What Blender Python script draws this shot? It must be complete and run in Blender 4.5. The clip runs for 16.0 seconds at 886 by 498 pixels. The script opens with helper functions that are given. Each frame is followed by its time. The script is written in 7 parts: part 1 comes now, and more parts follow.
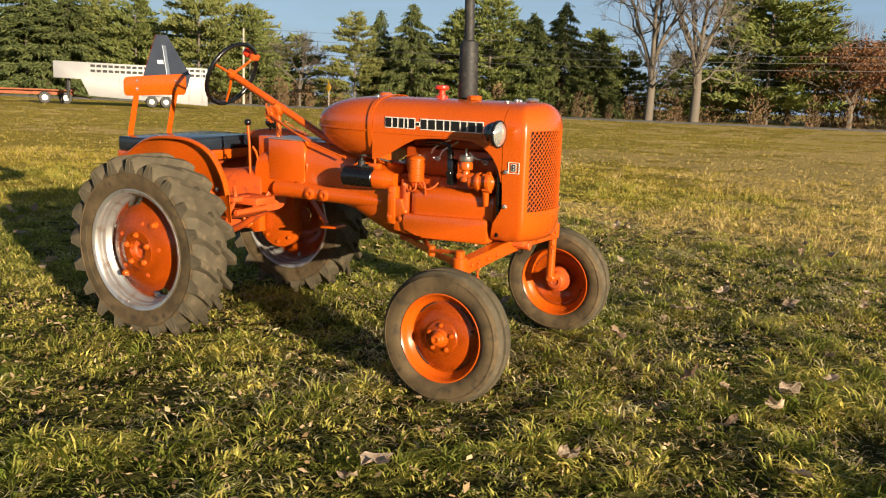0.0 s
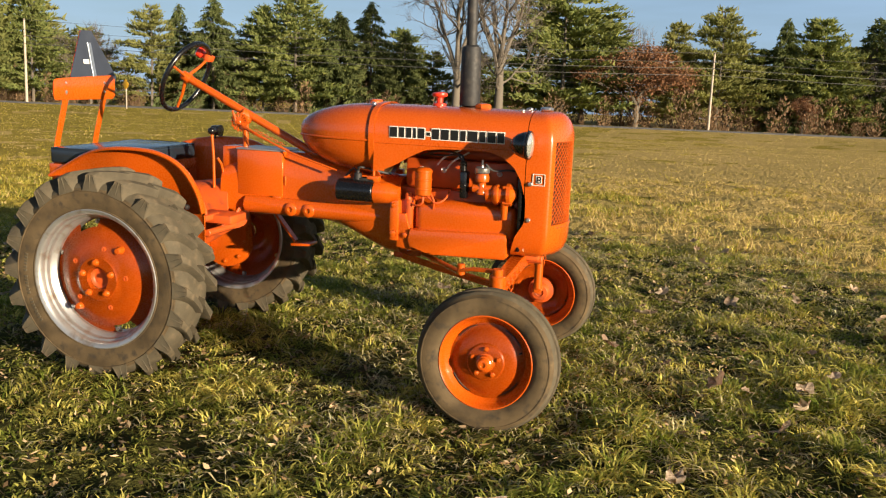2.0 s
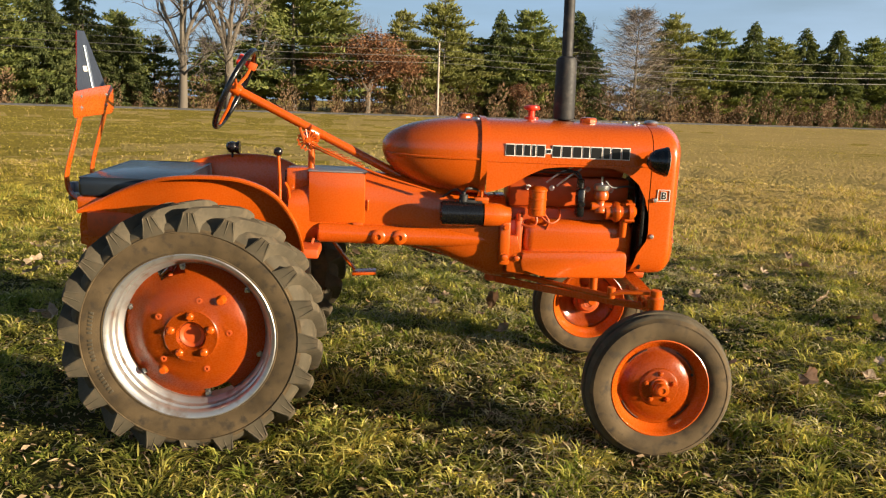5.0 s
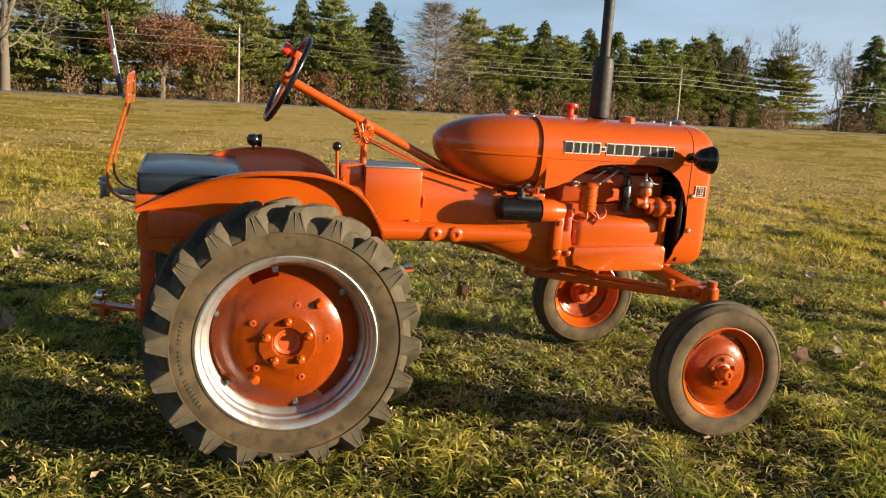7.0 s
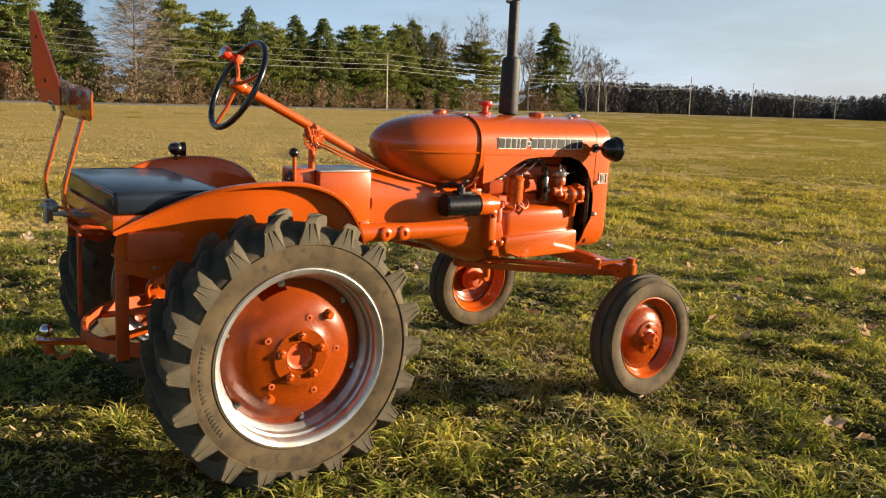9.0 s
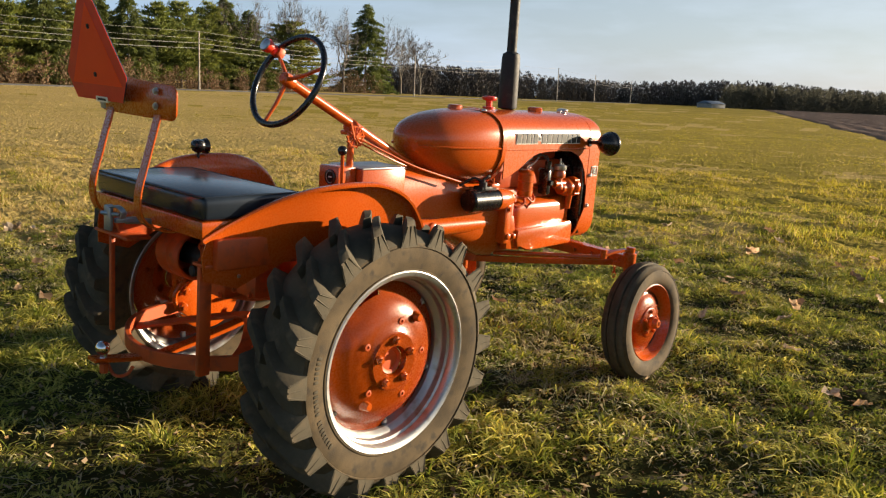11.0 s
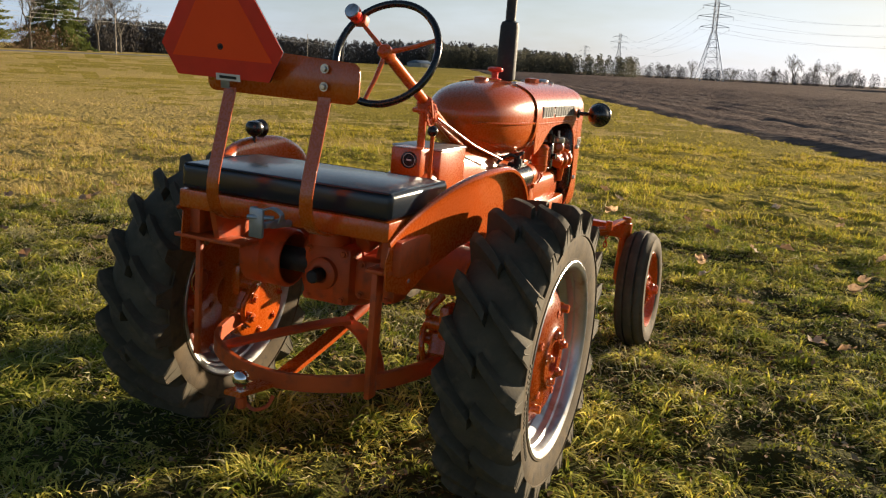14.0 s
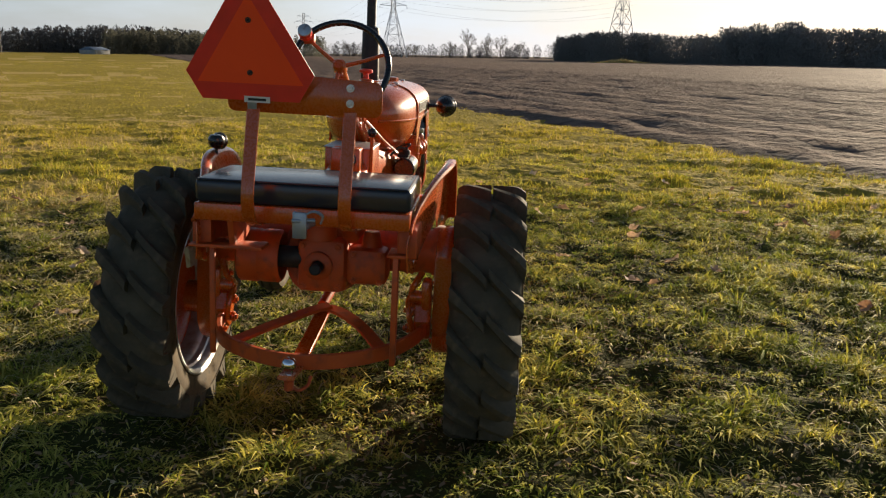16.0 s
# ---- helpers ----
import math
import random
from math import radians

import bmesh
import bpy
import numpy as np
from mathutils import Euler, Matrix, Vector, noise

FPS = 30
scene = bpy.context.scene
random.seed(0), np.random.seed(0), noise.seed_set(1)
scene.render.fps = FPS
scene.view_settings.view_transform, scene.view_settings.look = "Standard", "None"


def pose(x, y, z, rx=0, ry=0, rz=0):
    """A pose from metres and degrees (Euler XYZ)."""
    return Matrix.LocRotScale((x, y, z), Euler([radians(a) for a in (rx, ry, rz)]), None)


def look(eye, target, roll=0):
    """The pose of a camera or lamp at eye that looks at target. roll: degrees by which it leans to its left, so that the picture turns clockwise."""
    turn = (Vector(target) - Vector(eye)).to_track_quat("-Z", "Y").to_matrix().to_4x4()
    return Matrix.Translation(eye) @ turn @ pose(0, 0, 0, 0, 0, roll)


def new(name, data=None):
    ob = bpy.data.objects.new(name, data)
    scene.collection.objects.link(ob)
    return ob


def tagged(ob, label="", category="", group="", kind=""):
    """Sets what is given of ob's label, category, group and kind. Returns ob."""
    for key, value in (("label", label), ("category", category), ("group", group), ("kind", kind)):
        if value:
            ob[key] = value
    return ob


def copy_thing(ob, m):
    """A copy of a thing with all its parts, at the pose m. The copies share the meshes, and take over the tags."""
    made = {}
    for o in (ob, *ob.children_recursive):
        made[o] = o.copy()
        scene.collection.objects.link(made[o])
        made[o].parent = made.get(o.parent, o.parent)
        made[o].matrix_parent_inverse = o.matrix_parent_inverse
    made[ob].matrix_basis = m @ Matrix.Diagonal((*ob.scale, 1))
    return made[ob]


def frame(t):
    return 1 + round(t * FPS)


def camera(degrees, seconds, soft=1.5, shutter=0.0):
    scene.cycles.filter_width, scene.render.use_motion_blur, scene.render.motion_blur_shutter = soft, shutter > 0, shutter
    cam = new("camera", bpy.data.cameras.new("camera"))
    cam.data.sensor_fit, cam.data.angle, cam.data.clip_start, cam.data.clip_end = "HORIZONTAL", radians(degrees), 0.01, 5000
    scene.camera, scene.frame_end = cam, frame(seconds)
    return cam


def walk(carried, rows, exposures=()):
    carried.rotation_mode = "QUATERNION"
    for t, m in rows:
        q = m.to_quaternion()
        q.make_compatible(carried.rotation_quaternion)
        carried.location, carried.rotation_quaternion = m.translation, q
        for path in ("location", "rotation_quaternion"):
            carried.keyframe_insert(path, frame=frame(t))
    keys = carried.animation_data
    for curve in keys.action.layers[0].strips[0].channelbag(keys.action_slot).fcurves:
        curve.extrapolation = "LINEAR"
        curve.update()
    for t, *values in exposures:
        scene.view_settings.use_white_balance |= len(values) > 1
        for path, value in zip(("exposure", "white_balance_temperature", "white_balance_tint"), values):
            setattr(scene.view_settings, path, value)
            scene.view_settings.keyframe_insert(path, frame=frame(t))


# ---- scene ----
cam = camera(54.5, 16.0, 1.2)
METRES, EYE, TURN = 9.076, 1.53, 28.6
LEVEL = pose(0, 0, 0, 2.0, 0.46, 0)  # the turf slopes a little under the tractor
OX, OY = 3.72, -4.04
ROWS = [
    (0.0, 0.0, 0.0, 0.0, 0.33, -11.73, -1.59),
    (0.5, -0.0321, 0.0008, 0.0033, -1.02, -11.82, -1.25),
    (1.0, -0.0579, 0.0195, -0.0014, -2.77, -11.99, -2.34),
    (1.5, -0.0787, 0.0347, 0.001, -9.0, -11.54, -2.66),
    (2.0, -0.1103, 0.0408, 0.0004, -12.77, -11.38, -2.3),
    (2.5, -0.1391, 0.047, 0.0035, -15.52, -11.47, -0.96),
    (3.0, -0.163, 0.0705, 0.0006, -17.53, -11.58, -0.7),
    (3.5, -0.1864, 0.0929, 0.0021, -19.53, -11.52, -0.72),
    (6.0, -0.3484, 0.1822, 0.0056, -38.92, -11.48, -3.77),
    (6.5, -0.3694, 0.2057, 0.0014, -41.37, -11.56, -4.03),
    (7.0, -0.3875, 0.2304, 0.0012, -44.63, -11.44, -4.3),
    (7.5, -0.4182, 0.2512, 0.0009, -51.57, -11.16, -5.22),
    (8.0, -0.4411, 0.2725, 0.0035, -55.09, -11.19, -5.43),
    (8.5, -0.4491, 0.2989, 0.0006, -58.24, -11.08, -4.04),
    (9.0, -0.4652, 0.3206, 0.0008, -63.9, -11.01, -3.43),
    (11.5, -0.5048, 0.4546, -0.0002, -78.38, -11.49, -4.75),
    (12.0, -0.5037, 0.4835, -0.0039, -81.17, -11.59, -4.96),
    (12.5, -0.5004, 0.5079, -0.0021, -84.15, -11.65, -4.52),
    (13.0, -0.5029, 0.5391, -0.0038, -87.6, -11.54, -4.38),
    (13.5, -0.5025, 0.569, -0.0025, -91.19, -11.77, -4.44),
    (14.0, -0.488, 0.5915, -0.0065, -95.04, -12.49, -4.9),
    (14.5, -0.4796, 0.6142, -0.0051, -99.87, -12.63, -3.73),
    (15.0, -0.4845, 0.6526, -0.0029, -105.32, -12.44, -3.45),
    (15.5, -0.4979, 0.6789, -0.001, -112.08, -12.4, -3.98),
    (16.0, -0.514, 0.7084, -0.0012, -115.31, -12.36, -2.89),
]
walk(cam, [(t, LEVEL @ pose(OX, OY, EYE, 0, 0, TURN) @ pose(METRES * x, METRES * y, METRES * z, 90 + pitch, roll, yaw)) for t, x, y, z, yaw, pitch, roll in ROWS],
     exposures=[(0.0, 1.12), (2.0, 1.20), (3.0, 1.22), (6.0, 1.28), (9.0, 1.36), (12.5, 1.23), (13.0, 1.27), (13.5, 1.18), (14.0, 1.22), (14.5, 1.27), (15.0, 1.34), (15.5, 1.29), (16.0, 1.10)])


# ---- world, sun and exposure ----
SUN_AZ, SUN_EL = -28.5, 9.3  # degrees from +x towards +y, and above the horizon
world = bpy.data.worlds.new("sky")
scene.world = world
world.use_nodes = True
wt = world.node_tree
sky = wt.nodes.new("ShaderNodeTexSky")
sky.sky_type = "NISHITA"
sky.sun_disc = False
sky.sun_elevation, sky.sun_rotation = radians(SUN_EL), radians(90 - SUN_AZ)
sky.air_density, sky.dust_density, sky.ozone_density = 1.0, 0.9, 1.8
# thin, streaky high cloud over the clear sky
co, st, cl = wt.nodes.new("ShaderNodeTexCoord"), wt.nodes.new("ShaderNodeMapping"), wt.nodes.new("ShaderNodeTexNoise")
st.inputs["Scale"].default_value = (1.0, 1.6, 7.0)
cl.inputs["Scale"].default_value, cl.inputs["Detail"].default_value, cl.inputs["Roughness"].default_value = 1.7, 7.0, 0.55
cr, cm = wt.nodes.new("ShaderNodeMapRange"), wt.nodes.new("ShaderNodeMix")
cr.inputs["From Min"].default_value, cr.inputs["From Max"].default_value = 0.38, 0.72
cr.inputs["To Min"].default_value, cr.inputs["To Max"].default_value = 0.40, 0.75
cm.data_type = "RGBA"
wt.links.new(co.outputs["Generated"], st.inputs["Vector"])
wt.links.new(st.outputs[0], cl.inputs["Vector"])
wt.links.new(cl.outputs["Fac"], cr.inputs["Value"])
# and thicker towards the horizon
sx, hz, hm = wt.nodes.new("ShaderNodeSeparateXYZ"), wt.nodes.new("ShaderNodeMapRange"), wt.nodes.new("ShaderNodeMath")
hm.operation, hz.interpolation_type = "MULTIPLY", "SMOOTHSTEP"
hz.inputs["From Min"].default_value, hz.inputs["From Max"].default_value = 0.0, 0.55
hz.inputs["To Min"].default_value, hz.inputs["To Max"].default_value = 1.0, 0.06
wt.links.new(co.outputs["Generated"], sx.inputs[0])
wt.links.new(sx.outputs["Z"], hz.inputs["Value"])
wt.links.new(cr.outputs[0], hm.inputs[0])
wt.links.new(hz.outputs["Result"], hm.inputs[1])
wt.links.new(hm.outputs[0], cm.inputs[0])
wt.links.new(sky.outputs[0], cm.inputs[6])
# the haze is brighter towards the sun
sd, sg, sm = wt.nodes.new("ShaderNodeVectorMath"), wt.nodes.new("ShaderNodeMapRange"), wt.nodes.new("ShaderNodeVectorMath")
sd.operation, sm.operation, sg.interpolation_type = "DOT_PRODUCT", "SCALE", "SMOOTHSTEP"
sd.inputs[1].default_value = (math.cos(radians(SUN_AZ)), math.sin(radians(SUN_AZ)), 0.12)
sg.inputs["From Min"].default_value, sg.inputs["From Max"].default_value = -0.6, 1.0
sg.inputs["To Min"].default_value, sg.inputs["To Max"].default_value = 0.95, 1.42
hc, hf = wt.nodes.new("ShaderNodeMix"), wt.nodes.new("ShaderNodeMapRange")
hc.data_type, hf.interpolation_type = "RGBA", "SMOOTHSTEP"
hf.inputs["From Min"].default_value, hf.inputs["From Max"].default_value = -0.4, 0.8
hc.inputs[6].default_value, hc.inputs[7].default_value = (6.0, 9.0, 13.2, 1), (8.0, 9.0, 10.6, 1)
wt.links.new(sd.outputs["Value"], hf.inputs["Value"])
wt.links.new(hf.outputs["Result"], hc.inputs[0])
wt.links.new(hc.outputs[2], sm.inputs[0])
wt.links.new(co.outputs["Generated"], sd.inputs[0])
wt.links.new(sd.outputs["Value"], sg.inputs["Value"])
wt.links.new(sg.outputs["Result"], sm.inputs["Scale"])
wt.links.new(sm.outputs[0], cm.inputs[7])
wt.links.new(cm.outputs[2], wt.nodes["Background"].inputs[0])
wt.nodes["Background"].inputs[1].default_value = 0.0368
sun = new("sun", bpy.data.lights.new("sun", "SUN"))
sun.data.energy, sun.data.angle, sun.data.color = 5.0, radians(0.55), (1.0, 0.82, 0.58)
_ca, _sa = math.cos(radians(SUN_AZ)), math.sin(radians(SUN_AZ))
_ce, _se = math.cos(radians(SUN_EL)), math.sin(radians(SUN_EL))
sun.matrix_world = look((60 * _ca * _ce, 60 * _sa * _ce, 60 * _se), (0, 0, 0))


# ---- materials ----
def mat(name, color, rough=0.5, metal=0.0, var=0.15, scale=6.0, grain=60.0, bump=0.1, coat=0.0, dark=None, island=0.0, tint=None, translucent=0.0, spec=0.5, skew=1.0, each=None, patchy=0.0, thru=1.0):
    """A surface whose colour wanders at two scales, with a fine bump. dark: the colour of dirt in its patches. island: how far
    loose pieces differ, towards tint."""
    m = bpy.data.materials.new(name)
    m.use_nodes = True
    nt = m.node_tree
    n, link = nt.nodes, nt.links.new
    bsdf = n["Principled BSDF"]
    bsdf.inputs["Roughness"].default_value = rough
    bsdf.inputs["Metallic"].default_value = metal
    bsdf.inputs["Specular IOR Level"].default_value = spec
    bsdf.inputs["Coat Weight"].default_value = coat
    bsdf.inputs["Coat Roughness"].default_value = 0.10
    where = n.new("ShaderNodeTexCoord").outputs["Object"]

    def noise_at(s, detail=4.0):
        t = n.new("ShaderNodeTexNoise")
        t.inputs["Scale"].default_value, t.inputs["Detail"].default_value = s, detail
        link(where, t.inputs["Vector"])
        return t.outputs["Fac"]

    def ramp(fac, a, b):
        r = n.new("ShaderNodeMapRange")
        r.inputs["From Min"].default_value, r.inputs["From Max"].default_value = a, b
        link(fac, r.inputs["Value"])
        return r.outputs["Result"]

    def mix(fac, a, b, kind="MIX"):
        x = n.new("ShaderNodeMix")
        x.data_type, x.blend_type = "RGBA", kind
        for sock, v in ((x.inputs[0], fac), (x.inputs[6], a), (x.inputs[7], b)):
            if hasattr(v, "is_linked"):
                link(v, sock)
            else:
                sock.default_value = v if isinstance(v, float) else (*v, 1)
        return x.outputs[2]

    low = tuple(c * (1 - var) for c in color)
    high = tuple(min(1.0, c * (1 + var)) for c in color)
    large = noise_at(scale)
    col = mix(ramp(large, 0.3, 0.7), low, high)
    if dark:
        col = mix(ramp(noise_at(scale * 2.7, 8.0), 0.52, 0.75), col, dark)
    if island:
        rnd = n.new("ShaderNodeNewGeometry").outputs["Random Per Island"]
        pw, up = n.new("ShaderNodeMath"), n.new("ShaderNodeMath")
        pw.operation, up.operation = "POWER", "MULTIPLY"
        pw.inputs[1].default_value = skew
        up.inputs[1].default_value = island
        link(rnd, pw.inputs[0])
        link(pw.outputs[0], up.inputs[0])
        if patchy:  # whole clumps lean towards the tint together
            rr = n.new("ShaderNodeMapRange")
            rr.inputs["From Min"].default_value, rr.inputs["From Max"].default_value = 0.36, 0.64
            rr.inputs["To Min"].default_value, rr.inputs["To Max"].default_value = 0.25 * island, 1.15 * island
            link(noise_at(patchy, 2.0), rr.inputs["Value"])
            link(rr.outputs["Result"], up.inputs[1])
        col = mix(up.outputs[0], col, tint or high)
    if each:  # every object leans its own way towards another colour
        own = n.new("ShaderNodeObjectInfo").outputs["Random"]
        col = mix(ramp(own, 0.35, 1.2), col, each)
    link(col, bsdf.inputs["Base Color"])
    fine = noise_at(grain, 6.0)
    rr = n.new("ShaderNodeMapRange")
    rr.inputs["To Min"].default_value, rr.inputs["To Max"].default_value = max(0.02, rough * 0.75), min(1.0, rough * 1.3)
    link(fine, rr.inputs["Value"])
    link(rr.outputs["Result"], bsdf.inputs["Roughness"])
    if bump:
        b = n.new("ShaderNodeBump")
        b.inputs["Strength"].default_value, b.inputs["Distance"].default_value = bump, 0.3 / grain
        link(fine, b.inputs["Height"])
        link(b.outputs[0], bsdf.inputs["Normal"])
    if translucent:
        tr, sh = n.new("ShaderNodeBsdfTranslucent"), n.new("ShaderNodeMixShader")
        sh.inputs[0].default_value = translucent
        link(mix(1.0, col, (1.0, 1.0, thru), "MULTIPLY"), tr.inputs["Color"])
        link(bsdf.outputs[0], sh.inputs[1])
        link(tr.outputs[0], sh.inputs[2])
        link(sh.outputs[0], n["Material Output"].inputs["Surface"])
    return m


ORANGE = mat("orange_paint", (0.49, 0.079, 0.0036), 0.27, var=0.08, scale=3, grain=140, bump=0.03, coat=0.5, spec=0.45)
ORANGE_DULL = mat("orange_paint_dusty", (0.50, 0.076, 0.009), 0.5, var=0.14, scale=8, grain=90, bump=0.12, dark=(0.24, 0.05, 0.018))
ENGINE = mat("engine_enamel", (0.46, 0.066, 0.004), 0.42, var=0.12, scale=6, grain=90, bump=0.08, dark=(0.30, 0.045, 0.008))
RUBBER = mat("tyre_rubber", (0.086, 0.060, 0.031), 0.9, var=0.4, scale=9, grain=220, bump=0.5, dark=(0.036, 0.029, 0.021), spec=0.3)
RUBBER_DARK = mat("tread_rubber", (0.074, 0.062, 0.041), 0.86, var=0.3, scale=8, grain=100, bump=0.3, dark=(0.12, 0.092, 0.058), spec=0.3)
SILVER = mat("silver_paint", (0.50, 0.50, 0.50), 0.40, metal=0.8, var=0.1, scale=7, grain=100, bump=0.06, dark=(0.33, 0.25, 0.19))
STEEL = mat("bright_steel", (0.62, 0.62, 0.63), 0.3, metal=0.9, var=0.12, scale=20, grain=120, bump=0.08, dark=(0.3, 0.26, 0.22))
CHROME = mat("chrome", (0.8, 0.8, 0.82), 0.08, metal=1.0, var=0.03, grain=60, bump=0.0)
BLACK = mat("black_paint", (0.005, 0.005, 0.006), 0.26, var=0.2, scale=10, grain=90, bump=0.05, coat=0.3)
SOOT = mat("dull_black", (0.016, 0.016, 0.017), 0.62, var=0.25, scale=9, grain=70, bump=0.2, dark=(0.05, 0.042, 0.036))
# blue of the reflected sky is put into the black vinyl's colour
VINYL = mat("sky_blued_vinyl", (0.016, 0.022, 0.032), 0.20, var=0.2, scale=7, grain=160, bump=0.06)
CORE = mat("radiator_core", (0.028, 0.014, 0.010), 0.7, var=0.3, scale=20, grain=80, bump=0.3)
WHITE = mat("white_enamel", (0.72, 0.70, 0.66), 0.4, var=0.06, scale=12, grain=80, bump=0.03)
DECAL = mat("decal_black", (0.010, 0.010, 0.010), 0.35, var=0.1, grain=80, bump=0.0)
SMV_RED = mat("red_reflective", (0.74, 0.030, 0.016), 0.42, var=0.08, scale=14, grain=300, bump=0.1)
SMV_ORANGE = mat("fluorescent_orange", (1.0, 0.090, 0.018), 0.5, var=0.04, scale=9, grain=200, bump=0.03, spec=0.2)
SMV_BACK = mat("dark_aluminium", (0.05, 0.06, 0.085), 0.45, metal=0.3, var=0.15, scale=8, grain=70, bump=0.05)
BROWN_RED = mat("red_plastic", (0.72, 0.04, 0.015), 0.3, var=0.06, grain=60, bump=0.0)
LENS = mat("lamp_glass", (0.75, 0.75, 0.72), 0.08, metal=0.75, var=0.12, scale=26, grain=40, bump=0.1)
WIRE = mat("cable_sheath", (0.03, 0.03, 0.03), 0.5, var=0.1)
RIM_GALV = mat("galvanised", (0.31, 0.345, 0.40), 0.38, metal=0.7, var=0.15, scale=25, grain=90, bump=0.08)


# ---- mesh tools ----
def part(name, bm, material, parent=None, label="", smooth=40):
    """Links a bmesh as one mesh object under a thing or a part."""
    me = bpy.data.meshes.new(name)
    bmesh.ops.recalc_face_normals(bm, faces=bm.faces)
    bm.to_mesh(me)
    bm.free()
    me.materials.append(material)
    if smooth:
        me.shade_smooth()
        me.set_sharp_from_angle(angle=radians(smooth))
    ob = new(name, me)
    ob.parent = parent
    if label:
        tagged(ob, label)
    return ob


def thing(name, label, category, m=Matrix(), group="", kind=""):
    ob = new(name)
    ob.empty_display_size = 0.2
    ob.matrix_world = m
    return tagged(ob, label, category, group, kind)


def box(bm, x0, x1, y0, y1, z0, z1, bevel=0.006, m=None, seg=2):
    v = [bm.verts.new((x, y, z)) for x in (x0, x1) for y in (y0, y1) for z in (z0, z1)]
    f = [bm.faces.new([v[i] for i in q]) for q in ((0, 1, 3, 2), (4, 6, 7, 5), (0, 4, 5, 1), (2, 3, 7, 6), (0, 2, 6, 4), (1, 5, 7, 3))]
    made = list(v)
    if bevel:
        edges = list({e for q in f for e in q.edges})
        out = bmesh.ops.bevel(bm, geom=edges, offset=min(bevel, 0.45 * min(abs(x1 - x0), abs(y1 - y0), abs(z1 - z0))), segments=seg, profile=0.5, affect="EDGES")
        made = list({w for q in out["faces"] for w in q.verts} | {w for w in v if w.is_valid})
    if m is not None:
        bmesh.ops.transform(bm, matrix=m, verts=made)
    return bm


def ring_faces(bm, rings, closed=True, cap=True):
    for a, b in zip(rings, rings[1:]):
        k = len(a)
        for i in range(k if closed else k - 1):
            j = (i + 1) % k
            bm.faces.new((a[i], a[j], b[j], b[i]))
    if cap and closed:
        bm.faces.new(rings[0][::-1])
        bm.faces.new(rings[-1])


def lathe(bm, profile, m, n=32, cap=False):
    """Turns (radius, height) points round the z axis of m; a loop of the profile may close on itself."""
    rings = []
    for r, h in profile:
        if r < 1e-5:
            rings.append([bm.verts.new(m @ Vector((0, 0, h)))])
        else:
            rings.append([bm.verts.new(m @ Vector((r * math.cos(2 * math.pi * i / n), r * math.sin(2 * math.pi * i / n), h))) for i in range(n)])
    for a, b in zip(rings, rings[1:]):
        for i in range(n):
            j = (i + 1) % n
            q = [a[i % len(a)], a[j % len(a)], b[j % len(b)], b[i % len(b)]]
            q = list(dict.fromkeys(q))
            if len(q) > 2:
                bm.faces.new(q)
    if cap:
        for r in (rings[0], rings[-1]):
            if len(r) > 2:
                bm.faces.new(r)
    return bm


def axis(at, to):
    """A pose at a point whose z axis looks at another."""
    at, to = Vector(at), Vector(to)
    return Matrix.Translation(at) @ (to - at).to_track_quat("Z", "Y").to_matrix().to_4x4()


def rod(bm, a, b, r, r2=None, n=14, bevel=0.0):
    """A round bar from a to b with slightly rounded ends."""
    m, length, r2 = axis(a, b), (Vector(b) - Vector(a)).length, r if r2 is None else r2
    e = min(bevel or 0.15 * min(r, r2), length * 0.3)
    lathe(bm, [(0, 0), (r - e, 0), (r, e), (r2, length - e), (r2 - e, length), (0, length)], m, n)
    return bm


def tube(bm, pts, r, n=10, taper=None):
    """A round bar along points."""
    pts = [Vector(p) for p in pts]
    rings, side = [], None
    for i, p in enumerate(pts):
        d = (pts[min(i + 1, len(pts) - 1)] - pts[max(i - 1, 0)]).normalized()
        if side is None:
            side = d.orthogonal().normalized()
        side = (side - d * side.dot(d)).normalized()
        up = d.cross(side)
        rr = r if taper is None else r + (taper - r) * i / (len(pts) - 1)
        rings.append([bm.verts.new(p + rr * (math.cos(a) * side + math.sin(a) * up)) for a in (2 * math.pi * k / n for k in range(n))])
    ring_faces(bm, rings)
    return bm


def strap(bm, pts, width, thick, across):
    """A flat bar along points; across: the way of its width."""
    pts, across = [Vector(p) for p in pts], Vector(across).normalized()
    rings = []
    for i, p in enumerate(pts):
        d = (pts[min(i + 1, len(pts) - 1)] - pts[max(i - 1, 0)]).normalized()
        a = (across - d * across.dot(d)).normalized()
        u = d.cross(a)
        w, t = width / 2, thick / 2
        e = min(t * 0.6, 0.003)
        rings.append([bm.verts.new(p + x * a + y * u) for x, y in ((-w, -t + e), (-w + e, -t), (w - e, -t), (w, -t + e), (w, t - e), (w - e, t), (-w + e, t), (-w, t - e))])
    ring_faces(bm, rings)
    return bm


def curve(pts, k=8):
    """Points along a smooth line through pts."""
    pts = [Vector(p) for p in pts]
    ext, out = [2 * pts[0] - pts[1], *pts, 2 * pts[-1] - pts[-2]], []
    for a, b, c, d in zip(ext, ext[1:], ext[2:], ext[3:]):
        for i in range(k):
            t = i / k
            out.append(0.5 * (2 * b + (c - a) * t + (2 * a - 5 * b + 4 * c - d) * t * t + (3 * b - a - 3 * c + d) * t**3))
    return out + [pts[-1]]


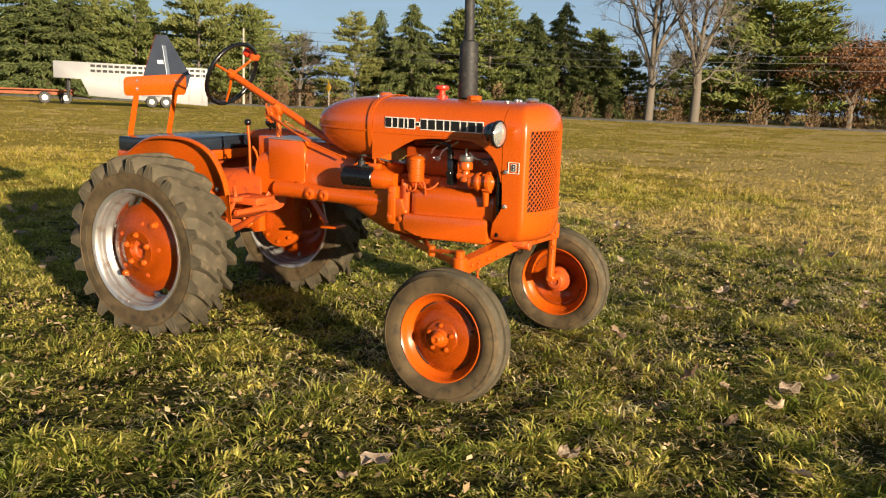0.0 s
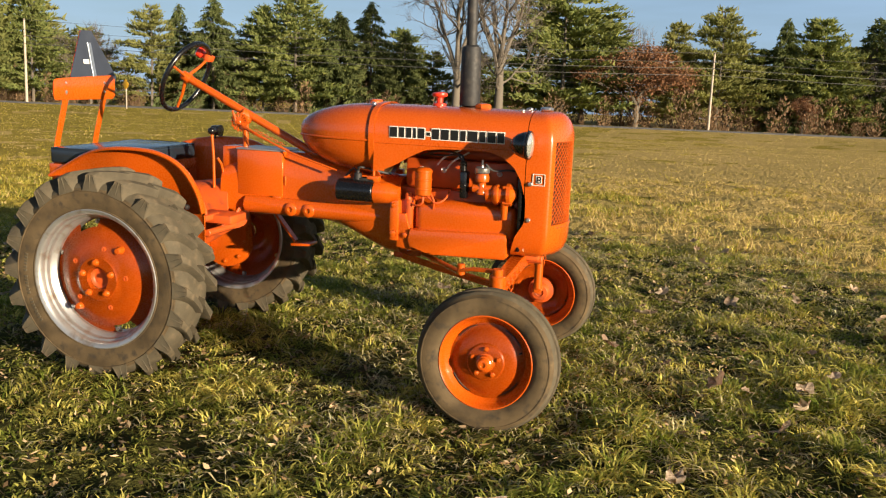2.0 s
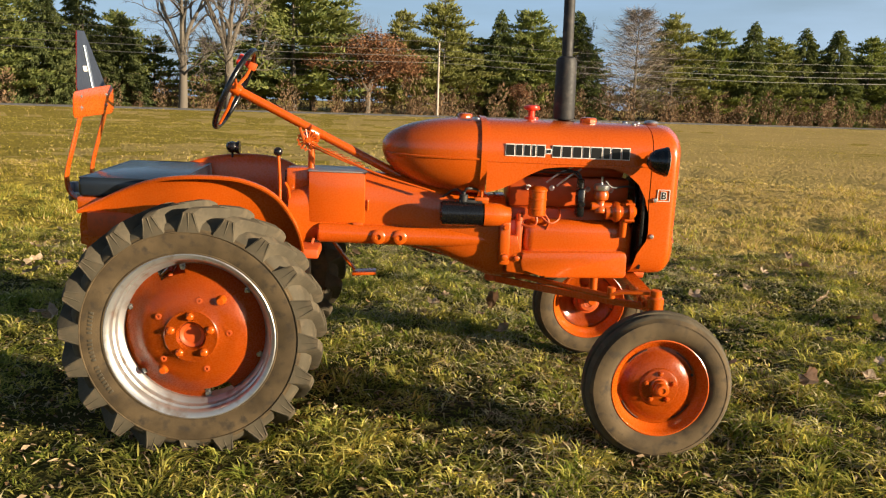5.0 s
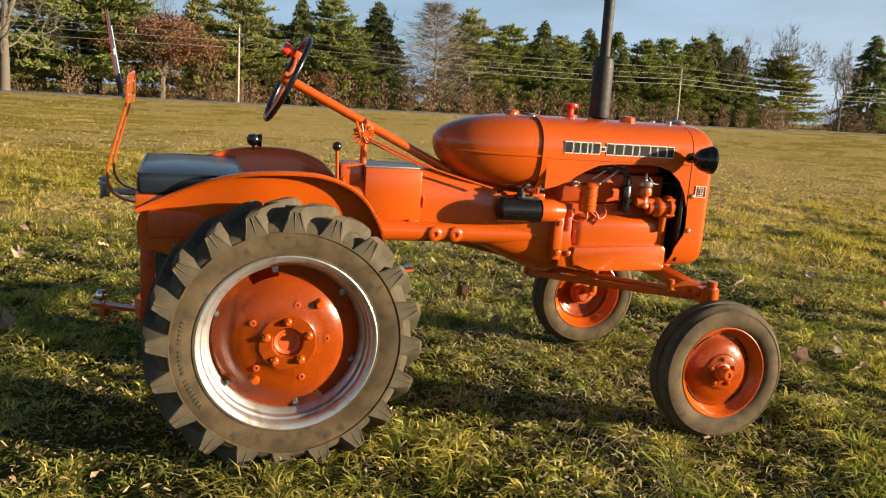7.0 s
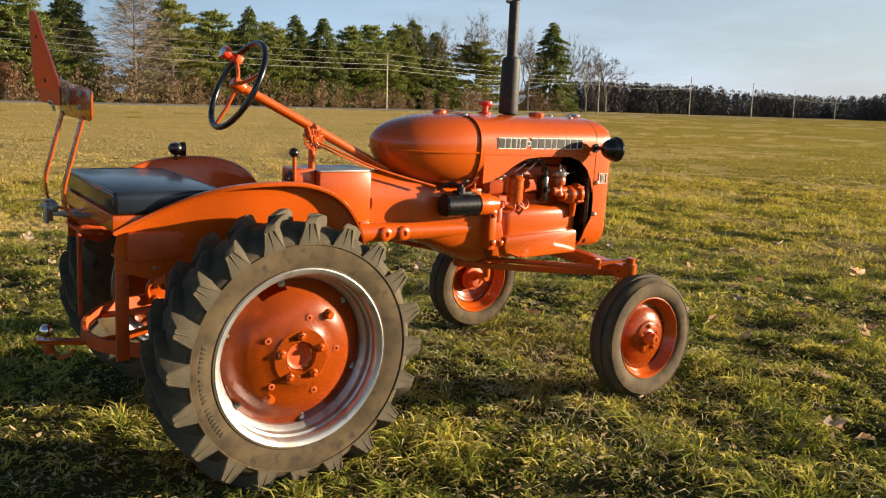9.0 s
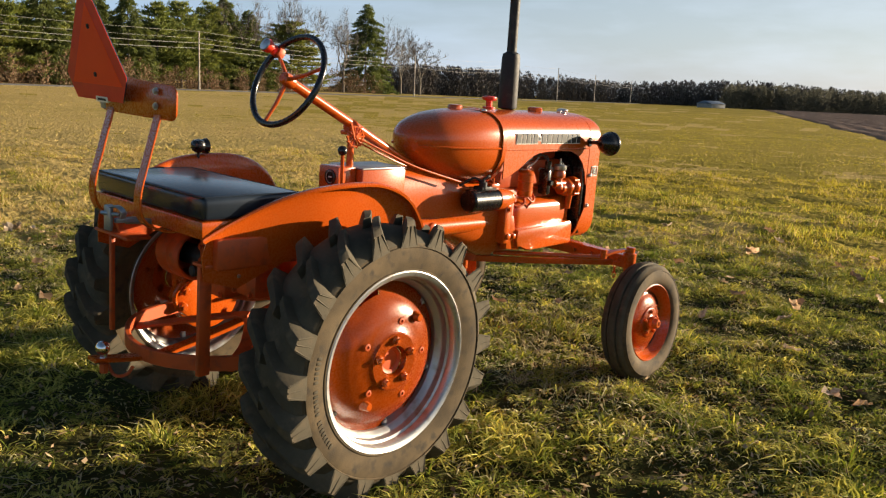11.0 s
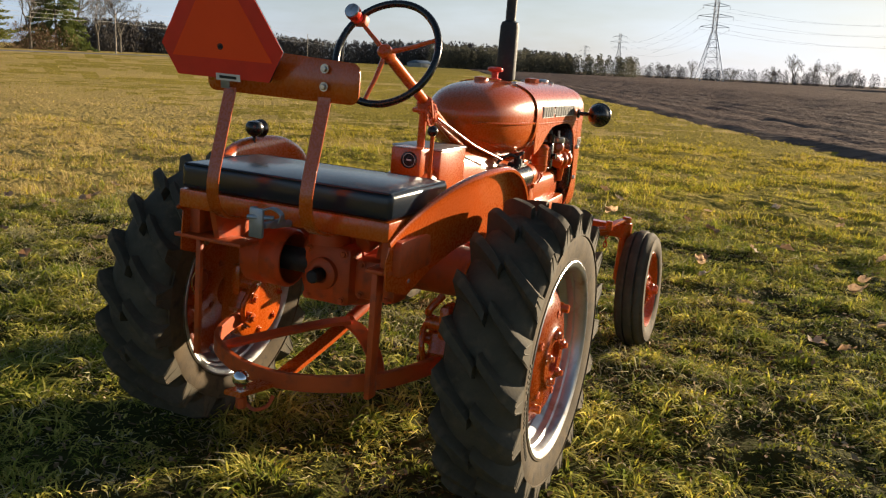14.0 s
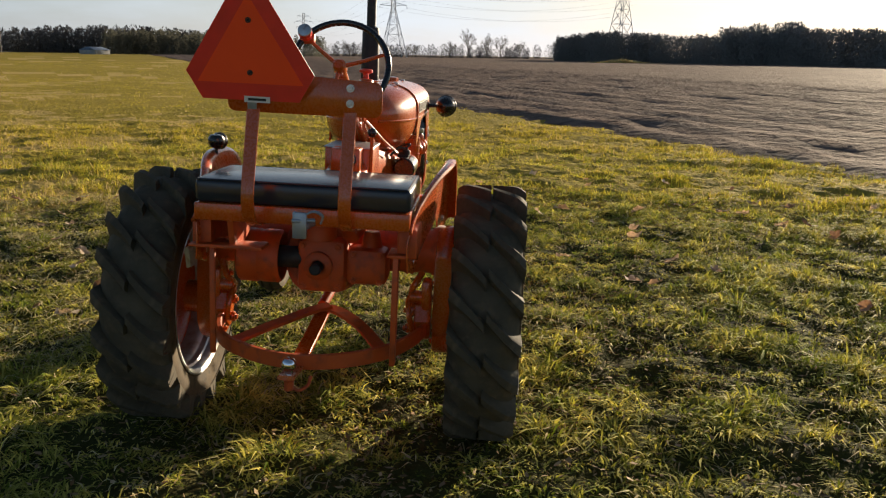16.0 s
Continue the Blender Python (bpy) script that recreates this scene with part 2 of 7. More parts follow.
def plate(bm, poly, y0, y1, m=None, bevel=0.003):
    """A plate: a polygon in x and z, from y0 to y1."""
    a = [bm.verts.new((x, y0, z)) for x, z in poly]
    b = [bm.verts.new((x, y1, z)) for x, z in poly]
    ring_faces(bm, [a, b])
    made = a + b
    if bevel:
        edges = [e for e in {e for v in made for e in v.link_edges} if abs(e.verts[0].co.y - e.verts[1].co.y) < 1e-6]
        out = bmesh.ops.bevel(bm, geom=edges, offset=bevel, segments=2, profile=0.5, affect="EDGES")
        made = list({w for q in out["faces"] for w in q.verts} | {w for w in made if w.is_valid})
    if m is not None:
        bmesh.ops.transform(bm, matrix=m, verts=made)
    return bm


def bolt(bm, at, to, r=0.011, h=0.012):
    """A six-sided bolt head on a washer."""
    m = axis(at, to)
    lathe(bm, [(0, 0), (r * 1.5, 0), (r * 1.5, 0.003), (r, 0.003)], m, 12)
    lathe(bm, [(r, 0.002), (r, h - 0.002), (r * 0.8, h), (0, h)], m, 6)
    return bm


def ball(bm, at, r, squash=1.0, n=18, m=None):
    prof = [(max(0.0, r * math.sin(math.pi * i / 10)), -r * squash * math.cos(math.pi * i / 10)) for i in range(11)]
    prof[0], prof[-1] = (0, prof[0][1]), (0, prof[-1][1])
    return lathe(bm, prof, (m or Matrix.Translation(at)), n)


B = bmesh.new


# ---- the tractor: x ahead, y to its left, the rear axle over the origin ----
tractor = thing("tractor", "restored orange farm tractor standing on rough grass", "tractor", LEVEL)

REAR_R, REAR_Y, REAR_Z = 0.525, 0.655, 0.508
FRONT_R, FRONT_X, FRONT_Y, FRONT_Z = 0.318, 1.925, 0.70, 0.335


def ring_m(cx, cy, cz, sy):
    """A pose whose z axis points outwards from the tractor, on the side sy."""
    return Matrix.Translation((cx, cy, cz)) @ Matrix.Rotation(radians(90 if sy < 0 else -90), 4, "X")


def rear_tyre_mesh():
    """Carcass with bulging walls, and two rows of slanting bars."""
    bm = B()
    n = 80
    # half the section, with a bead line and a ridge round the wall
    half = [(0.322, 0.098), (0.336, 0.116), (0.341, 0.119), (0.343, 0.1245), (0.347, 0.1245), (0.349, 0.121), (0.375, 0.128), (0.412, 0.132), (0.427, 0.1305),
            (0.429, 0.1345), (0.433, 0.134), (0.435, 0.1285), (0.444, 0.126), (0.463, 0.112), (0.482, 0.08), (0.488, 0.03)]
    lathe(bm, [(r, -h) for r, h in half] + half[::-1], Matrix(), n)
    return bm


def tread_bar_mesh():
    """One bar: from the middle of the tread out over the shoulder, with a ribbed, flaring foot."""
    bm = B()
    steps = 9
    rings = []
    for i in range(steps):
        t = i / (steps - 1)
        h = 0.004 + t * 0.131
        turn = 0.04 + 0.23 * t**0.9
        top = REAR_R if t < 0.8 else REAR_R - 0.016 * (t - 0.8) / 0.2
        low = 0.472 if t < 0.62 else 0.472 - 0.040 * (t - 0.62) / 0.38
        wt_, wl = 0.017 + 0.006 * t, 0.026 + (0.016 * max(0.0, t - 0.5) / 0.5)
        row = []
        for r, w in ((low, -wl), (top - 0.004, -wt_), (top, -wt_ + 0.004), (top, wt_ - 0.004), (top - 0.004, wt_), (low, wl)):
            a = turn + w / r
            row.append(bm.verts.new((r * math.cos(a), r * math.sin(a), h)))
        rings.append(row)
    ring_faces(bm, rings)
    # flutes on the outer foot
    for k in (-0.6, 0.0, 0.6):
        a0, a1 = 0.27 + k * 0.030 / 0.51, 0.27 + k * 0.062 / 0.44
        p, q = Vector((0.506 * math.cos(a0), 0.506 * math.sin(a0), 0.1345)), Vector((0.437 * math.cos(a1), 0.437 * math.sin(a1), 0.1315))
        strap(bm, [p, q], 0.005, 0.008, (-p.y, p.x, 0))
    return bm


def two_tone(tyre, radius):
    """Dark bare rubber on the tread, dusty walls below it."""
    tyre.data.materials.append(RUBBER_DARK)
    for p in tyre.data.polygons:
        if math.hypot(p.center.x, p.center.y) > radius:
            p.material_index = 1
    return tyre


def rear_wheel(sy):
    m = ring_m(0, sy * REAR_Y, REAR_Z, sy) @ Matrix.Rotation(0.35 if sy < 0 else 1.1, 4, "Z")
    if sy > 0:
        m = m @ Matrix.Rotation(0.1, 4, "Z")
    disc = B()
    # pressed disc: dished outwards, with two cut-outs at its edge
    prof = [(0.052, 0.084), (0.060, 0.102), (0.105, 0.102), (0.112, 0.095), (0.152, 0.091), (0.190, 0.080), (0.222, 0.062), (0.248, 0.040), (0.270, 0.023), (0.292, 0.013)]
    nn, rings = 60, []
    for r, h in prof:
        rings.append([disc.verts.new((r * math.cos(2 * math.pi * i / nn), r * math.sin(2 * math.pi * i / nn), h)) for i in range(nn)])
    gaps = {13, 14, 15, 16, 43, 44, 45, 46}
    for ri, (a, b) in enumerate(zip(rings, rings[1:])):
        for i in range(nn):
            if ri >= 7 and i in gaps:
                continue
            disc.faces.new((a[i], a[(i + 1) % nn], b[(i + 1) % nn], b[i]))
    for v in [v for v in disc.verts if not v.link_faces]:
        disc.verts.remove(v)
    bmesh.ops.solidify(disc, geom=list(disc.faces), thickness=0.007)
    w = part("rear_wheel", disc, ORANGE, tractor, "orange pressed steel wheel centre")
    w.matrix_local = m
    tyre = two_tone(part("tyre", rear_tyre_mesh(), RUBBER, w, "dusty black farm tyre with deep bars"), 0.448)
    rim = B()
    half = [(0.286, 0.034), (0.298, 0.052), (0.304, 0.056), (0.306, 0.080), (0.314, 0.086), (0.316, 0.112), (0.324, 0.121), (0.338, 0.126), (0.348, 0.120), (0.341, 0.110), (0.322, 0.106), (0.320, 0.078), (0.310, 0.072), (0.300, 0.050), (0.294, 0.03)]
    lathe(rim, half + [(r, -h) for r, h in half[::-1]] + half[:1], Matrix(), 72)
    part("rim", rim, SILVER, w, "silver painted steel rim")
    bar_me = None
    for row in (1, -1):
        for k in range(20):
            a = 2 * math.pi * (k + (0.5 if row < 0 else 0)) / 20
            if bar_me is None:
                ob = part("tread_bar", tread_bar_mesh(), RUBBER_DARK, w)
                bar_me = ob.data
            else:
                ob = new("tread_bar", bar_me)
                ob.parent = w
            ob.matrix_local = Matrix.Rotation(a, 4, "Z") @ (Matrix() if row > 0 else Matrix.Rotation(math.pi, 4, "X"))
    cap = B()
    lathe(cap, [(0.0, 0.060), (0.036, 0.060), (0.040, 0.066), (0.050, 0.070), (0.054, 0.060)], Matrix.Translation((0, 0, 0.014)), 24)
    part("axle_end", cap, ORANGE_DULL, w)
    for k in range(5):
        a = 2 * math.pi * k / 5
        b = B()
        p = Vector((0.083 * math.cos(a), 0.083 * math.sin(a), 0.098))
        lathe(b, [(0.017, 0), (0.017, 0.012), (0.014, 0.016), (0.0105, 0.018), (0.0105, 0.024), (0.009, 0.027), (0, 0.027)], Matrix.Translation(p), 6 if k % 2 else 8)
        part("wheel_bolt", b, ORANGE, w)
    for r, a, h in ((0.150, q, 0.091) for q in (1.0, 2.26, 3.52, 4.77, 6.03)):
        b = B()
        lathe(b, [(0.013, -0.004), (0.013, 0.004), (0.006, 0.005), (0.005, -0.002), (0, -0.002)], Matrix.Translation((r * math.cos(a), r * math.sin(a), h)), 12)
        part("hole_rim", b, ORANGE_DULL, w)
    for a in (0.55, 3.7):
        b = B()
        lathe(b, [(0.021, 0), (0.021, 0.015), (0.016, 0.022), (0.016, 0.036), (0.013, 0.04), (0, 0.04)], Matrix.Translation((0.188 * math.cos(a), 0.188 * math.sin(a), 0.066)), 10)
        part("weight_boss", b, ORANGE, w)
    for k in range(6):
        a = 0.35 + 2 * math.pi * k / 6
        b = B()
        p = Vector((0.272 * math.cos(a), 0.272 * math.sin(a), 0.019))
        bolt(b, p, p + Vector((0, 0, 1)), 0.009, 0.012)
        box(b, -0.013, 0.013, -0.011, 0.011, -0.012, 0.003, 0.003, Matrix.Translation(p) @ Matrix.Rotation(a, 4, "Z"))
        part("rim_clamp", b, STEEL, w, "bright clamp bolt")
    if sy < 0:  # worn moulded lettering, as bars
        for k in range(22):
            if k in (6, 13):
                continue
            b = B()
            a = 2.55 + k * 0.042
            box(b, 0.380, 0.398, -0.005, 0.005, 0.1255, 0.1325, 0.001, Matrix.Rotation(a, 4, "Z"))
            part("moulded_mark", b, RUBBER_DARK, w)
    return w


def front_wheel(sy):
    lean = Matrix.Rotation(radians(3.5 * sy), 4, "X")
    m = Matrix.Translation((FRONT_X, sy * FRONT_Y, FRONT_Z - (0.012 if sy > 0 else 0))) @ lean @ Matrix.Rotation(radians(90 if sy < 0 else -90), 4, "X")
    disc = B()
    prof = [(0.0, 0.050), (0.074, 0.050), (0.080, 0.047), (0.084, 0.041), (0.104, 0.037), (0.124, 0.030), (0.140, 0.020), (0.150, 0.012), (0.158, 0.010), (0.172, 0.009)]
    lathe(disc, prof, Matrix(), 44)
    bmesh.ops.solidify(disc, geom=list(disc.faces), thickness=0.005)
    w = part("front_wheel", disc, ORANGE, tractor, "orange pressed steel front wheel")
    w.matrix_local = m
    tyre = B()
    r0 = FRONT_R
    half = [(0.196, 0.048), (0.204, 0.055), (0.214, 0.064), (0.228, 0.0715), (0.246, 0.076), (0.264, 0.0765), (0.279, 0.073), (0.2795, 0.0755), (0.284, 0.0745), (0.286, 0.070), (0.297, 0.060), (0.305, 0.050), (0.308, 0.046), (0.309, 0.030), (0.300, 0.028), (0.300, 0.022), (r0 - 0.003, 0.020), (r0, 0.008)]
    lathe(tyre, [(r, -h) for r, h in half] + half[::-1], Matrix(), 64)
    two_tone(part("tyre", tyre, RUBBER, w, "worn grey-brown ribbed tyre"), 0.299)
    rim = B()
    side = [(0.201, 0.050), (0.206, 0.055), (0.207, 0.060), (0.203, 0.062), (0.198, 0.057), (0.192, 0.044), (0.183, 0.026), (0.170, 0.016), (0.164, 0.0)]
    lathe(rim, [(0.196, -0.030)] + [(r, -h) for r, h in side] + side[-2::-1] + [(0.196, 0.030), (0.182, 0.012), (0.182, -0.012), (0.196, -0.030)], Matrix(), 56)
    part("rim", rim, ORANGE, w)
    hub = B()
    lathe(hub, [(0.042, 0.048), (0.041, 0.054), (0.035, 0.056), (0.033, 0.078), (0.028, 0.082), (0.026, 0.094), (0.021, 0.100), (0.012, 0.101), (0.010, 0.096), (0, 0.096)], Matrix(), 24)
    part("hub_cap", hub, ORANGE, w)
    back = B()
    lathe(back, [(0.0, -0.046), (0.020, -0.046), (0.024, -0.052), (0.044, -0.050), (0.052, -0.040), (0.054, -0.012), (0.074, -0.006), (0.076, 0.02)], Matrix(), 24)
    part("hub", back, ORANGE_DULL, w)
    for k in range(5):
        a = 2 * math.pi * k / 5 + 0.3
        b = B()
        p = Vector((0.060 * math.cos(a), 0.060 * math.sin(a), 0.049))
        lathe(b, [(0.0115, 0), (0.0115, 0.008), (0.009, 0.011), (0.006, 0.0115), (0.006, 0.016), (0, 0.016)], Matrix.Translation(p), 6)
        part("wheel_nut", b, ORANGE, w)
    for a0, a1 in ((1.9, 2.5), (0.45, 1.1), (3.6, 4.25), (5.2, 5.75)):
        b = B()
        pts = [(0.1605 * math.cos(q), 0.1605 * math.sin(q), 0.0125) for q in np.linspace(a0, a1, 8)]
        strap(b, pts, 0.007, 0.004, (0, 0, 1))
        part("rim_slot", b, SOOT, w, "dark slot beside the disc edge")
    v = B()
    rod(v, (0.150, 0.05, -0.004), (0.142, 0.048, 0.026), 0.005, n=8)
    part("valve", v, SOOT, w)
    return w


for _s in (-1, 1):
    rear_wheel(_s)
    front_wheel(_s)


# -- tank, hood and front shell --
HOOD_TOP, HOOD_HALF = 1.386, 0.238


def superring(bm, x, zc, hw, up, down, n=40, power=2.6):
    out = []
    for i in range(n):
        a = 2 * math.pi * i / n
        c, s = math.cos(a), math.sin(a)
        y = hw * math.copysign(abs(c) ** (2 / power), c)
        z = (up if s > 0 else down) * math.copysign(abs(s) ** (2 / power), s)
        out.append(bm.verts.new((x, y, zc + z)))
    return out


def build_tank():
    bm, rings = B(), []
    x0, x1 = 0.725, 1.185
    for i in range(15):
        u = 1 - math.cos(math.pi / 2 * i / 14)
        u = max(u, 0.006)
        s = (1 - (1 - u) ** 2.15) ** (1 / 2.15)
        rings.append(superring(bm, x0 + (x1 - x0) * u, 1.240, HOOD_HALF * s * 0.985, 0.146 * s, 0.210 * s, power=2.2 + 0.5 * u))
    ring_faces(bm, rings)
    part("fuel_tank", bm, ORANGE, tractor, "glossy orange rounded fuel tank")
    seam = B()
    pts = []
    for i in range(3, 15):
        u = 1 - math.cos(math.pi / 2 * i / 14)
        s = (1 - (1 - u) ** 2.15) ** (1 / 2.15)
        pts.append((x0 + (x1 - x0) * u, -(HOOD_HALF * s * 0.985) - 0.001, 1.212))
    tube(seam, pts, 0.006, 6)
    tube(seam, [(x, -y, z) for x, y, z in pts], 0.006, 6)
    part("seam", seam, ORANGE, tractor)
    band = B()
    for xc, hw in ((1.192, 0.014),):
        a = superring(band, xc - hw, 1.240, HOOD_HALF + 0.003, 0.151, 0.222)
        b = superring(band, xc - hw, 1.240, HOOD_HALF + 0.007, 0.155, 0.226)
        c = superring(band, xc + hw, 1.240, HOOD_HALF + 0.007, 0.155, 0.226)
        d = superring(band, xc + hw, 1.240, HOOD_HALF + 0.003, 0.151, 0.222)
        ring_faces(band, [a, b, c, d], cap=False)
    part("tank_strap", band, ORANGE, tractor)
    for sy in (-1, 1):
        b = B()
        box(b, 1.16, 1.225, sy * 0.19 - 0.02, sy * 0.19 + 0.02, 1.005, 1.035, 0.006)
        rod(b, (1.192, sy * 0.19, 0.985), (1.192, sy * 0.19, 1.06), 0.007)
        part("strap_clamp", b, ORANGE, tractor)


ARCH = ((1.206, 1.062), (1.26, 1.075), (1.32, 1.102), (1.40, 1.150), (1.47, 1.182), (1.56, 1.192), (1.66, 1.194), (1.78, 1.192), (1.85, 1.170), (1.905, 1.125), (1.94, 1.065), (1.958, 1.0))


def build_hood():
    bm = B()
    nodes = list(np.interp(np.linspace(0, 1, 40), np.linspace(0, 1, len(ARCH)), [p[0] for p in ARCH]))
    rings = []
    for x in nodes:
        low = float(np.interp(x, [p[0] for p in ARCH], [p[1] for p in ARCH]))
        half = [(HOOD_HALF, low), (HOOD_HALF, low + 0.012), (HOOD_HALF, 1.215)]
        for i in range(0, 13):
            a = math.pi / 2 * i / 12
            half.append((HOOD_HALF * math.cos(a) ** (2 / 2.9), 1.235 + (HOOD_TOP - 1.235) * math.sin(a) ** (2 / 2.9)))
        ring = [(-y, z) for y, z in half] + [(y, z) for y, z in half[-2::-1]]
        rings.append([bm.verts.new((x, y, z)) for y, z in ring])
    ring_faces(bm, rings, closed=False, cap=False)
    bmesh.ops.recalc_face_normals(bm, faces=bm.faces)
    bmesh.ops.solidify(bm, geom=list(bm.faces), thickness=0.006)
    part("hood", bm, ORANGE, tractor, "glossy orange sheet metal hood")
    for sy in (-1, 1):
        crease = B()
        strap(crease, [(1.21, sy * (HOOD_HALF + 0.001), 1.205), (1.955, sy * (HOOD_HALF + 0.001), 1.205)], 0.006, 0.006, (0, 0, 1))
        part("hood_crease", crease, ORANGE, tractor)


def build_shell():
    """The front shell: a deep U in plan with rounded corners, open at the grille."""
    bm, rings = B(), []
    zs = [0.703, 0.711, 0.730, 0.760, 0.80, 0.84, 0.862, 0.90, 0.96, 1.02, 1.08, 1.14, 1.20, 1.255, 1.29, 1.32, 1.345, 1.362, 1.376, 1.383, 1.386]
    for z in zs:
        # how far the section draws in near the foot and the crown
        foot = max(0.0, (0.80 - z) / 0.097)
        crown = max(0.0, (z - 1.25) / 0.136)
        pull = 0.05 * (1 - math.sqrt(max(0.0, 1 - min(1, foot) ** 2))) + 0.085 * (1 - math.sqrt(max(0.0, 1 - min(1, crown) ** 2)))
        side = 0.05 * (1 - math.sqrt(max(0.0, 1 - min(1, foot) ** 2))) + HOOD_HALF * (1 - max(0.0, 1 - min(1, max(0.0, (z - 1.235) / 0.151)) ** 2.9) ** (1 / 2.9))
        hw = max(0.02, HOOD_HALF + 0.001 - side)
        xr = float(np.interp(z, [0.703, 0.80, 0.86, 0.92, 1.0, 1.39], [1.900, 1.925, 1.962, 1.972, 1.962, 1.962]))
        xf = 2.128 - pull
        q = hw / HOOD_HALF  # the front bows out between small corners
        half = [(xr, hw), ((xr + xf - 0.075) / 2, hw), (xf - 0.075, hw), (xf - 0.060, 0.992 * hw), (xf - 0.049, 0.965 * hw)]
        half += [(xf + 0.017 - 0.062 * (y / 0.222) ** 2, y * q) for y in (0.222, 0.207, 0.155, 0.10, 0.05, 0.0)]
        ring = [(x, -y) for x, y in half] + [(x, y) for x, y in half[-2::-1]]
        rings.append([bm.verts.new((x, y, z)) for x, y in ring])
    k = len(rings[0])
    mid = k // 2
    for zi, (a, b) in enumerate(zip(rings, rings[1:])):
        for i in range(k - 1):
            if mid - 4 <= i < mid + 4 and zs[zi] >= 0.862 and zs[zi + 1] <= 1.255:
                continue
            bm.faces.new((a[i], a[i + 1], b[i + 1], b[i]))
    bmesh.ops.remove_doubles(bm, verts=bm.verts, dist=0.0005)
    bmesh.ops.recalc_face_normals(bm, faces=bm.faces)
    bmesh.ops.solidify(bm, geom=list(bm.faces), thickness=0.006)
    part("front_shell", bm, ORANGE, tractor, "orange radiator shell with rounded corners")
    bottom = B()
    box(bottom, 1.91, 2.06, -0.185, 0.185, 0.705, 0.73, 0.008)
    part("shell_floor", bottom, ORANGE_DULL, tractor)


def build_grille():
    bm = B()
    yw, z0, z1, x = 0.207, 0.862, 1.255, 2.0835
    step = 0.021
    for sgn in (1, -1):
        k = int((z1 - z0 + 2 * yw) / (step * 1.35)) + 1
        for i in range(k):
            c = z0 - 2 * yw + i * step * 1.35 + (0.0 if sgn > 0 else 0.01)
            # a strip along z = c + 1.1 * (y + yw), cut to the opening
            pts = []
            for y in (-yw, yw):
                pts.append((y, c + 1.1 * (y + yw)))
            (ya, za), (yb, zb) = pts
            if za < z0:
                ya, za = ya + (z0 - za) / 1.1, z0
            if zb > z1:
                yb, zb = yb - (zb - z1) / 1.1, z1
            if yb - ya < 0.01:
                continue
            bulge = lambda y: x + 0.0535 * (1 - (y / yw) ** 2)  # noqa: E731
            line = [(bulge(ya + (yb - ya) * j / 6) + (0.003 if sgn > 0 else 0), sgn * (ya + (yb - ya) * j / 6), za + (zb - za) * j / 6) for j in range(7)]
            strap(bm, line, 0.0052, 0.0035, (0, 1, -0.9 * sgn))
    part("grille", bm, ORANGE, tractor, "orange diamond mesh grille")
    core = B()
    box(core, 2.03, 2.085, -0.205, 0.205, 0.80, 1.28, 0.004)
    core = part("radiator", core, CORE, tractor, "dark radiator core")
    for i in range(30):
        y = -0.195 + i * 0.0134
        fin = B()
        box(fin, 2.084, 2.093, y, y + 0.004, 0.84, 1.27, 0)
        part("fin", fin, CORE, core)
    slot = B()
    for i in range(9):
        y = -0.15 + i * 0.0375
        xx = 2.143 - 0.062 * (y / 0.222) ** 2
        box(slot, xx - 0.012, xx + 0.003, y - 0.011, y + 0.011, 0.842, 0.852, 0.002)
    part("grille_sill", slot, ORANGE_DULL, tractor)


build_tank()
build_hood()
build_shell()
build_grille()

# brand lettering as plain dark blocks with pale edges, following the size of each letter
_x = 1.287
for _i, _w in enumerate((0.039, 0.029, 0.029, 0.016, 0.035, 0.021, 0.037, 0.041, 0.039, 0.029, 0.050, 0.031, 0.041, 0.034)):
    for _sy in (-1, 1):
        xx = _x if _sy < 0 else 3.17 - _x - _w
        h0, h1 = (1.251, 1.267) if _i == 5 else (1.236, 1.284)
        b = B()
        box(b, xx - 0.0022, xx + _w + 0.0022, _sy * (HOOD_HALF + 0.0015) - 0.0015, _sy * (HOOD_HALF + 0.0015) + 0.0015, h0 - 0.004, h1 + 0.004, 0.0007, seg=1)
        part("lettering_edge", b, WHITE, tractor)
        b = B()
        box(b, xx + 0.001, xx + _w - 0.001, _sy * (HOOD_HALF + 0.003) - 0.0015, _sy * (HOOD_HALF + 0.003) + 0.0015, h0, h1, 0.0007, seg=1)
        part("lettering_block", b, DECAL, tractor)
    _x += _w + 0.0072
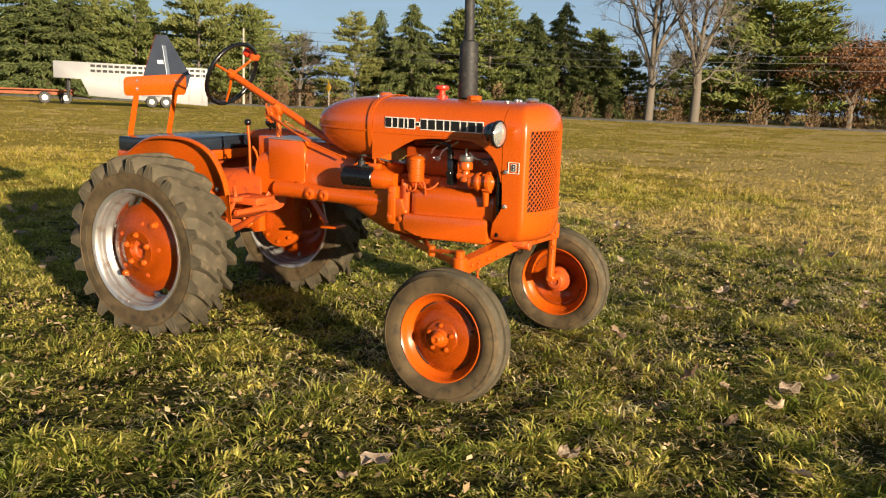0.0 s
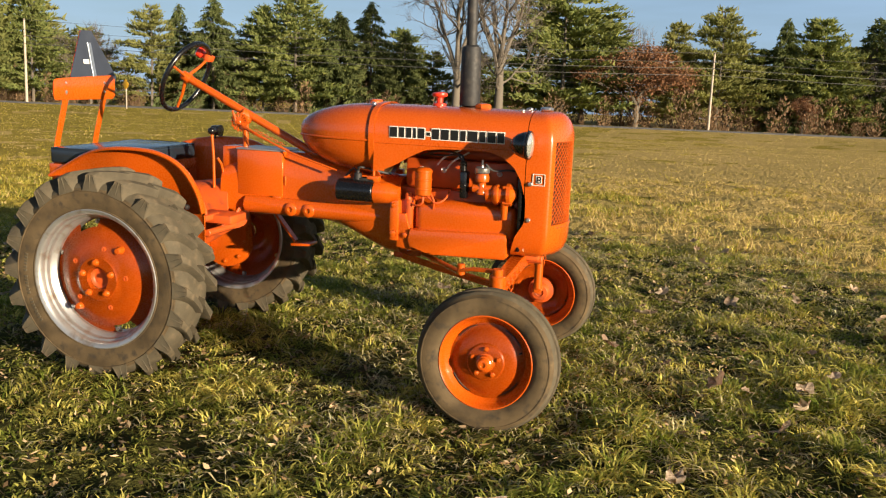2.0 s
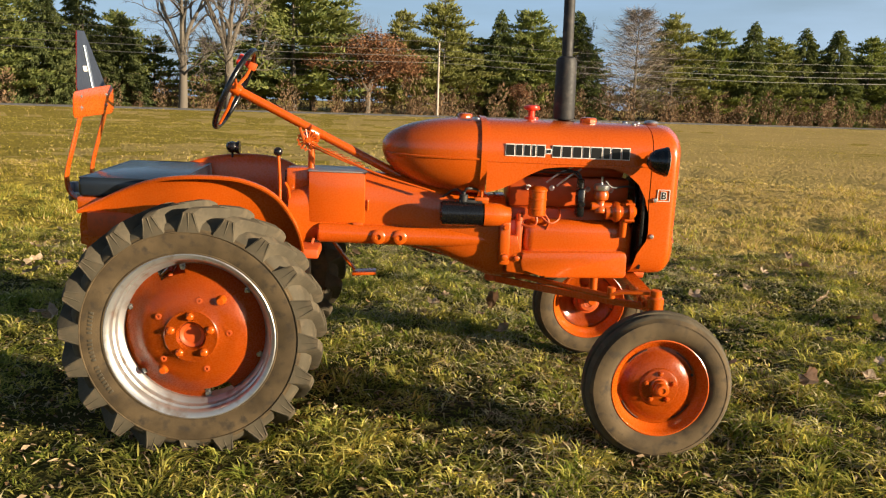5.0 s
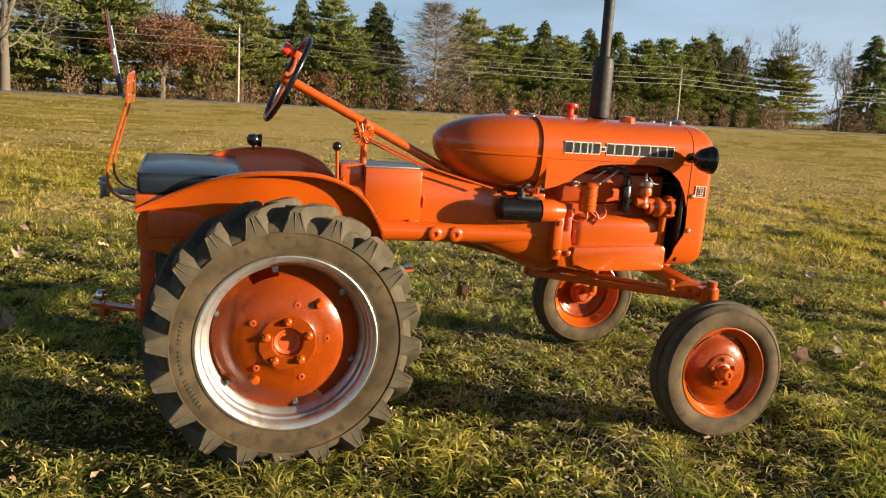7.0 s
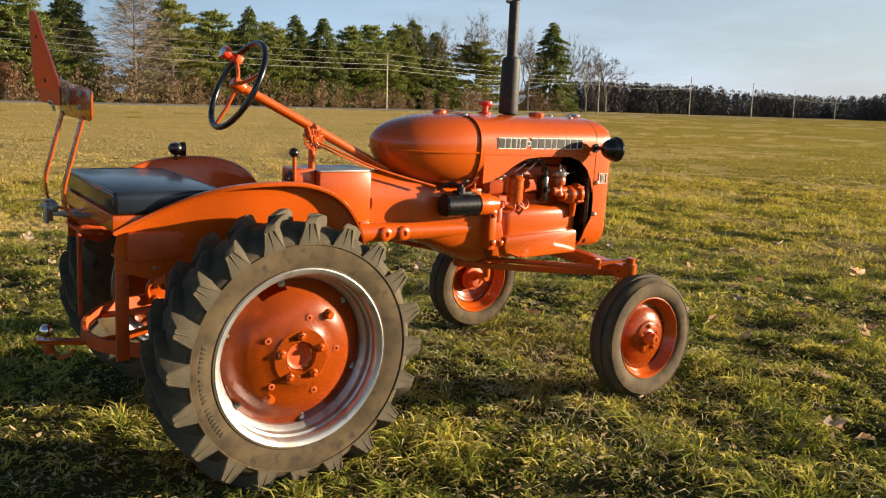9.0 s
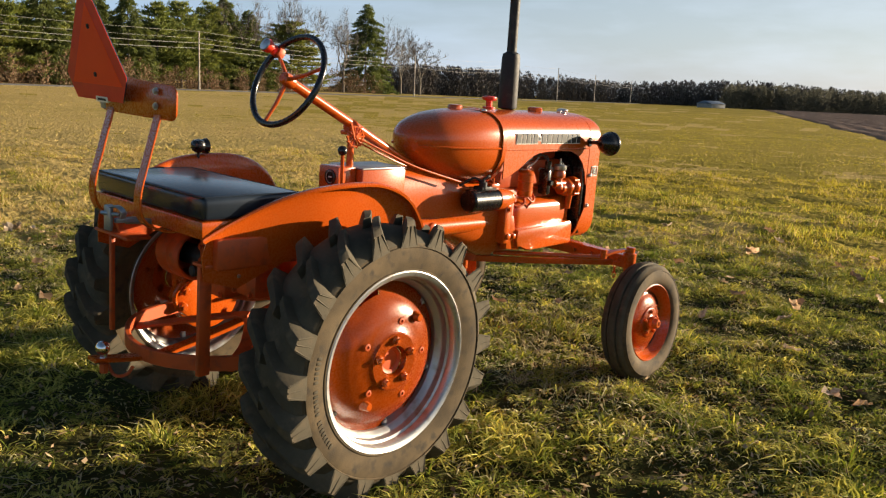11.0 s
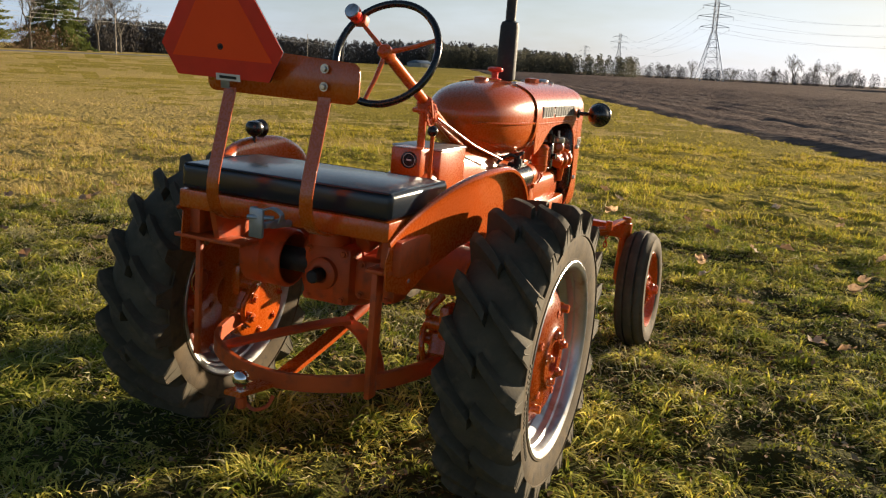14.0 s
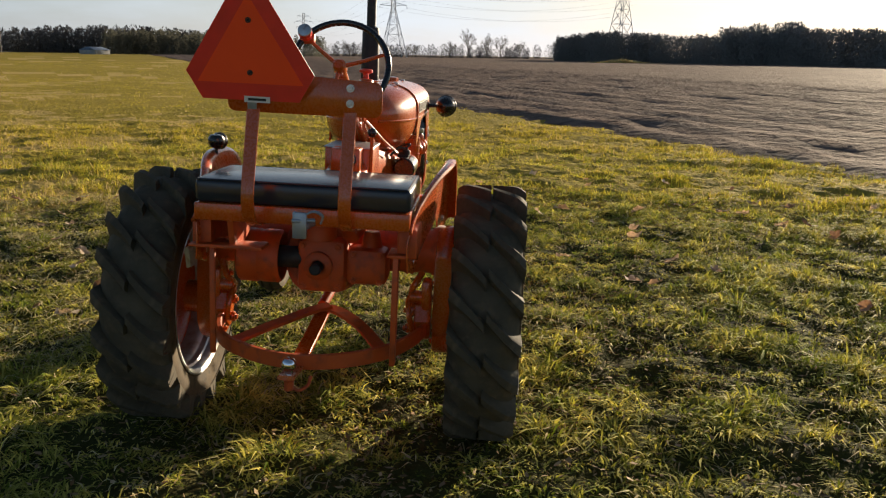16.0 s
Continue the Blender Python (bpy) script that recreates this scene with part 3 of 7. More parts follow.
for _sy in (-1, 1):  # model badge: a thin pale frame round one dark letter
    b = B()
    y = _sy * (HOOD_HALF + 0.0035)
    for x0, x1, z0, z1 in ((1.996, 2.054, 1.050, 1.0525), (1.996, 2.054, 1.1025, 1.105), (1.996, 1.9985, 1.0525, 1.1025), (2.0515, 2.054, 1.0525, 1.1025)):
        box(b, x0, x1, y - 0.002, y + 0.002, z0, z1, 0)
    badge = part("badge", b, WHITE, tractor, "small pale framed badge with a dark letter")
    for grow, material, rise_ in ((0.003, WHITE, 0.0), (0.0, DECAL, 0.0012)):
        b = B()
        yy = y + _sy * rise_
        for x0, x1, z0, z1 in ((-0.0105, -0.0045, -0.016, 0.016), (-0.0045, 0.006, 0.0105, 0.016), (-0.0045, 0.006, -0.003, 0.003), (-0.0045, 0.006, -0.016, -0.0105), (0.006, 0.0105, 0.002, 0.0135), (0.006, 0.0105, -0.0135, -0.002)):
            u0, u1 = (x0, x1) if _sy < 0 else (-x1, -x0)
            box(b, 2.025 + u0 - grow, 2.025 + u1 + grow, yy - 0.0012, yy + 0.0012, 1.0775 + z0 - grow, 1.0775 + z1 + grow, 0)
        part("badge_letter", b, material, badge)

# exhaust
b = B()
lathe(b, [(0.028, 1.385), (0.050, 1.392), (0.052, 1.40), (0.049, 1.66), (0.044, 1.68), (0.026, 1.69)], pose(1.612, 0.082, 0, 0, -0.6, 0), 28)
exhaust = part("exhaust", b, SOOT, tractor, "dull black upright exhaust with a silencer")
b = B()
lathe(b, [(0.020, 1.68), (0.0265, 1.68), (0.0265, 1.968), (0.023, 1.968), (0.021, 1.90)], pose(1.630, 0.082, 0, 0, -1.2, 0), 20)
part("pipe", b, SOOT, exhaust)
b = B()
lathe(b, [(0, 0.004), (0.033, 0.003), (0.034, -0.002), (0, -0.004)], pose(1.597, 0.082, 1.978, 8, -14, 0), 20)
box(b, -0.052, -0.026, -0.008, 0.008, -0.02, 0.01, 0.003, pose(1.597, 0.082, 1.975))
rod(b, (1.535, 0.082, 1.962), (1.56, 0.082, 1.975), 0.008)
part("rain_flap", b, SOOT, exhaust)
# caps on top
b = B()
lathe(b, [(0.034, 0.0), (0.034, 0.010), (0.017, 0.013), (0.017, 0.040), (0.037, 0.046), (0.040, 0.052), (0.038, 0.062), (0.024, 0.067), (0, 0.068)], Matrix.Translation((1.440, 0.082, 1.385)), 24)
part("filler_cap", b, BROWN_RED, tractor, "red mushroom filler cap")
for x, y, r in ((1.115, 0.03, 0.036), (1.695, -0.035, 0.040)):
    b = B()
    lathe(b, [(r, 0), (r, 0.016), (r * 0.85, 0.022), (r * 0.3, 0.024), (0, 0.024)], Matrix.Translation((x, y, 1.386 if x > 1.2 else 1.380)), 8)
    part("tank_cap", b, ORANGE, tractor)
b = B()
lathe(b, [(0.030, 0), (0.034, 0.006), (0.030, 0.014), (0.016, 0.018), (0, 0.018)], Matrix.Translation((2.005, 0.0, 1.388)), 20)
part("radiator_cap", b, STEEL, tractor, "bright radiator cap")
for x, y in ((1.90, -0.08), (1.90, 0.08), (1.93, -0.03), (1.16, -0.12)):
    b = B()
    lathe(b, [(0.014, 0), (0.014, 0.005), (0.008, 0.010), (0, 0.011)], Matrix.Translation((x, y, 1.384 if abs(y) > 0.05 else 1.39)), 10)
    part("hood_stud", b, STEEL, tractor)
for z in (0.885, 1.055):
    for sy in (-1, 1):
        b = B()
        lathe(b, [(0.012, 0), (0.012, 0.006), (0.008, 0.012), (0, 0.013)], axis((1.985, sy * 0.2385, z), (1.985, sy * 1, z)), 10)
        part("shell_screw", b, STEEL, tractor)

# headlamps
for sy in (-1, 1):
    m = axis((1.955, sy * 0.345, 1.243), (3.0, sy * 0.45, 1.225)) @ Matrix.Diagonal((0.93, 0.93, 1, 1))
    b = B()
    lathe(b, [(0, -0.052), (0.018, -0.050), (0.036, -0.040), (0.052, -0.020), (0.063, 0.006), (0.067, 0.024), (0.071, 0.028), (0.071, 0.038), (0.063, 0.041), (0.061, 0.03)], m, 30)
    lamp = part("headlamp", b, BLACK, tractor, "gloss black bowl headlamp with a clear lens")
    b = B()
    lathe(b, [(0.063, 0.036), (0.055, 0.044), (0.030, 0.050), (0, 0.052)], m, 30)
    part("lens", b, LENS, lamp)
    b = B()
    rod(b, (1.955, sy * 0.235, 1.24), (1.955, sy * 0.30, 1.242), 0.011)
    rod(b, (1.955, sy * 0.236, 1.24), (1.955, sy * 0.246, 1.24), 0.024)
    part("lamp_bracket", b, BLACK, lamp)

# -- engine, clutch housing and torque tube --
b = B()
box(b, 1.30, 1.93, -0.125, 0.125, 0.72, 0.985, 0.015)
engine = part("engine_block", b, ENGINE, tractor, "orange engine block")
b = B()
box(b, 1.33, 1.90, -0.10, 0.11, 0.985, 1.13, 0.014)
box(b, 1.36, 1.88, -0.075, 0.085, 1.13, 1.185, 0.02)
part("cylinder_head", b, ENGINE, engine)
b = B()
box(b, 1.40, 1.92, -0.185, -0.06, 0.74, 0.935, 0.05, seg=4)
part("side_cover", b, ORANGE, engine, smooth=60)
b = B()
box(b, 1.31, 1.40, -0.165, -0.10, 0.76, 0.93, 0.012)
part("rear_flange", b, ORANGE, engine)
# the tray along the foot of the engine
for sy in (-1, 1):
    b = B()
    y0, y1 = sorted((sy * 0.225, sy * 0.10))
    plate(b, [(1.385, 0.735), (1.395, 0.786), (1.86, 0.803), (1.878, 0.797), (1.886, 0.780), (1.888, 0.690), (1.874, 0.676), (1.50, 0.668), (1.49, 0.690), (1.40, 0.690)], y0, y1, bevel=0.012)
    part("side_tray", b, ORANGE, engine, "orange stepped side member")
for sy in (-1, 1):
    b = B()
    plate(b, [(1.325, 0.69), (1.325, 0.86), (1.37, 0.86), (1.385, 0.78), (1.43, 0.735), (1.44, 0.675)], sy * 0.205, sy * 0.16, bevel=0.005)
    bolt(b, (1.37, sy * 0.205, 0.755), (1.37, sy * 1, 0.755), 0.014, 0.014)
    part("tray_bracket", b, ORANGE, engine)
b = B()
box(b, 1.30, 1.90, -0.12, 0.12, 0.655, 0.725, 0.02)
rod(b, (1.62, 0, 0.655), (1.62, 0, 0.642), 0.022, n=8)
part("sump", b, ORANGE_DULL, engine)
# oil filter
b = B()
lathe(b, [(0, 0), (0.030, 0), (0.040, 0.006), (0.041, 0.02), (0.041, 0.115), (0.044, 0.118), (0.044, 0.126), (0.040, 0.13), (0.030, 0.138), (0.010, 0.141), (0, 0.141)], Matrix.Translation((1.452, -0.195, 0.955)), 24)
for z in (0.985, 1.03):
    lathe(b, [(0.0405, 0), (0.0435, 0.003), (0.0435, 0.009), (0.0405, 0.012)], Matrix.Translation((1.452, -0.195, z)), 24)
part("oil_filter", b, ORANGE, engine, "orange canister oil filter")
b = B()
tube(b, curve([(1.452, -0.195, 0.957), (1.45, -0.20, 0.92), (1.41, -0.19, 0.905), (1.36, -0.16, 0.93)]), 0.006, 8)
tube(b, curve([(1.49, -0.19, 0.965), (1.51, -0.20, 0.93), (1.50, -0.18, 0.89)]), 0.006, 8)
tube(b, curve([(1.47, -0.195, 0.955), (1.52, -0.20, 0.925), (1.56, -0.18, 0.945), (1.57, -0.13, 0.985)]), 0.005, 8)
part("oil_line", b, ORANGE_DULL, engine)
b = B()
box(b, 1.362, 1.39, -0.185, -0.12, 0.80, 0.945, 0.008)
rod(b, (1.376, -0.186, 0.93), (1.376, -0.186, 0.965), 0.016, n=12)
part("filler_neck", b, ORANGE_DULL, engine)
# starter
b = B()
rod(b, (1.005, -0.195, 0.955), (1.205, -0.195, 0.955), 0.056, n=24, bevel=0.008)
starter = part("starter_motor", b, BLACK, tractor, "gloss black starter motor")
b = B()
lathe(b, [(0.056, 0), (0.056, 0.03), (0.052, 0.075), (0.040, 0.105), (0.036, 0.125), (0, 0.125)], axis((1.206, -0.195, 0.955), (2, -0.195, 0.955)), 20)
part("starter_nose", b, ORANGE, starter)
b = B()
rod(b, (1.11, -0.195, 1.01), (1.11, -0.195, 1.045), 0.02, n=14)
rod(b, (1.11, -0.195, 1.04), (1.11, -0.195, 1.06), 0.009, n=10)
box(b, 1.09, 1.20, -0.21, -0.15, 1.005, 1.022, 0.004)
part("starter_switch", b, SOOT, starter)
b = B()
tube(b, curve([(1.11, -0.195, 1.055), (1.13, -0.21, 1.075), (1.19, -0.17, 1.06), (1.26, -0.12, 1.04)]), 0.006, 8)
tube(b, curve([(1.105, -0.19, 1.05), (1.07, -0.16, 1.06), (1.02, -0.12, 1.02)]), 0.006, 8)
part("battery_cable", b, WIRE, starter)
# magneto, carburettor and governor on the right
b = B()
box(b, 1.635, 1.672, -0.205, -0.14, 0.955, 1.09, 0.012)
rod(b, (1.648, -0.19, 1.09), (1.648, -0.19, 1.135), 0.018)
rod(b, (1.655, -0.205, 1.02), (1.655, -0.222, 1.02), 0.015)
part("coil", b, BLACK, engine, "black ignition coil")
b = B()
lathe(b, [(0, 0), (0.028, 0), (0.030, 0.01), (0.026, 0.02), (0.020, 0.03), (0.020, 0.055), (0.034, 0.062), (0.036, 0.085), (0.030, 0.10), (0, 0.102)], Matrix.Translation((1.745, -0.20, 0.985)), 20)
rod(b, (1.70, -0.20, 1.012), (1.80, -0.20, 1.012), 0.020)
part("carburettor_body", b, ORANGE, engine)
b = B()
lathe(b, [(0.034, 0), (0.036, 0.004), (0.036, 0.022), (0.030, 0.028), (0, 0.030)], Matrix.Translation((1.745, -0.20, 1.088)), 20)
rod(b, (1.745, -0.2, 1.11), (1.745, -0.2, 1.15), 0.006)
part("sediment_bowl", b, STEEL, engine, "bright metal bowl")
b = B()
m = axis((1.77, -0.195, 0.985), (1.93, -0.195, 0.995))
lathe(b, [(0, 0), (0.034, 0), (0.036, 0.03), (0.044, 0.036), (0.050, 0.045), (0.050, 0.06), (0.042, 0.066), (0.042, 0.10), (0.056, 0.104), (0.056, 0.122), (0.040, 0.128), (0.018, 0.15), (0, 0.15)], m, 22)
rod(b, (1.86, -0.20, 0.96), (1.86, -0.195, 0.87), 0.020, 0.016)
for a in range(4):
    rod(b, (1.855, -0.195 + 0.052 * math.cos(a * 1.57 + 0.7), 0.989 + 0.052 * math.sin(a * 1.57 + 0.7)), (1.90, -0.195 + 0.052 * math.cos(a * 1.57 + 0.7), 0.99 + 0.052 * math.sin(a * 1.57 + 0.7)), 0.007, n=8)
part("water_pump", b, ORANGE, engine, "orange water pump")
b = B()
tube(b, curve([(1.65, -0.19, 1.13), (1.60, -0.17, 1.17), (1.50, -0.14, 1.17), (1.40, -0.08, 1.14)]), 0.005, 8)
tube(b, curve([(1.652, -0.19, 1.13), (1.63, -0.18, 1.165), (1.55, -0.15, 1.155), (1.45, -0.09, 1.15)]), 0.005, 8)
tube(b, curve([(1.76, -0.2, 1.13), (1.80, -0.19, 1.10), (1.87, -0.17, 1.105), (1.93, -0.12, 1.09)]), 0.005, 8)
part("ignition_wire", b, WIRE, engine)
for x0, x1, z0, z1 in ((1.50, 1.62, 1.105, 1.185), (1.55, 1.66, 1.09, 1.175)):
    b = B()
    tube(b, curve([(x0, -0.125, z0), (x0 + 0.35 * (x1 - x0), -0.15, z0 + 0.04), (x1, -0.13, z1)]), 0.0045, 8)
    part("plug_lead", b, WHITE, engine, "pale plug lead")
for x in (1.42, 1.53, 1.70, 1.81):
    b = B()
    lathe(b, [(0.013, 0), (0.013, 0.012), (0.008, 0.014), (0.0075, 0.04), (0.004, 0.042), (0.004, 0.052), (0, 0.052)], axis((x, -0.10, 1.075), (x, -0.30, 1.12)), 10)
    part("spark_plug", b, WHITE, engine, "white spark plug")
b = B()
lathe(b, [(0.0, 0), (0.17, 0), (0.17, 0.004), (0.0, 0.004)], axis((1.915, 0, 1.02), (3, 0, 1.02)), 40)
# shroud sheet fills the whole opening as the bay's deep shade
box(b, 1.930, 1.950, -0.231, 0.231, 0.725, 1.215, 0.008)
part("fan_shroud", b, BLACK, engine, "black fan shroud, widened as the engine bay's shade")
# clutch housing tapering back to the torque tube
b, rings = B(), []
for x, zc, hw, up, dn in ((1.315, 0.835, 0.165, 0.195, 0.205), (1.24, 0.84, 0.165, 0.185, 0.200), (1.12, 0.855, 0.150, 0.19, 0.165), (1.0, 0.87, 0.128, 0.20, 0.125), (0.86, 0.88, 0.108, 0.22, 0.105), (0.66, 0.885, 0.100, 0.23, 0.105), (0.42, 0.885, 0.105, 0.19, 0.110), (0.30, 0.86, 0.12, 0.16, 0.12)):
    rings.append(superring(b, x, zc, hw, up, dn, n=32, power=3.4))
ring_faces(b, rings)
part("torque_housing", b, ORANGE, tractor, "orange clutch and torque tube housing")
b = B()
for sy in (-1, 1):
    rod(b, (0.44, sy * 0.090, 0.827), (1.24, sy * 0.120, 0.823), 0.048, 0.044, n=20)
part("housing_rail", b, ORANGE, tractor)
for x in (0.722, 0.822):
    for sy in (-1, 1):
        b = B()
        lathe(b, [(0.034, -0.02), (0.034, 0.010), (0.028, 0.015), (0.013, 0.016), (0.011, 0.009), (0, 0.009)], axis((x, sy * 0.142, 0.822), (x, sy * 1.0, 0.822)), 20)
        part("housing_boss", b, ORANGE, tractor)
b = B()
box(b, 1.285, 1.335, -0.215, 0.215, 0.72, 0.93, 0.012)
for sy in (-1, 1):
    bolt(b, (1.31, sy * 0.215, 0.90), (1.31, sy * 1, 0.90))
    bolt(b, (1.31, sy * 0.215, 0.76), (1.31, sy * 1, 0.76), 0.016, 0.016)
part("mounting_flange", b, ORANGE, tractor)

# tool box and gauge box on the housing
b = B()
box(b, 0.392, 0.655, -0.108, 0.105, 0.875, 1.112, 0.006)
toolbox = part("toolbox", b, ORANGE, tractor, "orange sheet metal battery box")
b = B()
box(b, 0.388, 0.660, -0.112, 0.109, 1.112, 1.120, 0.003)
part("lid", b, SILVER, toolbox, "pale shiny lid")
b = B()
box(b, 0.60, 0.65, -0.116, -0.104, 0.858, 0.880, 0.004)
part("box_foot", b, ORANGE, toolbox)
b = B()
tube(b, curve([(0.655, -0.09, 0.96), (0.668, -0.10, 0.985), (0.668, -0.10, 0.945), (0.66, -0.09, 0.93)]), 0.005, 6)
part("clasp", b, ORANGE, toolbox)
b = B()
box(b, 0.285, 0.388, -0.070, 0.060, 0.965, 1.122, 0.008)
gbox = part("gauge_box", b, ORANGE, tractor)
b = B()
lathe(b, [(0.033, 0), (0.033, 0.008), (0.028, 0.010), (0.027, 0.004), (0, 0.004)], axis((0.285, -0.022, 1.076), (-1, -0.022, 1.076)), 24)
gauge = part("gauge", b, BLACK, gbox, "small round black-faced gauge")
b = B()
lathe(b, [(0.0275, 0.0045), (0.0245, 0.0055), (0.0245, 0.0045)], axis((0.285, -0.022, 1.076), (-1, -0.022, 1.076)), 24)
box(b, -0.010, 0.010, -0.003, 0.003, 0.0045, 0.0055, 0, axis((0.285, -0.022, 1.076), (-1, -0.022, 1.076)))
part("dial", b, WHITE, gauge)

# steering column and wheel
COL_A, COL_B = Vector((0.045, -0.015, 1.470)), Vector((0.83, -0.015, 1.09))
b = B()
rod(b, COL_A, COL_B, 0.021, n=20)
column = part("steering_column", b, ORANGE, tractor)
b = B()
rod(b, (0.395, -0.015, 1.09), (0.395, -0.015, 1.30), 0.016, n=16)
rod(b, (0.375, -0.03, 1.295), (0.425, 0.0, 1.27), 0.034, n=16)
box(b, 0.36, 0.43, -0.05, 0.02, 1.255, 1.275, 0.006)
part("column_post", b, ORANGE, column)
b = B()
for a in range(14):
    p = 2 * math.pi * a / 14
    rod(b, (0.382, -0.058, 1.252), (0.382 + 0.052 * math.cos(p), -0.058, 1.252 + 0.052 * math.sin(p)), 0.005, n=6)
lathe(b, [(0.040, -0.004), (0.046, -0.004), (0.046, 0.004), (0.040, 0.004), (0.040, -0.004)], axis((0.382, -0.058, 1.252), (0.382, -1, 1.252)), 24)
rod(b, (0.382, -0.05, 1.252), (0.382, -0.075, 1.252), 0.012)
strap(b, [(0.37, -0.07, 1.24), (0.345, -0.068, 1.31)], 0.012, 0.006, (1, 0, 0.4))
part("throttle_quadrant", b, ORANGE, column)
b = B()
tube(b, curve([(0.40, -0.075, 1.24), (0.52, -0.10, 1.19), (0.70, -0.13, 1.12), (0.98, -0.16, 1.045)]), 0.005, 8)
tube(b, curve([(0.40, -0.07, 1.225), (0.55, -0.08, 1.165), (0.68, -0.08, 1.12)]), 0.004, 8)
part("throttle_rod", b, ORANGE, column)
b = B()
for k in range(13):
    x = 0.47 + k * 0.014
    p = Vector((x, -0.055 + 0.004 * (-1) ** k, 1.215 - (x - 0.47) * 0.42))
    lathe(b, [(0.007, -0.0018), (0.009, 0), (0.007, 0.0018), (0.005, 0), (0.007, -0.0018)], Matrix.Translation(p) @ Matrix.Rotation(k * 1.57, 4, "X"), 8)
part("chain", b, ORANGE_DULL, column)
wm = axis(COL_A, COL_A + (COL_A - COL_B))
wheel_m = wm @ pose(0, 0, 0.005)
b = B()
n_, rr_, rw = 64, 0.013, 0.196
rings = []
for i in range(n_):
    a = 2 * math.pi * i / n_
    rings.append([b.verts.new(wheel_m @ Vector(((rw + rr_ * math.cos(q)) * math.cos(a), (rw + rr_ * math.cos(q)) * math.sin(a), rr_ * (1 + 0.0 * i) * math.sin(q)))) for q in (2 * math.pi * k / 12 for k in range(12))])
ring_faces(b, rings + [rings[0]], cap=False)
swheel = part("steering_wheel", b, BLACK, tractor, "black steering wheel on orange spokes")
b = B()
lathe(b, [(0, 0.03), (0.018, 0.03), (0.026, 0.022), (0.028, -0.02), (0.024, -0.03)], wheel_m, 20)
part("wheel_hub", b, ORANGE, swheel)
inv = wheel_m.inverted()
knob_a = math.atan2((inv @ Vector((0.06, 0.112, 1.58))).y, (inv @ Vector((0.06, 0.112, 1.58))).x)
for k in range(3):
    a = knob_a + 2 * math.pi * k / 3
    b = B()
    tube(b, [wheel_m @ Vector((r * math.cos(a), r * math.sin(a), h)) for r, h in ((0.02, 0.0), (0.10, -0.006), (0.19, 0.0))], 0.009, 10, 0.007)
    part("spoke", b, ORANGE, swheel)
b = B()
kp = wheel_m @ Vector((0.186 * math.cos(knob_a), 0.186 * math.sin(knob_a), 0.0))
out = (wheel_m.to_3x3() @ Vector((0, 0, 1)))
lathe(b, [(0.020, 0.012), (0.022, 0.02), (0.015, 0.026), (0.015, 0.034), (0.026, 0.042), (0.029, 0.055), (0.028, 0.068)], axis(kp, kp + out), 20)
knob = part("spinner_knob", b, BROWN_RED, swheel, "red spinner knob with a silver top")
b = B()
lathe(b, [(0.028, 0.068), (0.026, 0.073), (0.012, 0.076), (0, 0.077)], axis(kp, kp + out), 20)
part("knob_top", b, STEEL, knob)
b = B()
box(b, -0.03, 0.03, -0.018, 0.018, -0.02, 0.014, 0.006, axis(kp, kp + out))
part("knob_clamp", b, ORANGE_DULL, knob)

# gear lever, hand lever, pedals
b = B()
tube(b, [(0.262, -0.120, 0.90), (0.262, -0.122, 1.06), (0.255, -0.125, 1.185)], 0.008, 10)
lever = part("gear_lever", b, ORANGE, tractor)
b = B()
ball(b, (0.254, -0.125, 1.200), 0.021)
part("lever_knob", b, BLACK, lever, "black ball knob")
b = B()
tube(b, [(0.31, -0.075, 0.90), (0.30, -0.11, 1.03), (0.285, -0.122, 1.06)], 0.007, 8)
part("lever_link", b, ORANGE, lever)
b = B()
strap(b, curve([(0.42, 0.16, 0.84), (0.50, 0.17, 0.72), (0.60, 0.18, 0.59)], 4), 0.045, 0.012, (0, 1, 0))
box(b, -0.02, 0.10, -0.05, 0.05, -0.008, 0.008, 0.004, pose(0.61, 0.18, 0.575, 0, -4, 0))
part("brake_pedal", b, ORANGE, tractor)
b = B()
strap(b, curve([(0.42, -0.135, 0.80), (0.40, -0.17, 0.75), (0.34, -0.22, 0.70)], 4), 0.03, 0.012, (0, 1, 0))
box(b, 0.25, 0.46, -0.30, -0.13, 0.74, 0.785, 0.01)
rod(b, (0.36, -0.10, 0.70), (0.36, -0.36, 0.70), 0.018)
tube(b, curve([(0.30, -0.30, 0.84), (0.33, -0.33, 0.78), (0.28, -0.34, 0.66), (0.22, -0.30, 0.60)]), 0.012, 8)
part("brake_linkage", b, ORANGE_DULL, tractor)

# -- rear axle --
b, rings = B(), []
for x, zc, hw, up, dn in ((0.34, 0.80, 0.125, 0.13, 0.13), (0.2, 0.78, 0.15, 0.15, 0.16), (0.0, 0.75, 0.165, 0.15, 0.17), (-0.14, 0.745, 0.15, 0.14, 0.155), (-0.22, 0.74, 0.125, 0.115, 0.13)):
    rings.append(superring(b, x, zc, hw, up, dn, n=28, power=3.2))
ring_faces(b, rings)
axle = part("differential_case", b, ORANGE_DULL, tractor, "orange cast transmission case")
b = B()
box(b, -0.30, -0.20, -0.115, 0.075, 0.625, 0.835, 0.03)
lathe(b, [(0.072, 0), (0.070, 0.05), (0.060, 0.075), (0, 0.08)], axis((-0.25, 0.0, 0.83), (-0.25, 0.0, 2)), 20)
lathe(b, [(0.055, 0), (0.055, 0.025), (0.044, 0.032), (0.030, 0.034)], axis((-0.295, -0.012, 0.735), (-2, -0.012, 0.735)), 20)
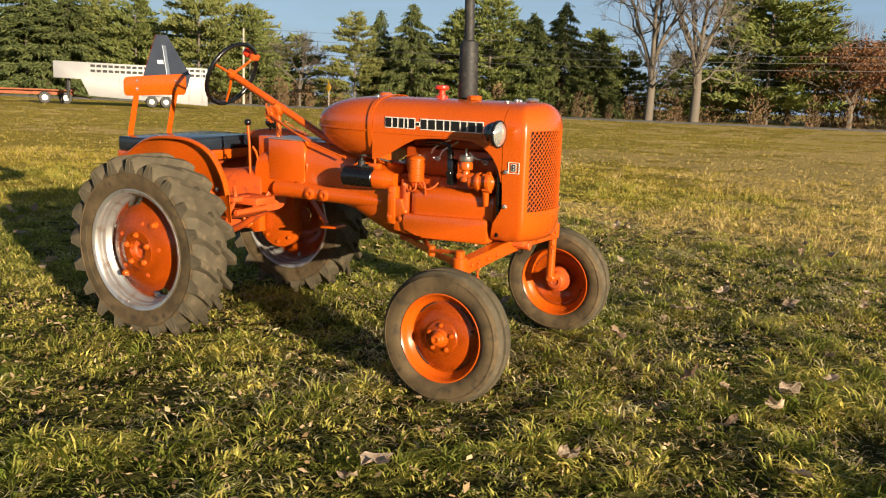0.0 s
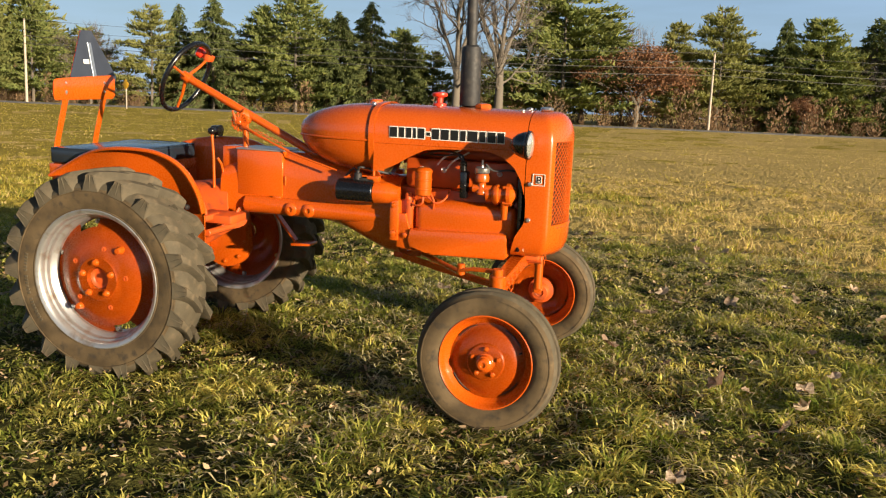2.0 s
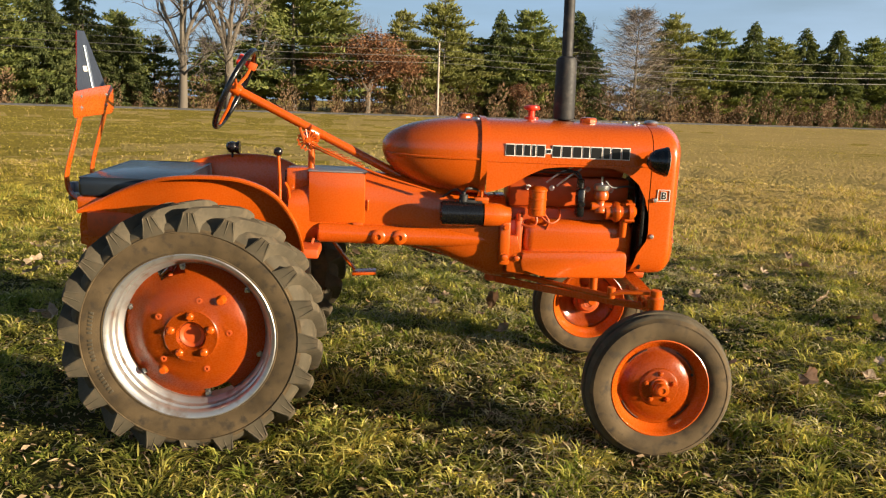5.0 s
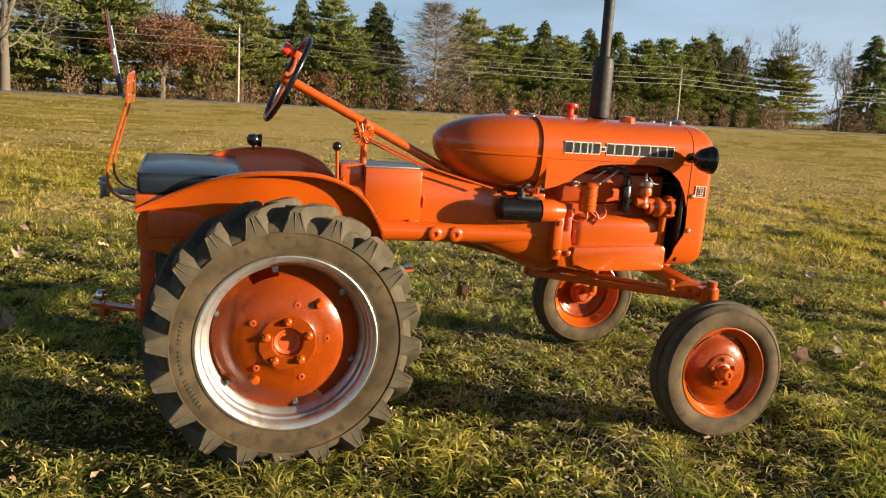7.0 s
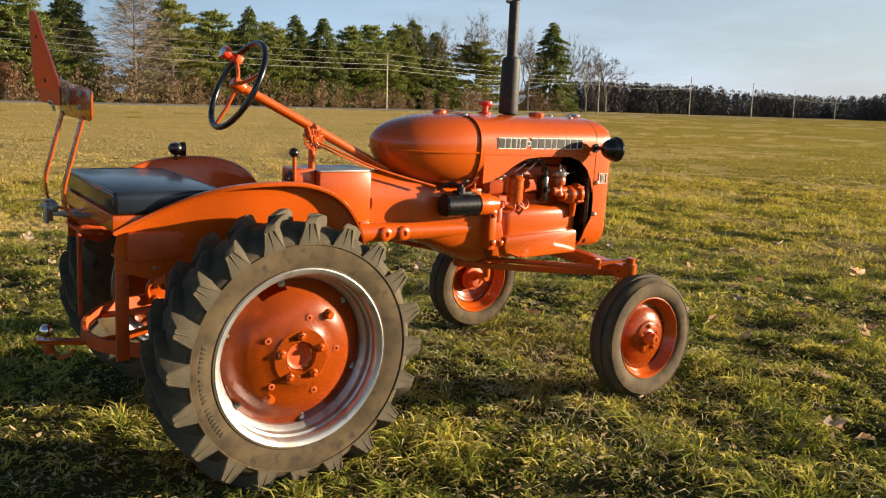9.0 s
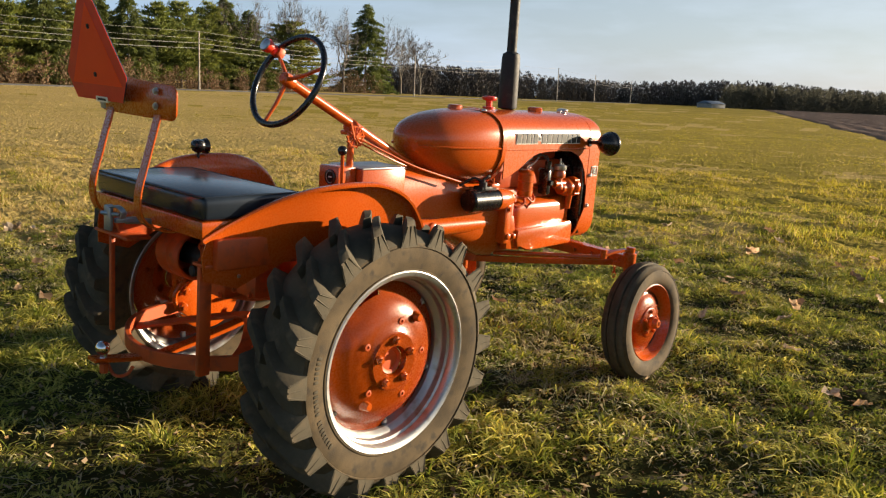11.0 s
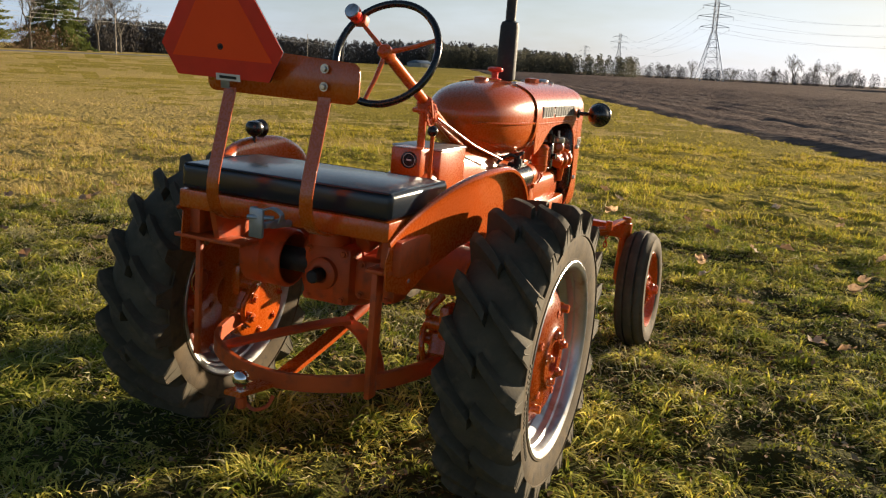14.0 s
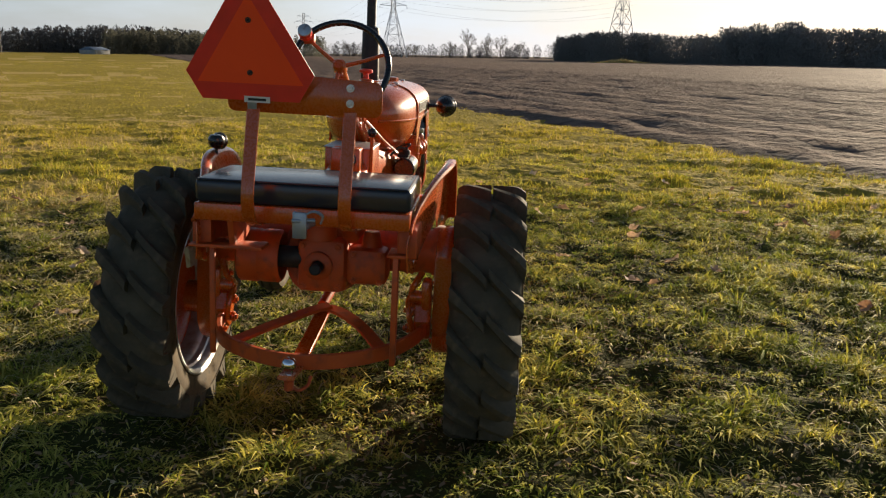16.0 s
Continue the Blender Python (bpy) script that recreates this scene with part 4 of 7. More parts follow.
for dy, dz in ((-0.085, 0.65), (0.05, 0.65), (-0.085, 0.81), (0.05, 0.81)):
    bolt(b, (-0.298, dy, dz), (-2, dy, dz), 0.010, 0.010)
part("pto_housing", b, ORANGE_DULL, axle)
b = B()
box(b, -0.27, -0.14, -0.27, -0.10, 0.655, 0.80, 0.03)
rod(b, (-0.20, -0.20, 0.78), (-0.20, -0.20, 0.86), 0.045, 0.03, n=16)
rod(b, (-0.24, -0.12, 0.84), (-0.10, -0.16, 0.90), 0.035, n=14)
box(b, -0.22, 0.02, -0.15, 0.12, 0.83, 0.885, 0.02)
for dy in (-0.24, -0.14):
    for dz in (0.675, 0.78):
        bolt(b, (-0.27, dy, dz), (-2, dy, dz), 0.009, 0.010)
part("gear_cover", b, ORANGE_DULL, axle)
b = B()
lathe(b, [(0, 0), (0.022, 0), (0.022, 0.055), (0.016, 0.06), (0, 0.06)], axis((-0.32, -0.012, 0.735), (-2, -0.012, 0.735)), 12)
part("pto_shaft", b, SOOT, axle, "dark splined power shaft")
# belt pulley drum beside the centre
b = B()
lathe(b, [(0, 0.0), (0.05, 0.0), (0.095, 0.002), (0.103, 0.01), (0.103, 0.075), (0.100, 0.082), (0.100, 0.088), (0.103, 0.095), (0.103, 0.155), (0.095, 0.165), (0.088, 0.165), (0.086, 0.02), (0, 0.02)][::-1], axis((-0.255, 0.300, 0.752), (-0.255, -1, 0.752)), 36)
part("belt_pulley", b, ORANGE_DULL, axle, "orange belt pulley drum")
b = B()
rod(b, (-0.255, 0.29, 0.752), (-0.255, 0.05, 0.752), 0.042)
part("pulley_shaft", b, SOOT, axle)
for sy in (-1, 1):
    b = B()
    lathe(b, [(0.135, 0.10), (0.115, 0.17), (0.092, 0.23), (0.090, 0.42), (0.110, 0.45), (0.110, 0.47)], axis((0.0, 0, 0.75), (0, sy, 0.75)), 30)
    part("axle_tube", b, ORANGE_DULL, axle)
    b = B()
    outline = [(0.125 * math.sin(a) * 1.0, 0.745 + 0.115 * math.cos(a)) for a in np.linspace(-1.9, 1.9, 14)]
    outline += [(0.160 * math.sin(a), 0.475 - 0.150 * math.cos(a)) for a in np.linspace(1.4, -1.4, 14)]
    plate(b, outline, sy * 0.445, sy * 0.515, bevel=0.012)
    lathe(b, [(0.10, 0.51), (0.095, 0.53), (0.07, 0.54), (0.066, 0.60), (0.0, 0.60)], axis((0, 0, 0.495), (0, sy, 0.495)), 28)
    for k in range(8):
        a = 2 * math.pi * k / 8
        bolt(b, (0.13 * math.sin(a), sy * 0.445, 0.49 + 0.128 * math.cos(a)), (0.13 * math.sin(a), 0, 0.49 + 0.128 * math.cos(a)), 0.010, 0.012)
    part("final_drive", b, ORANGE, axle)
    b = B()
    box(b, -0.20, -0.11, sy * 0.42 - 0.02, sy * 0.42 + 0.02, 0.55, 0.67, 0.014)
    tube(b, curve([(-0.17, sy * 0.40, 0.70), (-0.21, sy * 0.37, 0.65), (-0.15, sy * 0.36, 0.60), (-0.19, sy * 0.38, 0.53)]), 0.013, 8)
    rod(b, (-0.17, sy * 0.44, 0.60), (-0.17, sy * 0.35, 0.60), 0.026)
    part("brake_gear", b, ORANGE, axle)
    b = B()
    plate(b, [(-0.10, 0.60), (-0.19, 0.57), (-0.215, 0.51), (-0.19, 0.45), (-0.15, 0.42), (-0.10, 0.43)], sy * 0.375, sy * 0.44, bevel=0.010)
    for dx, dz in ((-0.17, 0.545), (-0.18, 0.475)):
        rod(b, (dx, sy * 0.38, dz), (dx - 0.01, sy * 0.345, dz), 0.020, n=12)
        bolt(b, (dx - 0.01, sy * 0.345, dz), (dx - 0.02, 0, dz), 0.011, 0.012)
    tube(b, curve([(-0.13, sy * 0.36, 0.60), (-0.19, sy * 0.35, 0.585), (-0.225, sy * 0.36, 0.53), (-0.21, sy * 0.37, 0.47)]), 0.011, 8)
    part("brake_cover", b, ORANGE, axle)

# -- fenders --
FEND = [(-0.565, 0.938), (-0.50, 0.972), (-0.40, 1.022), (-0.29, 1.071), (-0.18, 1.103), (-0.07, 1.118), (0.04, 1.121), (0.14, 1.114), (0.235, 1.085), (0.305, 1.040), (0.357, 0.975), (0.395, 0.900), (0.415, 0.82)]
for sy in (-1, 1):
    b = B()
    edge = [(p.x, p.z) for p in curve([(x, 0, z) for x, z in FEND], 3)]
    mid = [(x * 0.97 - 0.002, z - 0.012) for x, z in edge]
    rows_ = []
    # lower plate, rounded crown, flaring lip with a rolled edge
    for (x, z), (xm, zm) in zip(edge, mid):
        base_z = max(0.655 + 0.30 * max(0.0, -x - 0.1), z - 0.25)
        g = min(1.0, max(0.0, (x + 0.57) / 0.55))
        g = g * g * (3 - 2 * g)
        lip = 0.014 + 0.036 * g
        y0 = 0.372 + 0.078 * g  # the plate stands out farther towards the front
        k_ = 0.93 + 0.055 * max(0.0, min(1.0, -x / 0.5))
        rows_.append([(x * k_, sy * (y0 - 0.03 * g), min(base_z, z - 0.05)), (x * (k_ + 1) / 2, sy * (y0 - 0.006), min(max(base_z + 0.01, z - 0.06), z - 0.028)), (xm, sy * y0, z - 0.014), (x, sy * (y0 + 0.2 * lip), z - 0.002), (x * 1.004, sy * (y0 + 0.5 * lip), z + 0.004), (x * 1.004, sy * (y0 + 0.85 * lip), z + 0.003), (x * 1.006, sy * (y0 + lip), z - 0.004), (x * 0.99, sy * (y0 + 0.95 * lip), z - 0.012)])
    rings = [[b.verts.new(p) for p in r] for r in rows_]
    ring_faces(b, rings, closed=False, cap=False)
    bmesh.ops.recalc_face_normals(b, faces=b.faces)
    bmesh.ops.solidify(b, geom=list(b.faces), thickness=0.004)
    fender = part("fender", b, ORANGE, tractor, "orange pressed fender with a rolled edge")
    for x, z in ((-0.50, 0.86), (-0.42, 0.80), (0.30, 0.84)):
        b = B()
        bolt(b, (x, sy * (0.376 if x < 0 else 0.44), z), (x, sy * 1, z), 0.009, 0.009)
        part("fender_bolt", b, STEEL, fender)
    b = B()
    box(b, -0.55, -0.47, sy * 0.345 - 0.03, sy * 0.345 + 0.03, 0.835, 0.85, 0.004)
    part("fender_bracket", b, ORANGE_DULL, fender)
    b = B()
    box(b, 0.30, 0.36, sy * 0.30 - 0.07, sy * 0.30 + 0.07, 0.76, 0.79, 0.006)
    part("fender_bracket", b, ORANGE_DULL, fender)
b = B()
lathe(b, [(0.006, -0.05), (0.006, -0.02), (0.022, -0.012), (0.033, 0.004), (0.033, 0.022), (0.024, 0.036), (0, 0.042)], Matrix.Translation((-0.065, 0.455, 1.148)), 22)
lathe(b, [(0.020, 0), (0.032, 0.02), (0.035, 0.034), (0, 0.036)], axis((-0.06, 0.455, 1.158), (1, 0.455, 1.158)), 20)
part("fender_lamp", b, BLACK, tractor, "small gloss black fender lamp")

# -- seat --
b = B()
box(b, -0.562, -0.150, -0.376, 0.376, 0.998, 1.082, 0.018, seg=3)
for f in [f for f in b.faces if f.normal.z > 0.99]:
    pk = bmesh.ops.poke(b, faces=[f])
    for v in pk["verts"]:
        v.co.z += 0.005
seat = part("seat_cushion", b, VINYL, tractor, "black vinyl bench seat cushion", smooth=50)
b = B()
for y in (-0.3665, 0.3665):
    tube(b, curve([(-0.552, y * 0.995, 1.078), (-0.35, y, 1.080), (-0.160, y * 0.995, 1.078)], 5), 0.004, 6)
for x in (-0.558, -0.154):
    tube(b, [(x, -0.362, 1.078), (x, 0.362, 1.078)], 0.004, 6)
part("piping", b, VINYL, seat)
b = B()
box(b, -0.567, -0.145, -0.376, 0.376, 0.938, 0.998, 0.005)
sframe = part("seat_frame", b, ORANGE, tractor, "orange folded steel seat pan")
b = B()
box(b, -0.52, -0.16, 0.33, 0.40, 0.83, 0.938, 0.008)
part("seat_support", b, ORANGE_DULL, sframe)
b = B()
box(b, -0.52, -0.16, -0.40, -0.33, 0.83, 0.938, 0.008)
part("seat_support", b, ORANGE_DULL, sframe)
b = B()
plate(b, [(-0.56, 0.938), (-0.53, 0.835), (-0.42, 0.835), (-0.18, 0.938)], 0.24, 0.262, bevel=0.003)
box(b, -0.56, -0.46, 0.14, 0.40, 0.838, 0.850, 0.003)
part("seat_bracket", b, ORANGE_DULL, sframe)
for y in (0.155, -0.168):
    b = B()
    strap(b, curve([(-0.50, y, 0.931), (-0.60, y, 0.940), (-0.668, y, 0.980), (-0.684, y, 1.06), (-0.652, y, 1.19), (-0.619, y, 1.31), (-0.614, y, 1.335)], 6), 0.043, 0.009, (0, 1, 0))
    part("back_bar", b, ORANGE, tractor)
b, rings = B(), []
for i in range(33):
    t = 0.5 - 0.5 * math.cos(math.pi * i / 32)
    y = 0.243 - 0.515 * t
    k = (2 * t - 1)
    x = -0.616 + 0.012 * k * k
    c_ = 0.026 * (1 - math.sqrt(max(0.0, 1 - (max(0.0, abs(k) - 0.9) / 0.1) ** 2)))
    lo, hi = 1.322 + c_, 1.448 - 0.012 * k - c_
    rings.append([b.verts.new((x + dx + 0.015 * (z - lo), y, z)) for z, dx in ((lo, 0), (lo + 0.005, -0.003), (hi - 0.005, -0.003), (hi, 0), (hi - 0.005, 0.003), (lo + 0.005, 0.003))])
ring_faces(b, rings)
rest = part("backrest", b, ORANGE, tractor, "curved orange steel backrest")
for y in (0.155, -0.168):
    for z in (1.365, 1.415):
        b = B()
        rod(b, (-0.630, y, z), (-0.60, y, z), 0.004, n=8)
        bolt(b, (-0.611, y, z), (2, y, z), 0.009, 0.008)
        bolt(b, (-0.621, y, z), (-2, y, z), 0.009, 0.010)
        part("backrest_bolt", b, STEEL, rest)

# slow vehicle emblem behind the backrest
SMV = pose(-0.655, 0.15, 1.362, 0, -9.5, 1.5)


def emblem(poly, x0, x1, material, name, parent, label=""):
    b = B()
    a = [b.verts.new((x0, y, z)) for y, z in poly]
    c = [b.verts.new((x1, y, z)) for y, z in poly]
    ring_faces(b, [a, c])
    bmesh.ops.transform(b, matrix=SMV, verts=b.verts)
    return part(name, b, material, parent, label, smooth=0)


EDGE = [(0.158, 0), (-0.158, 0), (-0.208, 0.088), (-0.048, 0.350), (0.048, 0.350), (0.208, 0.088)]
smv = emblem(EDGE, -0.002, 0.002, SMV_BACK, "slow_emblem", tractor, "slow vehicle triangle, orange with red border")
emblem(EDGE, -0.0035, -0.0022, SMV_RED, "red_border", smv)
emblem([(0.172, 0.055), (-0.172, 0.055), (0.0, 0.335)], -0.0045, -0.0037, SMV_ORANGE, "orange_triangle", smv)
for z in (0.09, 0.255):
    b = B()
    bolt(b, SMV @ Vector((-0.004, 0, z)), SMV @ Vector((-1, 0, z)), 0.006, 0.005)
    part("emblem_bolt", b, SOOT, smv)
b = B()
strap(b, [SMV @ Vector((0.006, 0, -0.03)), SMV @ Vector((0.006, 0, 0.28))], 0.030, 0.006, (0, 1, 0))
part("emblem_bracket", b, RIM_GALV, smv, "pale metal bracket strip")
b = B()
strap(b, [SMV @ Vector((0.0035, -0.05, 0.16)), SMV @ Vector((0.0035, -0.05, 0.185))], 0.05, 0.001, (0, 1, 0))
part("emblem_label", b, WHITE, smv, "small white sticker")
b = B()
strap(b, [SMV @ Vector((-0.0055, -0.02, -0.006)), SMV @ Vector((-0.0055, -0.02, 0.014))], 0.085, 0.001, (0, 1, 0))
part("emblem_label", b, WHITE, smv, "small white sticker")
b = B()
strap(b, [SMV @ Vector((-0.0065, -0.02, 0.0)), SMV @ Vector((-0.0065, -0.02, 0.008))], 0.06, 0.001, (0, 1, 0))
part("sticker_print", b, SOOT, smv)

# clamp on the rear rail
b = B()
box(b, -0.725, -0.712, -0.052, -0.008, 0.925, 1.012, 0.004)
box(b, -0.722, -0.690, -0.012, -0.004, 0.925, 1.012, 0.003)
box(b, -0.70, -0.60, -0.050, -0.030, 0.950, 0.968, 0.004)
rod(b, (-0.732, -0.005, 0.985), (-0.70, -0.075, 0.985), 0.007)
strap(b, curve([(-0.72, -0.05, 1.008), (-0.71, -0.075, 1.016), (-0.70, -0.10, 1.000), (-0.70, -0.095, 0.975)], 4), 0.022, 0.006, (1, 0, 0))
rod(b, (-0.66, -0.04, 0.955), (-0.54, -0.04, 0.945), 0.011)
part("mounting_clamp", b, RIM_GALV, tractor, "grey galvanised clamp")

# drawbar hoop, posts and hitch
b = B()
hoop = curve([(-0.10, 0.40, 0.47), (-0.28, 0.38, 0.468), (-0.44, 0.31, 0.462), (-0.545, 0.16, 0.452), (-0.575, 0.0, 0.446), (-0.545, -0.16, 0.452), (-0.44, -0.31, 0.462), (-0.28, -0.40, 0.475), (-0.10, -0.43, 0.48)], 5)
strap(b, hoop, 0.055, 0.020, (0, 0, 1))
drawbar = part("drawbar_hoop", b, ORANGE_DULL, tractor, "worn orange bent drawbar hoop")
b = B()
strap(b, curve([(-0.115, -0.025, 0.524), (-0.17, 0.045, 0.512), (-0.30, 0.18, 0.478), (-0.43, 0.30, 0.445)], 4), 0.052, 0.014, (0.7, 0.7, 0.1))
strap(b, curve([(-0.115, -0.02, 0.514), (-0.145, -0.080, 0.506), (-0.205, -0.155, 0.484), (-0.27, -0.215, 0.456), (-0.40, -0.295, 0.425)], 4), 0.055, 0.013, (0.7, -0.7, 0.1))
part("drawbar_brace", b, ORANGE_DULL, drawbar)
b = B()
strap(b, curve([(-0.10, 0.0, 0.508), (-0.21, 0.006, 0.474), (-0.46, 0.018, 0.420), (-0.60, 0.008, 0.428), (-0.765, 0.0, 0.455)], 4), 0.058, 0.016, (0, 1, 0))
part("drawbar_tongue", b, ORANGE, drawbar)
b = B()
rod(b, (-0.72, 0.0, 0.44), (-0.72, 0.0, 0.475), 0.013)
ball(b, (-0.725, 0.0, 0.490), 0.026)
part("hitch_ball", b, CHROME, drawbar, "chrome hitch ball")
b = B()
rod(b, (-0.72, 0.0, 0.43), (-0.72, 0.0, 0.395), 0.017, n=6)
tube(b, curve([(-0.70, 0.02, 0.425), (-0.69, -0.02, 0.385), (-0.66, -0.05, 0.39), (-0.64, -0.06, 0.42)]), 0.006, 8)
part("hitch_pin", b, ORANGE_DULL, drawbar)
for y in (0.325, -0.330):
    b = B()
    wd = 0.009 if y > 0 else 0.024
    box(b, -0.524 - wd, -0.524 + wd, y - 0.010, y + 0.010, 0.440, 0.845, 0.004)
    box(b, -0.555, -0.43, y - 0.03, y + 0.03, 0.838, 0.850, 0.004)
    part("drawbar_post", b, ORANGE_DULL, drawbar)
b = B()
tube(b, curve([(-0.03, 0.02, 0.50), (0.10, 0.0, 0.56), (0.30, 0.0, 0.68)]), 0.022, 10)
part("drawbar_pull", b, ORANGE_DULL, drawbar)

# -- front axle --
b, rings = B(), []
for y, z in ((-0.60, 0.635), (-0.40, 0.640), (-0.18, 0.650), (0.0, 0.652), (0.18, 0.650), (0.40, 0.640), (0.60, 0.635)):
    rings.append([b.verts.new((1.925 + dx, y, z + dz)) for dx, dz in ((-0.032, -0.030), (-0.028, -0.034), (0.028, -0.034), (0.032, -0.030), (0.032, 0.030), (0.028, 0.034), (-0.028, 0.034), (-0.032, 0.030))])
ring_faces(b, rings)
beam = part("front_axle", b, ORANGE, tractor, "orange front axle beam")
b = B()
box(b, 1.86, 2.02, -0.07, 0.07, 0.655, 0.725, 0.012)
rod(b, (1.84, 0, 0.655), (2.03, 0, 0.655), 0.024)
part("axle_pivot", b, ORANGE_DULL, beam)
for sy in (-1, 1):
    b = B()
    rod(b, (1.925, sy * 0.585, 0.715), (1.925, sy * 0.572, 0.36), 0.024, n=18)
    rod(b, (1.925, sy * 0.583, 0.685), (1.925, sy * 0.581, 0.595), 0.036, n=18)
    rod(b, (1.925, sy * 0.565, 0.355), (1.925, sy * 0.70, 0.345), 0.024, n=16)
    part("kingpin", b, ORANGE, beam)
    for y in (0.25, 0.36, 0.46, 0.53):
        b = B()
        rod(b, (1.89, sy * y, 0.642), (1.96, sy * y, 0.642), 0.006, n=8)
        bolt(b, (1.957, sy * y, 0.642), (3, sy * y, 0.642), 0.011, 0.012)
        bolt(b, (1.893, sy * y, 0.642), (0, sy * y, 0.642), 0.011, 0.012)
        part("axle_bolt", b, ORANGE, beam)
    b = B()
    for k in range(4):
        p = Vector((1.966, sy * 0.475, 0.615 - 0.026 * k))
        lathe(b, [(0.012, -0.003), (0.015, 0), (0.012, 0.003), (0.009, 0), (0.012, -0.003)], Matrix.Translation(p) @ Matrix.Rotation(k * 1.57 + 0.3, 4, "Z") @ Matrix.Rotation(1.57, 4, "X") @ Matrix.Diagonal((0.8, 1.4, 1, 1)), 10)
    part("pin_chain", b, ORANGE, beam)
    b = B()
    strap(b, [(1.90, sy * 0.57, 0.70), (1.80, sy * 0.55, 0.695), (1.74, sy * 0.53, 0.68)], 0.035, 0.014, (0, 1, 0))
    rod(b, (1.745, sy * 0.53, 0.66), (1.745, sy * 0.53, 0.71), 0.018)
    part("steering_arm", b, ORANGE, beam)
    b = B()
    rod(b, (1.745, sy * 0.52, 0.665), (1.42, sy * 0.05, 0.635), 0.013)
    part("tie_rod", b, ORANGE, beam)
    b = B()
    strap(b, [(1.90, sy * 0.50, 0.62), (1.55, sy * 0.22, 0.61), (1.30, sy * 0.02, 0.61)], 0.032, 0.016, (0, 0, 1))
    part("radius_rod", b, ORANGE, beam)
b = B()
rod(b, (1.28, 0.0, 0.60), (1.28, 0.0, 0.66), 0.035)
rod(b, (1.42, 0.0, 0.61), (1.42, 0.0, 0.66), 0.025)
tube(b, curve([(1.42, 0.03, 0.63), (1.1, 0.06, 0.70), (0.8, 0.06, 0.77)]), 0.012, 10)
part("drag_link", b, ORANGE_DULL, beam)


# ---- ground ----
FIELD_DIR = Vector((0.920, 0.392, 0))  # the ploughed field's edge runs this way
FIELD_AT = Vector((7.565, -5.88, 0))
FIELD_OUT = Vector((0.392, -0.920, 0))


def rise(x, y):
    """The land's height: flat near the tractor, a low swell under the trailer."""
    return 0.14 * np.exp(-((x + 47) ** 2 + (y - 40) ** 2) / 500.0)


LATTICE = np.random.default_rng(5).uniform(-1, 1, (256, 256))


def wander(x, y, s):
    """Smooth noise between -1 and 1 that works on arrays; s: lumps a metre."""
    x, y = np.asarray(x, float) * s + 511.3, np.asarray(y, float) * s + 733.7
    i, j = np.floor(x).astype(int), np.floor(y).astype(int)
    u, v = x - i, y - j
    u, v = u * u * (3 - 2 * u), v * v * (3 - 2 * v)
    g = lambda a, b: LATTICE[a % 256, b % 256]  # noqa: E731
    return (g(i, j) * (1 - u) + g(i + 1, j) * u) * (1 - v) + (g(i, j + 1) * (1 - u) + g(i + 1, j + 1) * u) * v


def in_field(x, y):
    return (x - FIELD_AT.x) * FIELD_OUT.x + (y - FIELD_AT.y) * FIELD_OUT.y > 0.3


def turf(x, y):
    """The turf's own lumps and hollows, on top of the land."""
    r = np.hypot(x, y)
    near = np.clip((40 - r) / 20, 0, 1)
    for wx, wy in ((0, REAR_Y), (0, -REAR_Y), (FRONT_X, FRONT_Y), (FRONT_X, -FRONT_Y)):  # pressed level under the wheels
        near = near * (1 - 0.85 * np.exp(-((x - wx) ** 2 + (y - wy) ** 2) / 0.06))
    return rise(x, y) + near * (0.016 * wander(x, y, 1.3) + 0.020 * wander(x, y, 3.7) + 0.020 * wander(x, y, 8.0) + np.clip((r - 4.5) / 4, 0, 1) * (0.030 * wander(x + 7, y, 2.3) + 0.018 * wander(x, y + 7, 4.6)))


def dryness(x, y):
    """How far the grass has died back: pale towards the road, greener along the ploughed field."""
    way = np.arctan2(x - 1.0, y + 2.0)
    return np.clip(0.24 + 0.66 * np.exp(-(((way - 0.34) / 0.46) ** 2)) + 0.26 * wander(x, y, 0.22) + 0.22 * wander(x + 40, y, 0.9), 0.05, 0.97)


